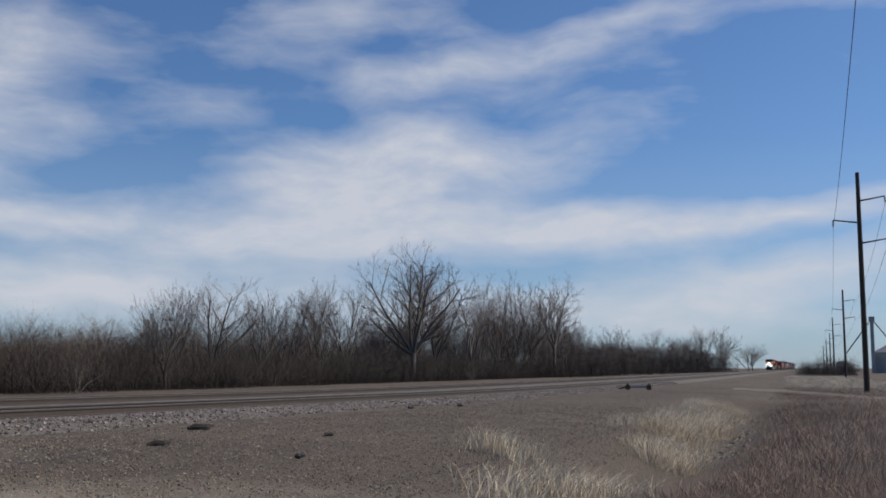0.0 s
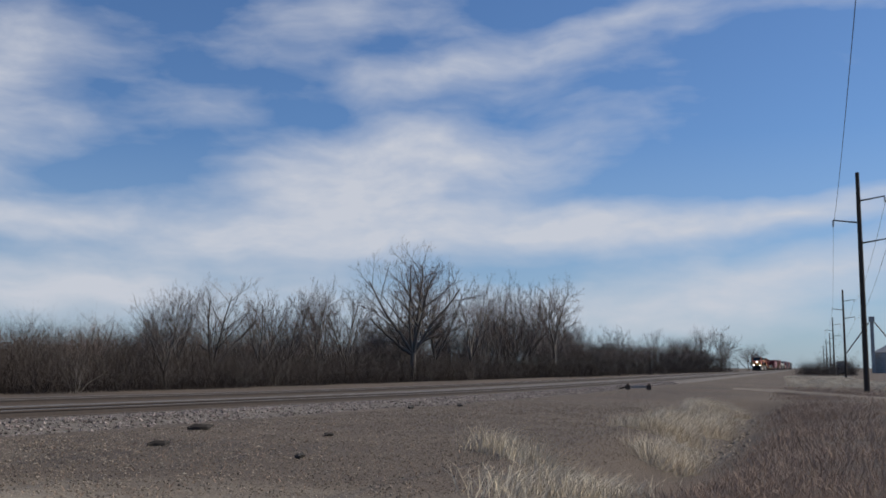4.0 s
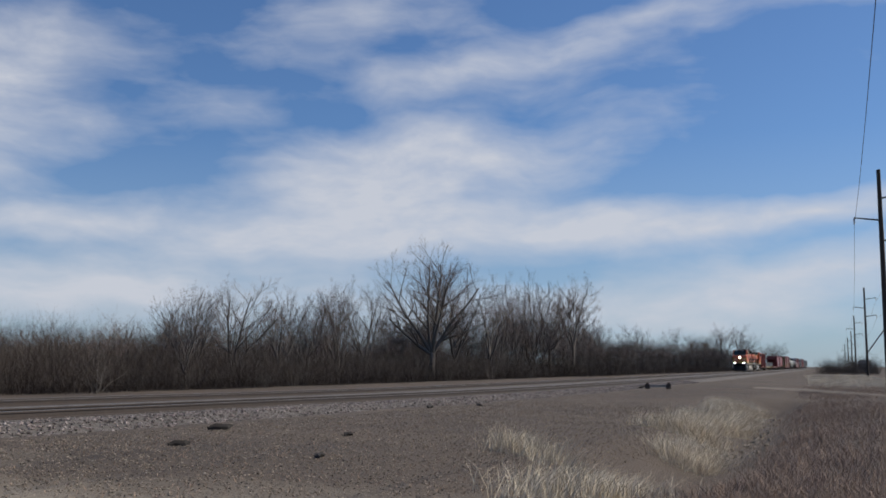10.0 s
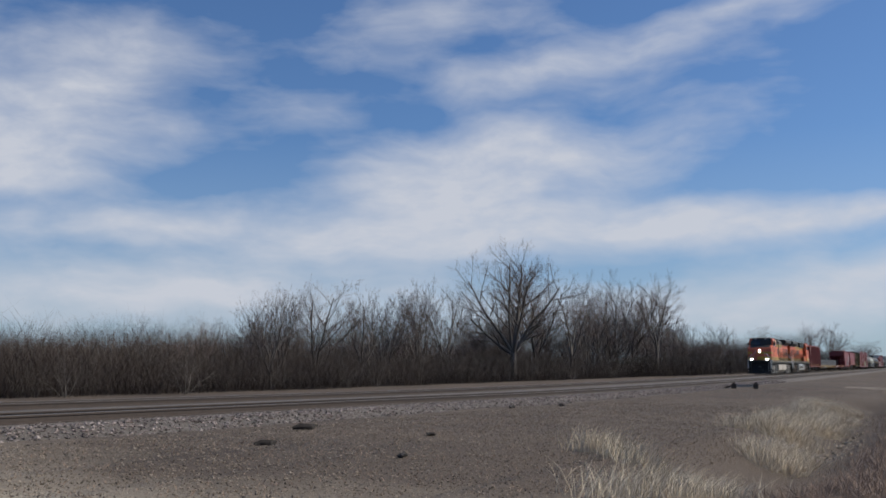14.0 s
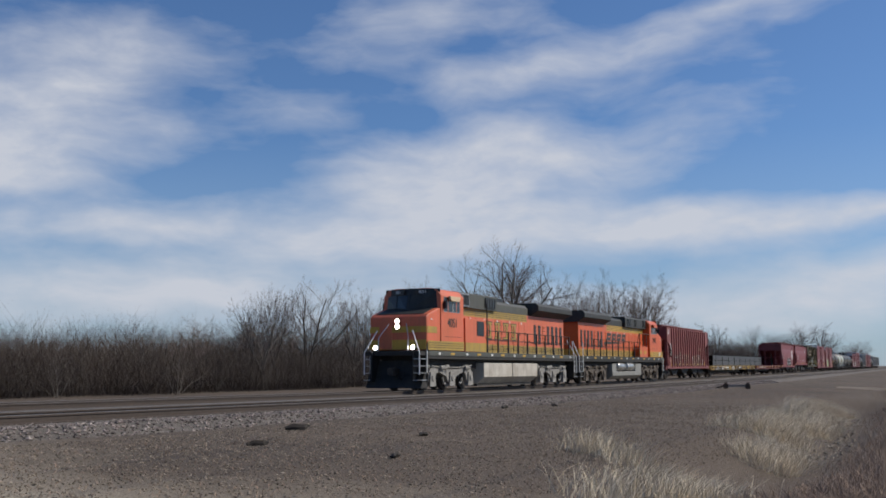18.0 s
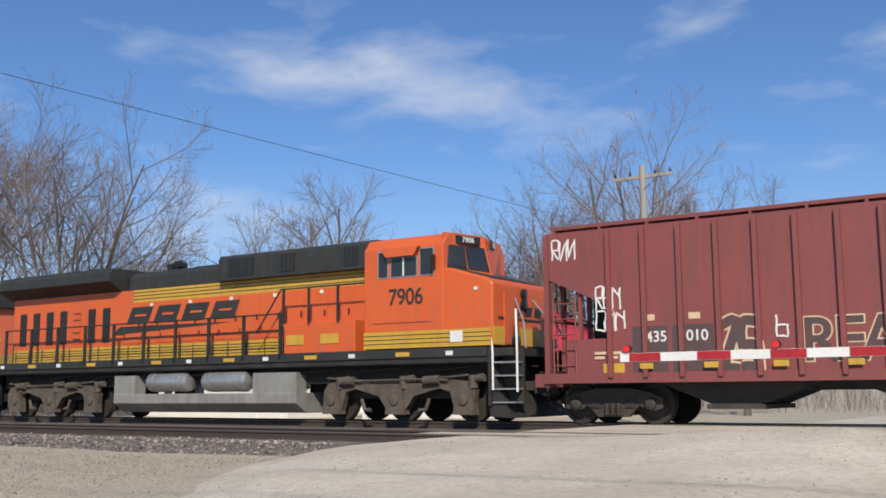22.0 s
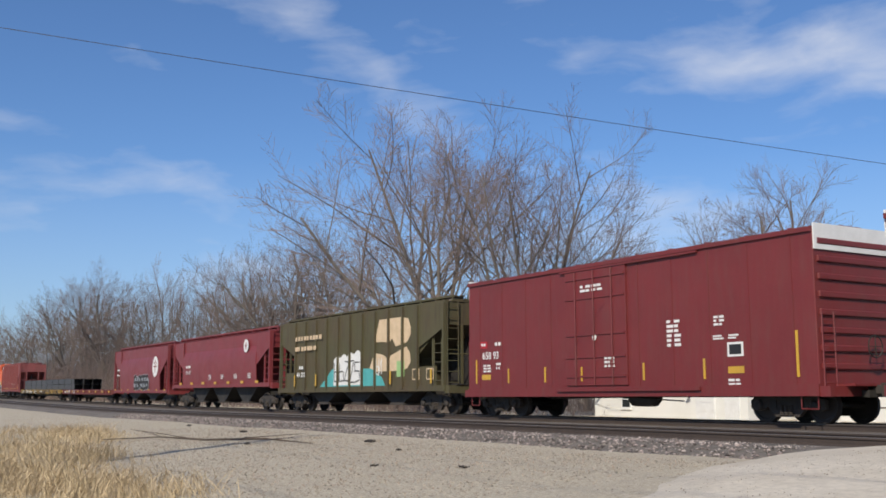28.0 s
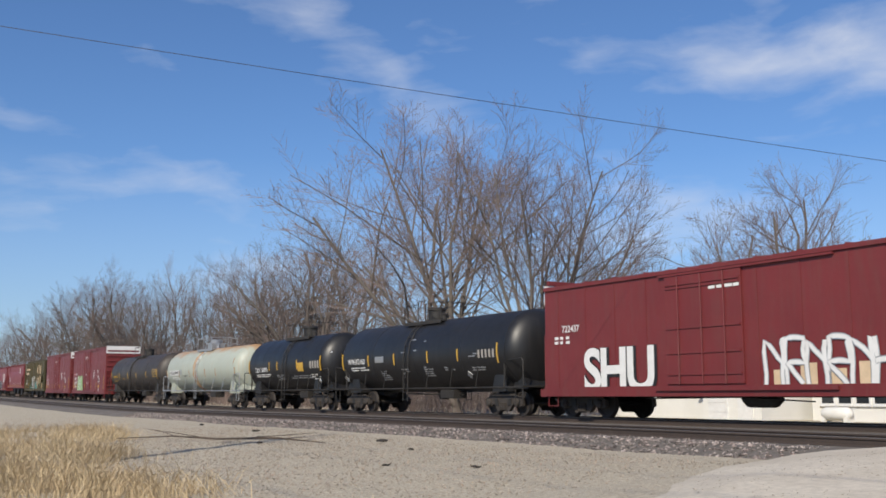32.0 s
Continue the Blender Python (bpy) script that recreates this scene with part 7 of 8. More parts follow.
def on_barrel(e, name, x, z, w, h, R, cz, material, label=""):
    """A thin plate bent to the barrel on its -y side, its middle at height z."""
    a0, a1 = math.asin(max(-1, min(1, (z - h / 2 - cz) / R))), math.asin(max(-1, min(1, (z + h / 2 - cz) / R)))
    s = Shape()
    for k in range(5):
        a = a0 + (a1 - a0) * k / 4
        for r in (R - 0.01, R + 0.012):
            for dx in (-w / 2, w / 2):
                s.v.append((x + dx, -r * math.cos(a), cz + r * math.sin(a)))
    for k in range(4):
        i = 4 * k
        s.f += [(i + 2, i + 3, i + 7, i + 6), (i, i + 4, i + 5, i + 1), (i, i + 2, i + 6, i + 4), (i + 1, i + 5, i + 7, i + 3)]
    s.f += [(0, 1, 3, 2), (16, 18, 19, 17)]
    return part(name, s, material, e, label)


def stencils(e, x, z, w, rows, R, cz, material, seed, gap=0.1):
    """Rows of small writing that cannot be read, as broken bars."""
    rnd = random.Random(seed)
    for k in range(rows):
        u = 0.0
        while u < w:
            n = rnd.uniform(0.12, 0.4)
            if rnd.random() < 0.85:
                on_barrel(e, "stencil", x + u + n / 2, z - gap * k, n - 0.05, 0.045, R, cz, material)
            u += n


def barrel_strips(e, xs, z, R, cz, material="yellow"):
    for k, x in enumerate(xs):
        tall = 0.72 if k in (0, len(xs) - 1) else 0.46
        on_barrel(e, "reflector", x, z, 0.085, tall, R, cz, material, "upright yellow reflector strip")


def diamond(e, x, z, R, cz, material="white"):
    a = math.asin((z - cz) / R)
    part("hazard_diamond", Shape().slab([(0, -0.17), (0.17, 0), (0, 0.17), (-0.17, 0)], -0.03, 0.0), material, e, "white diamond placard", pose(x, -R * math.cos(a) - 0.01, z, -math.degrees(a)))


def make_flat(L, material, label, posts):
    """A long flat car: plank deck, side sills with stake pockets, fish-belly centre sill."""
    e = thing("flat_car", label, "flat car")
    hx, W = L / 2 - 0.7, 1.42
    part("deck", Shape().box(-hx, hx, -W, W, 1.02, 1.1), "wood", e, "worn plank deck")
    for side in (-1, 1):
        part("side_sill", Shape().box(-hx, hx, side * W - 0.04, side * W + 0.04, 0.72, 1.14).box(-hx, hx, side * W - 0.09, side * W + 0.09, 1.06, 1.12), material, e, "side sill", bevel=0.01)
        for i in range(posts):
            x = -hx + 0.5 + (2 * hx - 1.0) * i / (posts - 1)
            p = part("stake_pocket", Shape().slab([(x - 0.09, 0.84), (x + 0.09, 0.84), (x + 0.13, 1.04), (x - 0.13, 1.04)], side * (W + 0.07) - 0.06, side * (W + 0.07) + 0.06), material, e)
    part("centre_sill", Shape().slab([(-hx, 0.75), (-hx + 4, 0.72), (-hx + 5.5, 0.45), (hx - 5.5, 0.45), (hx - 4, 0.72), (hx, 0.75), (hx, 1.0), (-hx, 1.0)], -0.45, 0.45), "frame", e, "fish-belly centre sill")
    part("cross_beam", Shape().box(-4, -3.8, -1.3, 1.3, 0.7, 1.0).box(0, 0.2, -1.3, 1.3, 0.7, 1.0).box(4, 4.2, -1.3, 1.3, 0.7, 1.0), "frame", e)
    for sx in (-1, 1):
        part("end_beam", Shape().box(min(sx * hx, sx * (hx + 0.2)), max(sx * hx, sx * (hx + 0.2)), -W, W, 0.8, 1.14), material, e)
    freight_truck(e, -L / 2 + 2.6)
    freight_truck(e, L / 2 - 2.6)
    couplers(e, L / 2)
    return e, hx, W

# ---- the train, car by car: the stretch of the train that each one takes, in metres ----
SPEED, START = 23.80, 508.68
train = []


def couple(e, a, b, turned=False):
    train.append((e, (a + b) / 2, b - a, turned))


couple(make_loco("4051", False, "dusty orange and yellow locomotive with lit headlights leading the train"), -39.95, -18.5, True)
couple(make_loco("7906", True, "bright orange locomotive with black roof, coupled nose to the cars"), -18.5, 3.2)

# ribbed hopper with tags
e, hx, W = make_hopper(17.6, 4.36, "brown2", "faded red ribbed hopper car with white tags", 17, cut=1.55)
couple(e, 3.2, 20.8)
bare = set(e.children)
y = -W - 0.02
words("number", "435", 0.32, "white", e, pose(-5.75, -W - 0.03, 1.86), "white car number")
words("number", "010", 0.32, "white", e, pose(-4.85, -W - 0.03, 1.86), "white car number")
bars(e, "mark", -5.8, 2.28, 0.45, 0.22, 1, "cream", y, 3, 1)
bars(e, "mark", -4.8, 2.28, 0.45, 0.22, 1, "cream", y, 4, 1)


def lettered_tag(text, x, z, size, squeeze=1.0):
    """Sprayed block letters: dark fill with a thin pale outline."""
    words("tag_letters", text, size, "tag_grey", e, pose(x, -W - 0.034, z), "dark sprayed block letters", squeeze)
    rim = words("tag_outline", text, size, "cream", e, pose(x, -W - 0.026, z), "thin pale outline of the letters", squeeze)
    rim.data.offset = 0.03 + 0.012 * size


patch(e, "grey_panel", rect(-6.3, -5.5, 1.12, 2.1), "tag_grey", y, "dark grey repaint patch")
patch(e, "grey_panel", rect(-5.4, -4.5, 1.12, 2.1), "tag_grey", y, "dark grey repaint patch")
lettered_tag("REAK", -1.45, 1.66, 1.2, 0.82)
scrawl(e, -3.95, 1.62, 0.75, 1.0, "tag_grey", y - 0.01, 47, 2, 0.2, edge="cream")
for k, (x, z, w, h) in enumerate(((-6.85, 2.75, 0.6, 0.5), (-6.8, 2.25, 0.7, 0.42), (-3.1, 2.0, 0.25, 0.5), (1.2, 1.75, 0.5, 0.45), (3.7, 1.95, 0.7, 0.3), (-7.9, 3.9, 0.6, 0.45))):
    scrawl(e, x, z, w, h, "white", y - 0.006 - 0.002 * k, 40 + k, 3 if w > 0.4 else 1, 0.04)
for k in range(4):
    scrawl(e, 2.15 + 0.62 * k, 1.5, 0.5, 0.85, "tag_grey", y - 0.012, 60 + k, 1, 0.24, edge="cream")
bars(e, "stencil", 1.2, 1.3, 0.55, 0.3, 3, "white", y, 5, 2)
bars(e, "stencil", -6.85, 1.5, 0.7, 0.2, 2, "cream", y, 6, 2)
patch(e, "plate", rect(-7.0, -6.5, 1.12, 1.32), "yellow", y, "yellow plate")
patch(e, "plate", rect(6.0, 6.5, 1.2, 1.5), "yellow", y, "yellow plate")
patch(e, "inspection_box", rect(4.7, 5.25, 1.22, 1.68), "white", y, "white-framed inspection box")
patch(e, "inspection_face", rect(4.8, 5.15, 1.32, 1.58), "black", y - 0.006)
for k in range(4):
    patch(e, "emblem_block", [(2.1 + 0.75 * k, 2.55), (2.5 + 0.75 * k, 2.55), (2.6 + 0.75 * k, 2.72), (2.2 + 0.75 * k, 2.72)], "cream", y, "pale slanted emblem block")
    patch(e, "emblem_line", [(2.06 + 0.75 * k, 2.47), (2.46 + 0.75 * k, 2.47), (2.47 + 0.75 * k, 2.5), (2.07 + 0.75 * k, 2.5)], "cream", y)
for ob in e.children:
    if ob not in bare:
        ob.location.x += 0.3
reflectors(e, hx - 1.9, -W - 0.12, 1.25, 9)

# steel sections lie across two flats
yellow_flat, fx, fw = make_flat(28.1, "flat_yellow", "worn yellow flat car with black underframe", 15)
couple(yellow_flat, 20.8, 48.9)
for i in range(5):
    bars(yellow_flat, "mark_panel", -10 + 4.2 * i, 0.95, 1.5, 0.2, 1, "white" if i % 2 else "black", -fw - 0.14, 9 + i, 3)
worn = random.Random(12)
for i in range(26):
    x0, w = worn.uniform(-12.6, 12.0), worn.uniform(0.15, 1.3)
    z0 = worn.choice((0.74, 0.78, 0.86, 0.93))
    patch(yellow_flat, "worn_patch", rect(x0, x0 + w, z0, z0 + worn.uniform(0.08, 0.2)), "wood", -fw - 0.045, "bare brown worn patch")
patch(yellow_flat, "worn_patch", rect(-11.6, -6.4, 0.74, 1.02), "wood", -fw - 0.043, "bare brown worn patch")
patch(yellow_flat, "worn_patch", rect(-5.9, -3.4, 0.74, 1.0), "wood", -fw - 0.043, "bare brown worn patch")
patch(yellow_flat, "worn_patch", rect(2.0, 4.6, 0.74, 0.98), "wood", -fw - 0.043, "bare brown worn patch")
words("number", "118", 0.3, "white", yellow_flat, pose(-7.4, -fw - 0.15, 0.9), "white car number")
part("disc", Shape().lathe([(0.17, -fw - 0.15), (0.17, -fw - 0.14)], "y", 20, (-5.75, 0, 0.9)), "yellow", yellow_flat, "round yellow sticker")
for k in range(4):
    scrawl(yellow_flat, -10.4 + 2.9 * k, 0.88, 1.5, 0.26, "white", -fw - 0.145, 120 + k, 5, 0.035)
red_flat, rx, rw = make_flat(23.3, "flat_red", "red flat car with a nearly empty deck", 21)
couple(red_flat, 48.9, 72.2)
words("number", "592508", 0.34, "white", red_flat, pose(-rx + 4.2, -rw - 0.14, 0.93), "white car number")
bars(red_flat, "mark", -rx + 2.4, 0.93, 1.0, 0.26, 1, "white", -rw - 0.14, 4, 3)
bars(red_flat, "stencil", -rx + 6.6, 0.95, 0.8, 0.22, 2, "white", -rw - 0.14, 5, 3)
reflectors(red_flat, rx, -rw - 0.13, 0.98, 9, "yellow", 0.5, 0.16)
load = thing("steel_load", "long stack of strapped dark grey steel sections on the flat cars", "steel load")
LOAD0, LOAD1 = 23.4, 54.8
half = (LOAD1 - LOAD0) / 2
for r in range(2):
    for c in range(3):
        yc, z0 = -0.86 + 0.86 * c, 1.16 + 0.52 * r
        a, b, t = yc - 0.42, yc + 0.42, 0.014
        hollow = [(a, z0), (yc - 0.01, z0), (yc - 0.01, z0 + t), (a + t, z0 + t), (a + t, z0 + 0.49 - t), (b - t, z0 + 0.49 - t), (b - t, z0 + t), (yc + 0.01, z0 + t), (yc + 0.01, z0), (b, z0), (b, z0 + 0.49), (a, z0 + 0.49)]
        s = Shape().prism(hollow, -half + 0.15 * ((r + c) % 3), half - 0.12 * ((r * 2 + c) % 3))
        part("steel_section", s, "steel_load", load, "hollow dark steel section")
for i in range(9):
    x = -half + 1.6 + (2 * half - 3.2) * i / 8
    part("strap", Shape().box(x - 0.04, x + 0.04, -1.31, 1.31, 1.14, 2.2), "black", load, "black strap")
    part("batten", Shape().box(x - 0.07 + 0.4, x + 0.07 + 0.4, -1.33, 1.33, 1.1, 1.16).box(x + 0.33, x + 0.47, -1.31, 1.31, 1.65, 1.68), "wood", load)
couple(load, LOAD0, LOAD1)

# two clean red hoppers
e, hx, W = make_hopper(16.8, 4.28, "brown3", "red hopper car with smooth curved sides and a white disc", 8, True, 2)
couple(e, 72.0, 88.8)
disc = part("disc", Shape().lathe([(0.72, -W - 0.075), (0.72, -W - 0.065)], "y", 32, (4.6, 0, 2.75)), "white", e, "large white disc emblem")
for a, b, c, d in ((4.2, 5.0, 2.7, 2.8), (4.55, 4.65, 2.3, 3.2), (4.25, 4.4, 2.95, 3.05), (4.8, 4.95, 2.95, 3.05)):
    part("disc_mark", Shape().box(a, b, -W - 0.085, -W - 0.076, c, d), "brown3", disc)
patch(e, "tag_fill", [(-1.2, 1.15), (2.9, 1.15), (3.0, 1.8), (2.4, 2.25), (1.6, 2.05), (0.8, 2.3), (-0.2, 2.1), (-1.0, 2.25), (-1.4, 1.7)], "galv", -W - 0.05, "pale blue-grey sprayed fill")
scrawl(e, 0.8, 1.65, 4.0, 0.9, "frame", -W - 0.066, 71, 6, 0.2, edge="galv")
bars(e, "mark", -hx + 1.4, 2.65, 0.9, 0.22, 1, "white", -W - 0.06, 6, 3)
bars(e, "number_mark", -hx + 1.4, 2.25, 0.9, 0.2, 1, "white", -W - 0.06, 7, 3)
reflectors(e, hx, -W - 0.06, 1.12, 8)
e, hx, W = make_hopper(18.4, 4.3, "brown3", "long red hopper car with yellow reflectors", 10, True, 3, 1.35)
couple(e, 88.8, 107.2)
disc = part("disc", Shape().lathe([(0.36, -W - 0.075), (0.36, -W - 0.065)], "y", 28, (5.0, 0, 3.5)), "white", e, "small white disc emblem")
part("disc_mark", Shape().box(4.85, 5.15, -W - 0.085, -W - 0.076, 3.46, 3.54), "brown3", disc)
part("disc_mark", Shape().box(4.96, 5.04, -W - 0.085, -W - 0.076, 3.3, 3.7), "brown3", disc)
words("number", "431 607", 0.3, "white", e, pose(-hx + 3.2, -W - 0.075, 2.2), "white car number")
bars(e, "mark", -hx + 3.2, 2.55, 1.0, 0.26, 1, "white", -W - 0.07, 12, 3)
for k in range(4):
    bars(e, "stencil", -1.0 + 2.2 * k, 1.85, 0.5, 0.3, 3, "white", -W - 0.06, 30 + k, 2)
reflectors(e, hx - 1.2, -W - 0.075, 1.5, 7, "yellow", 0.45, 0.14)

# dirty green hopper with the big emblem and a white tag
e, hx, W = make_hopper(17.5, 4.45, "bn_green", "dirty dark green hopper car with large cream emblem and graffiti", 11)
couple(e, 107.2, 124.7)
yy = -W - 0.118
bars(e, "name_line", -hx + 3.6, 3.52, 3.1, 0.34, 1, "cream", yy, 51, 9)
bars(e, "name_line", -hx + 3.3, 3.02, 2.5, 0.34, 1, "cream", yy, 52, 7)
words("number", "461 292", 0.3, "white", e, pose(-hx + 2.75, yy - 0.004, 1.75), "white car number")
bars(e, "mark", -hx + 2.8, 2.1, 0.5, 0.24, 1, "white", yy, 53, 2)
emb = [(2.35, 3.0), (2.75, 3.95), (4.75, 3.95), (5.25, 3.85), (5.45, 3.5), (5.45, 3.2), (5.15, 2.9), (4.2, 2.75), (3.9, 3.1), (3.6, 2.95), (2.9, 3.0)]
patch(e, "emblem_upper", emb, "cream", -W - 0.022, "cream upper half of the emblem")
patch(e, "emblem_lower", [(1.75, 1.75), (2.3, 2.55), (3.1, 2.45), (3.5, 2.25), (3.8, 2.4), (5.1, 2.72), (5.4, 2.45), (5.45, 2.1), (5.2, 1.85), (4.8, 1.75)], "cream", -W - 0.022, "cream lower half of the emblem")
M["aqua"] = mat("aqua_spray_paint", (0.1, 0.45, 0.45), 0.5, scale=3.0)
M["leaf_green"] = mat("green_spray_paint", (0.3, 0.5, 0.2), 0.5, other=(0.4, 0.58, 0.3), scale=3.0)
patch(e, "tag_shadow", [(-3.2, 1.15), (3.3, 1.15), (3.0, 1.5), (2.0, 1.9), (-1.9, 1.95), (-2.6, 1.5)], "aqua", -W - 0.024, "aqua sprayed background")
bubble = [(-1.7, 1.2)] + [(-1.7 + 2.75 * i / 22, 2.35 + 0.16 * abs(math.sin(i * math.pi / 5.5)) + 0.25 * (i / 22)) for i in range(23)] + [(1.2, 1.8), (1.05, 1.2)]
patch(e, "tag_fill", bubble, "white", -W - 0.03, "white bubble-letter tag")
scrawl(e, -0.35, 1.8, 2.6, 0.9, "black", -W - 0.036, 77, 5, 0.06)
scrawl(e, 2.6, 1.95, 0.8, 0.7, "white", -W - 0.03, 78, 3, 0.05)
patch(e, "green_label", rect(4.3, 4.95, 1.5, 2.15), "leaf_green", -W - 0.03)
for x in (5.6, 6.7):
    patch(e, "frame_mark", rect(x, x + 0.55, 1.35, 1.8), "cream", -W - 0.024)
    patch(e, "frame_mark_face", rect(x + 0.05, x + 0.5, 1.4, 1.75), "bn_green", -W - 0.03)
for x in (-hx + 2.0, -hx + 4.5, 3.9, 7.2):
    part("reflector", Shape().box(x - 0.06, x + 0.06, yy - 0.006, yy + 0.004, 1.2, 1.75), "yellow", e, "yellow reflector strip")

# twin boxcars
e, hx, W = make_boxcar(17.5, "oxide-red high boxcar with a white end panel")
boxcar_marks(e, hx, "658 93", 60)
couple(e, 124.7, 142.2)
plain_box = e
e, hx, W = make_boxcar(17.7, "oxide-red high boxcar with a pale green tag")
boxcar_marks(e, hx, "659 36", 61)
blob = [(-5.3, 0.9), (-2.7, 0.9), (-2.3, 1.15), (-2.6, 1.35), (-2.75, 2.35), (-3.2, 2.45), (-3.4, 2.1), (-3.6, 2.4), (-4.0, 2.35), (-4.2, 2.05), (-4.45, 2.4), (-5.0, 2.4), (-5.15, 2.0), (-5.25, 1.4)]
patch(e, "tag_fill", blob, "leaf_green", -W - 0.02, "pale green tag")
scrawl(e, -4.0, 1.6, 2.2, 1.2, "white", -W - 0.03, 81, 4, 0.06)
scrawl(e, -6.1, 1.35, 0.8, 0.7, "white", -W - 0.02, 82, 3, 0.035)
couple(e, 142.2, 159.9)

# tank cars
e, h = make_tank(18.3, 1.45, "sooty brown tank car with a top platform", "tank_brown", 2.36, True, (-0.8, -0.65), -0.6, -0.75)
couple(e, 159.9, 178.2)
barrel_strips(e, (-7.7, -4.75, -1.7, 1.16, 4.38, 7.6), 2.2, 1.45, 2.36)
words("number", "WCHX 25237", 0.27, "yellow", e, pose(-6.1, -1.452, 2.12, 10), "yellow car number")
stencils(e, -6.7, 1.88, 1.2, 2, 1.45, 2.36, "yellow", 5)
stencils(e, 6.3, 2.55, 1.1, 4, 1.45, 2.36, "yellow", 6, 0.16)
stencils(e, -3.6, 1.95, 0.8, 1, 1.45, 2.36, "yellow", 7)
e, h = make_tank(17.05, 1.43, "pale sage-grey tank car with rust streaks", "tank_cream", 2.36, True, (-0.95, -0.6), -0.7, -0.2)
couple(e, 178.2, 195.25)
for k, x in enumerate((-7.2, -4.27, -1.9, 1.5, 3.6, 7.2)):
    on_barrel(e, "rust_run", x, 2.15, 0.06, 0.5, 1.43, 2.36, "rust", "orange rust run")
for x, z, ln in ((-0.4, 1.9, 0.8), (6.9, 2.75, 0.4)):
    on_barrel(e, "rust_run", x, z, 0.06, ln, 1.43, 2.36, "rust", "orange rust run")
on_barrel(e, "plate", -5.35, 2.22, 2.08, 0.34, 1.43, 2.36, "white", "white number panel")
words("number", "UTLX 647489", 0.31, "black", e, pose(-5.35, -1.449, 2.22, 6), "black car number on white", 1.02)
stencils(e, -6.2, 1.9, 1.7, 2, 1.43, 2.36, "white", 8)
on_barrel(e, "plate", -3.85, 2.25, 0.3, 0.3, 1.43, 2.36, "galv", "small grey plate")
stencils(e, -3.3, 2.0, 0.8, 1, 1.43, 2.36, "black", 12)
e, h = make_tank(12.45, 1.48, "shiny black short tank car with yellow placard", "tank_black", 2.36, True, (), 0.35, 0.4)
couple(e, 195.25, 207.7)
barrel_strips(e, (-4.9, -1.82, -0.68, 2.0, 4.92), 2.3, 1.48, 2.36)
words("number", "TILX 160970", 0.34, "white", e, pose(-2.98, -1.478, 2.1, 9), "white car number")
stencils(e, -3.9, 1.86, 2.0, 2, 1.48, 2.36, "white", 21)
on_barrel(e, "placard", 2.45, 2.17, 0.72, 0.44, 1.48, 2.36, "yellow", "yellow rectangular placard")
stencils(e, -0.9, 1.8, 0.9, 4, 1.48, 2.36, "galv", 22, 0.08)
stencils(e, 1.0, 1.72, 2.4, 2, 1.48, 2.36, "galv", 23)
stencils(e, 3.6, 1.75, 0.8, 3, 1.48, 2.36, "white", 24)
for k in range(4):
    on_barrel(e, "weathered_letter", 3.75 + 0.3 * k, 2.25, 0.16, 0.36, 1.48, 2.36, "pole_grey", "faded grey block lettering")
diamond(e, 4.35, 1.45, 1.48, 2.36)
for k in range(3):
    part("end_stencil", Shape().box(h - 0.26, h - 0.21, -1.05 + 0.05 * k, -0.55, 2.8 - 0.14 * k, 2.87 - 0.14 * k), "white", e)
e, h = make_tank(16.15, 1.5, "long shiny black tank car with white lettering", "tank_black", 2.36, True, (), -0.6, -0.55)
couple(e, 207.7, 223.85)
barrel_strips(e, (-6.75, -4.12, -1.71, 1.12, 3.43, 6.16), 2.25, 1.5, 2.36)
words("number", "WPHX2163", 0.34, "white", e, pose(-5.3, -1.499, 2.22, 6), "white car number")
stencils(e, -5.9, 1.95, 1.6, 2, 1.5, 2.36, "white", 31)
on_barrel(e, "plate", -3.05, 2.27, 0.8, 0.26, 1.5, 2.36, "galv", "small grey plate")
for k, (x, z, w, n) in enumerate(((-3.1, 1.75, 0.6, 5), (-1.2, 1.8, 0.5, 3), (0.7, 1.85, 0.6, 5), (2.3, 1.8, 0.8, 2), (4.2, 2.35, 0.5, 3), (4.3, 1.75, 0.7, 2))):
    stencils(e, x, z, w, n, 1.5, 2.36, "galv", 32 + k, 0.085)
for k in range(5):
    on_barrel(e, "weathered_letter", 4.95 + 0.24 * k, 2.25, 0.11, 0.3, 1.5, 2.36, "pole_grey", "faded grey block lettering")
diamond(e, 4.0, 1.5, 1.5, 2.36, "galv")
diamond(e, -6.7, 1.5, 1.5, 2.36)
for x, z, w in ((-0.9, 2.5, 0.3), (0.1, 2.55, 0.2), (-0.2, 3.0, 0.4), (0.8, 2.9, 0.15)):
    on_barrel(e, "scuff", x, z, w, 0.05, 1.5, 2.36, "galv", "pale scuff beside the ladder")

# tagged boxcar and the cars behind it
e, hx, W = make_boxcar(17.7, "faded oxide-red boxcar with large white tags", 4.42)
couple(e, 223.85, 241.55)
face = words("tag_letters", "SHU", 1.85, "white", e, pose(-4.1, -W - 0.034, 1.42), "white block-letter tag", 0.9)
face.data.offset = 0.05
rim = words("tag_outline", "SHU", 1.85, "black", e, pose(-4.04, -W - 0.024, 1.38), "black edge of the letters", 0.9)
rim.data.offset = 0.1
scrawl(e, 3.9, 1.5, 4.6, 1.2, "white", -W - 0.03, 92, 7, 0.11, edge="galv")
for k in range(5):
    patch(e, "tag_fill", rect(1.9 + 0.85 * k, 2.4 + 0.85 * k, 0.85, 1.35 + 0.15 * (k % 2)), "cream", -W - 0.016, "cream sprayed fill")
bars(e, "stencil", -hx + 1.0, 2.5, 0.9, 0.3, 2, "white", -W - 0.012, 94, 3)
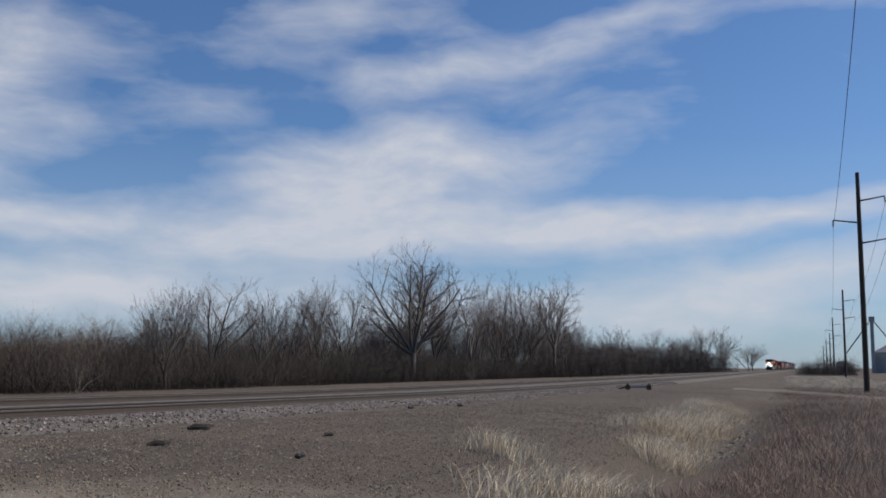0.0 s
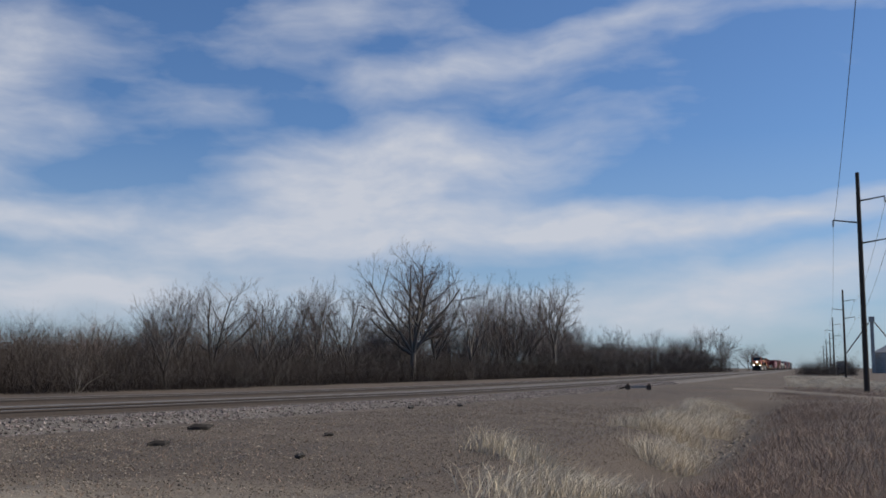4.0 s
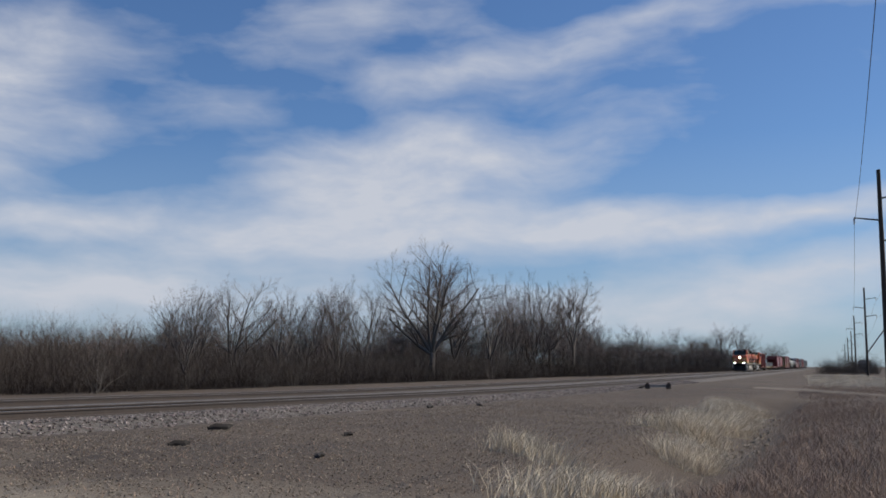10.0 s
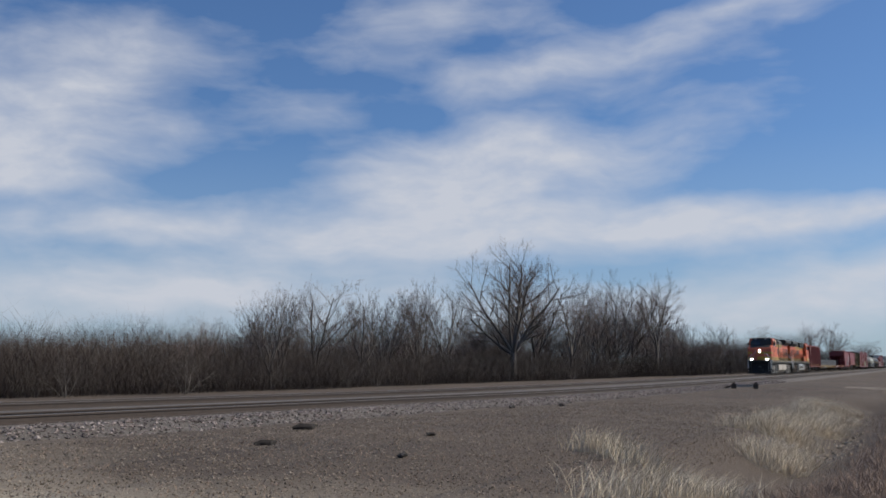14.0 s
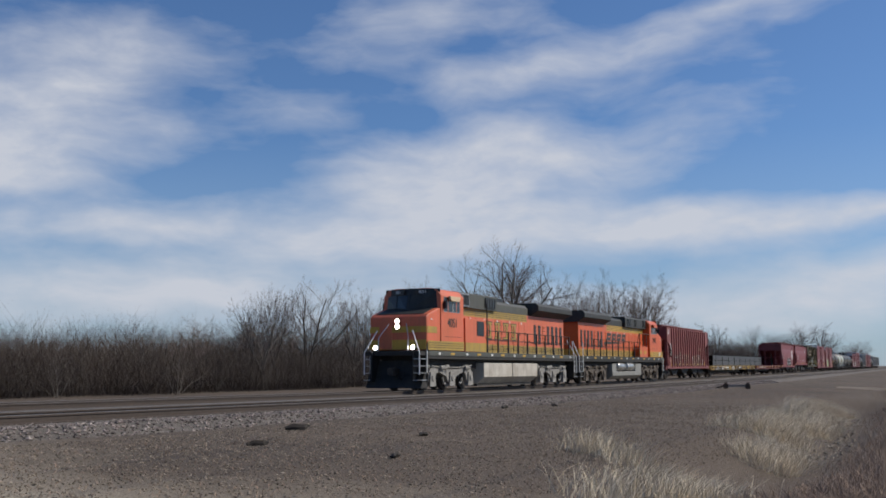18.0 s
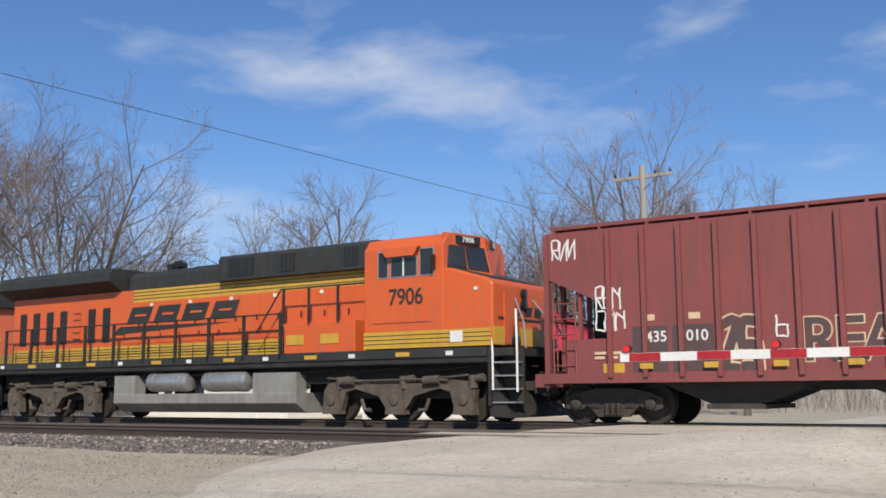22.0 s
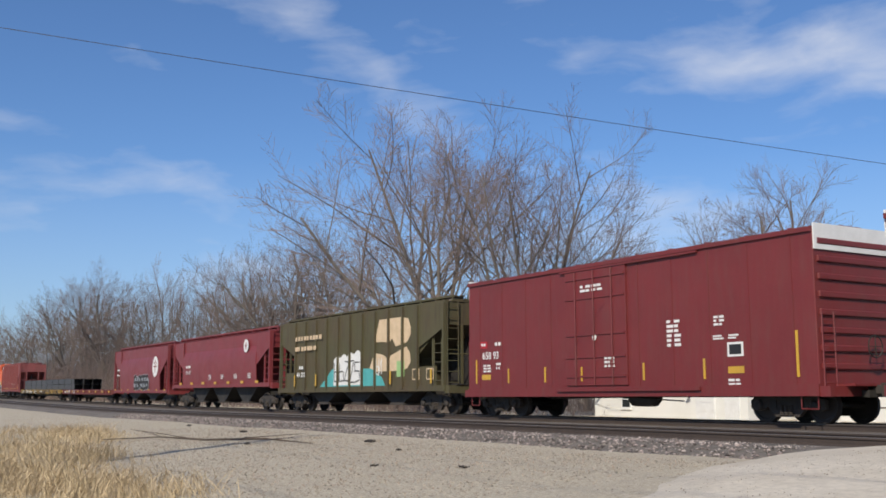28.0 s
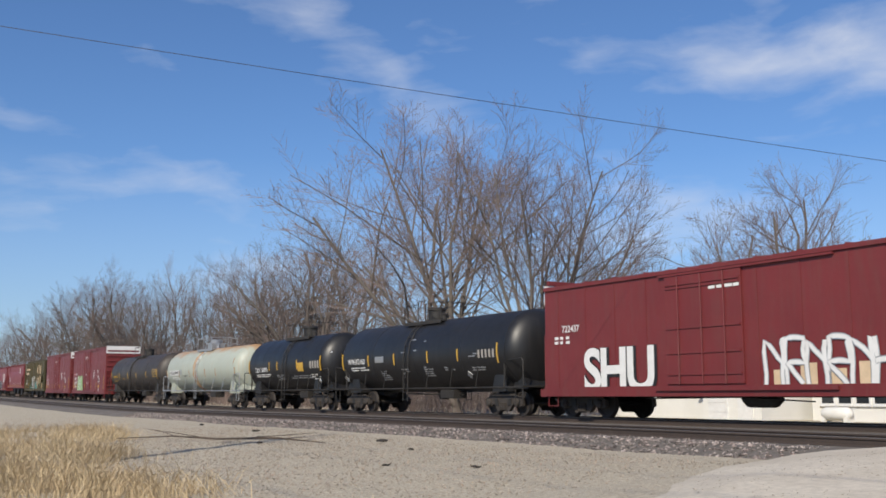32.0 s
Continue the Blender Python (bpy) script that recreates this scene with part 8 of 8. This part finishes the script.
words("number", "722437", 0.3, "white", e, pose(-hx + 1.4, -W - 0.02, 2.85), "white car number")
bars(e, "door_stencil", 0.4, 3.65, 1.2, 0.14, 1, "white", -W - 0.08, 95, 4)
couple(copy_thing(plain_box, pose(0, 0, 0)), 241.55, 259.5)
e, h = make_tank(15.5, 1.45, "weathered black tank car", "tank_black", 2.4)
barrel_strips(e, (-6.3, -3.2, 0.0, 3.2, 6.3), 2.3, 1.45, 2.4)
couple(e, 259.5, 275.0)
grey, hx, W = make_hopper(17.0, 4.4, "silver", "pale grey hopper car far back in the train", 9)
couple(grey, 275.0, 292.0)
for k in range(2):
    couple(copy_thing(plain_box, pose(0, 0, 0)), 292.0 + 17.5 * k, 309.5 + 17.5 * k)
couple(copy_thing(e, pose(0, 0, 0)), 327.0, 342.5)
for k in range(3):
    couple(copy_thing(grey, pose(0, 0, 0)), 342.5 + 17 * k, 359.5 + 17 * k)
for ob, _, _, _ in train:
    tagged(ob, group="cars of the freight train")


# ---- grass, stones and ties ----
def blades(name, label, spots, per, h0, h1, seed, material, lean=(0.0, 0.0), spread_m=0.35, width=0.003):
    """Tufts of bent dry blades at the given spots."""
    rnd = np.random.default_rng(seed)
    s = Shape()
    for x, y, k in spots:
        n = max(3, int(per * k))
        tx, ty = lean[0] + rnd.normal(0, 0.5), lean[1] + rnd.normal(0, 0.5)
        for i in range(n):
            bx, by = x + rnd.normal(0, spread_m), y + rnd.normal(0, spread_m)
            h = (h0 + (h1 - h0) * rnd.random()) * (0.6 + 0.4 * k)
            z = ground_z(bx, by) - 0.02
            a = rnd.random() * 6.283
            w = width * (1 + 1.2 * rnd.random())
            dx, dy = w * math.cos(a), w * math.sin(a)
            lx, ly = (tx + rnd.normal(0, 0.45)) * h, (ty + rnd.normal(0, 0.45)) * h
            s.add([(bx - dx, by - dy, z), (bx + dx, by + dy, z), (bx + lx * 0.4 + dx, by + ly * 0.4 + dy, z + h * 0.62), (bx + lx * 0.4 - dx, by + ly * 0.4 - dy, z + h * 0.62), (bx + lx, by + ly, z + h)],
                  [(0, 1, 2, 3), (3, 2, 4)])
    ob = part(name, s, material)
    tagged(ob, label, "grass", kind="stuff")


tuft = random.Random(31)
straw, weeds, short = [], [], []
for i in range(150):                                   # straw that hangs over the near bank of the ditch
    cx = 20.5 + 31 * tuft.random() ** 1.1
    cy = ditch_y(cx) + 0.35 + (0.35 + 1.3 * smooth01((cx - 20) / 14)) * tuft.random()
    if noise.noise((cx * 0.45, cy * 0.8, 5.0)) < 0.0:
        continue
    for j in range(tuft.randint(2, 6)):
        straw.append((cx + tuft.gauss(0, 0.35), cy + tuft.gauss(0, 0.15), tuft.uniform(0.55, 1.0)))
for i in range(26):                                    # ragged patch nearer by
    cx, cy = 11.5 + 4.6 * tuft.random(), 2.9 + 1.1 * tuft.random()
    for j in range(4):
        straw.append((cx + tuft.gauss(0, 0.25), cy + tuft.gauss(0, 0.12), tuft.uniform(0.15, 0.5)))
for i in range(18):
    u = tuft.random()
    straw.append((17.0 - 1.0 * u + tuft.gauss(0, 0.15), 5.7 - 1.1 * u + tuft.gauss(0, 0.1), tuft.uniform(0.3, 0.75)))
for i in range(16):
    straw.append((28.0 + tuft.gauss(0, 0.6), 5.2 + tuft.gauss(0, 0.2), tuft.uniform(0.3, 0.7)))
for i in range(1700):                                  # brown weeds on the far bank
    x = 8 + 80 * tuft.random() ** 1.5
    y = ditch_y(x) - 1.5 - 7 * tuft.random() ** 1.3 * (0.4 + x / 60)
    if abs(x - lane_x(y)) > 2.4:
        weeds.append((x, y, tuft.uniform(0.3, 1.0)))
for i in range(520):                                  # pale bank below the poles
    x = 78 + 110 * tuft.random()
    straw.append((x, ditch_y(x) - 2 - 9 * tuft.random(), tuft.uniform(0.3, 0.6)))
for i in range(2200):
    x = 6 + 70 * tuft.random() ** 1.4
    short.append((x, ditch_y(x) + 0.5 + 8 * tuft.random(), tuft.uniform(0.2, 0.6)))
for i in range(150):                                   # tangled clumps left of the road
    cx = -13.5 - 26 * tuft.random() ** 1.3
    cy = 1.2 + (2.6 + (-13 - cx) * 0.12) * tuft.random() ** 1.2 + (-13 - cx) * 0.09
    for j in range(tuft.randint(1, 6)):
        straw.append((cx + tuft.gauss(0, 0.45), cy + tuft.gauss(0, 0.3), tuft.uniform(0.2, 0.85)))
for i in range(1300):
    short.append((-12 - 45 * tuft.random(), 3 + 9 * tuft.random(), tuft.uniform(0.2, 0.6)))
blades("tall_grass", "bleached straw hanging over the ditch bank", [p for p in straw if p[0] > 0], 84, 0.1, 0.56, 41, "straw_pale", (0.55, -0.3), 0.22, 0.0022)
blades("tall_grass", "golden-brown matted grass beside the road", [p for p in straw if p[0] <= 0], 78, 0.06, 0.52, 44, "grass", (0.35, -0.1), 0.26, 0.0026)
blades("dead_weeds", "thin brown dead weeds on the bank", weeds, 76, 0.05, 0.32, 42, "weed", (0.1, 0.0), 0.55, 0.0016)
blades("short_turf", "sparse short dead turf on the gravel", short, 14, 0.03, 0.1, 43, "weed", (0.0, 0.0), 0.4)
for k, (x, y, r) in enumerate(((24, 2.95, 0.3), (34, 3.25, 0.4), (16.5, 2.9, 0.25), (40, 3.6, 0.35))):
    pts = [(x + 1.6 * r * math.cos(i * 0.5236) * (1 + 0.25 * math.sin(i * 2.1 + k)), y + r * math.sin(i * 0.5236), ground_z(x, y) + 0.03) for i in range(12)]
    ob = part("puddle", Shape().add(pts + [(a, b, c - 0.05) for a, b, c in pts], [tuple(range(12))] + [(i, i + 12, (i + 1) % 12 + 12, (i + 1) % 12) for i in range(12)]), "pond")
    tagged(ob, "still grey puddle in the ditch bottom", "puddle", "puddles in the ditch")


def stones(name, label, count, place, size0, size1, seed, material):
    """Broken stones, each a small uneven eight-sided lump."""
    rnd = np.random.default_rng(seed)
    s = Shape()
    for i in range(count):
        x, y, z = place(rnd)
        r = size0 + (size1 - size0) * rnd.random() ** 2
        k = rnd.uniform(0.55, 1.25, 6) * r
        a = rnd.random() * 6.283
        c, sn = math.cos(a), math.sin(a)
        v = [(k[0], 0, 0), (0, k[1], 0), (-k[2], 0, 0), (0, -k[3], 0), (0, 0, k[4] * 0.75), (0, 0, -k[5] * 0.6)]
        s.add([(x + p * c - q * sn, y + p * sn + q * c, z + w) for p, q, w in v], [(0, 1, 4), (1, 2, 4), (2, 3, 4), (3, 0, 4), (1, 0, 5), (2, 1, 5), (3, 2, 5), (0, 3, 5)])
    ob = part(name, s, material)
    tagged(ob, label, "stones", kind="stuff")


def on_shoulder(rnd):
    x = -55 + 150 * rnd.random()
    while -11.8 < x < -0.8:
        x = -55 + 150 * rnd.random()
    u = rnd.random()
    d = 0.85 + 2.7 * u
    z = -0.19 if d < 1.75 else -0.19 - (d - 1.75) * 0.27
    return x, line_y(x) + NEAR - d, line_z(x) + max(z, -0.5) + 0.01


def on_bed(rnd):
    x = -55 + 150 * rnd.random()
    while -11.8 < x < -0.8:
        x = -55 + 150 * rnd.random()
    return x, line_y(x) + NEAR + rnd.uniform(0.85, 5.4), line_z(x) - 0.2 - 0.02 * rnd.random()


def on_ground(rnd):
    x, y = rnd.uniform(-35, 45), rnd.uniform(5.0, 13.0)
    while -10.5 < x < -1.0:
        x = rnd.uniform(-35, 45)
    return x, y, ground_z(x, y) + 0.005


stones("ballast_stones", "sharp grey and pinkish ballast stones on the shoulder", 38000, on_shoulder, 0.022, 0.056, 51, "stone")
def in_ditch(rnd):
    x = 27 + 22 * rnd.random()
    y = ditch_y(x) + rnd.normal(0, 0.3)
    return x, y, ground_z(x, y) + 0.03


stones("ditch_stones", "pale stones and broken ice in the ditch bottom", 260, in_ditch, 0.03, 0.11, 57, "pebble")
stones("ballast_stones", "grey ballast stones between the two tracks", 7000, on_bed, 0.03, 0.06, 52, "stone")
stones("gravel", "loose pale pebbles on trodden earth", 14000, on_ground, 0.007, 0.028, 53, "pebble")


def on_verge(rnd):
    x, y = 6 + 34 * rnd.random() ** 1.4, rnd.uniform(4.2, 12.8)
    return x, y, ground_z(x, y) + 0.006


stones("gravel", "brown and grey stones in the trodden earth", 46000, on_verge, 0.006, 0.021, 56, "earth_stone")

def on_yard(rnd):
    x, y = rnd.uniform(-32, -10.5), rnd.uniform(4.0, 12.5)
    return x, y, ground_z(x, y) + 0.004


stones("gravel", "fine pale gravel strewn beside the road", 16000, on_yard, 0.006, 0.024, 54, "pebble")

def on_road(rnd):
    x, y = rnd.uniform(-9.5, 2.0), rnd.uniform(4.5, 13.5)
    d = line_y(x) - y
    return x, y, max(-0.62 * smooth01((d - 7.5) / 13) - 0.008, ground_z(x, y) + 0.06)


stones("road_grit", "loose grit scattered over the dusty road", 7000, on_road, 0.004, 0.012, 55, "pebble")

# ties of the near track one by one where they can be told apart, the rest joined
k = 0
x = -62.0
far = Shape()
while x < 110:
    crossing = -11.6 < x < -1.0
    if not crossing and k < 300:
        part("tie", tie_shape, "tie", near_track, "", pose(x, line_y(x) + NEAR, line_z(x) + 0.012 * math.sin(x * 7.3), 0, 0, 1.5 * math.sin(x * 3.1)))
        k += 1
    far.box(x - 0.115, x + 0.115, line_y(x) - 1.3, line_y(x) + 1.3, line_z(x) - 0.36, line_z(x) - 0.175)
    x += 0.53
rest = part("ties", far, "tie", far_track)
tagged(rest, kind="stuff")
for y0 in (NEAR, 0.0):
    for k, x in enumerate((-9.9, -7.5, -5.1, -2.7)):
        part("crossing_panel", Shape().box(x - 1.18, x + 1.18, line_y(x) + y0 - 0.62, line_y(x) + y0 + 0.62, -0.3, -0.012), "road", near_track if y0 else far_track, "dusty concrete crossing panel", bevel=0.01)


# ---- what moves ----
def motions():
    """The whole train runs at an even speed from the far right to the far left."""
    for e, s, length, turned in train:
        rows = []
        for i in range(17):
            t = 2.0 * i
            x = START - SPEED * t + s
            a, b = x - length * 0.35, x + length * 0.35
            ya, yb, za, zb = line_y(a), line_y(b), line_z(a), line_z(b)
            m = pose(x, (ya + yb) / 2, (za + zb) / 2, 0, -math.degrees(math.atan2(zb - za, b - a)), math.degrees(math.atan2(yb - ya, b - a)))
            rows.append((t, m @ pose(0, 0, 0, 0, 0, 180) if turned else m))
        walk(e, rows)


motions()
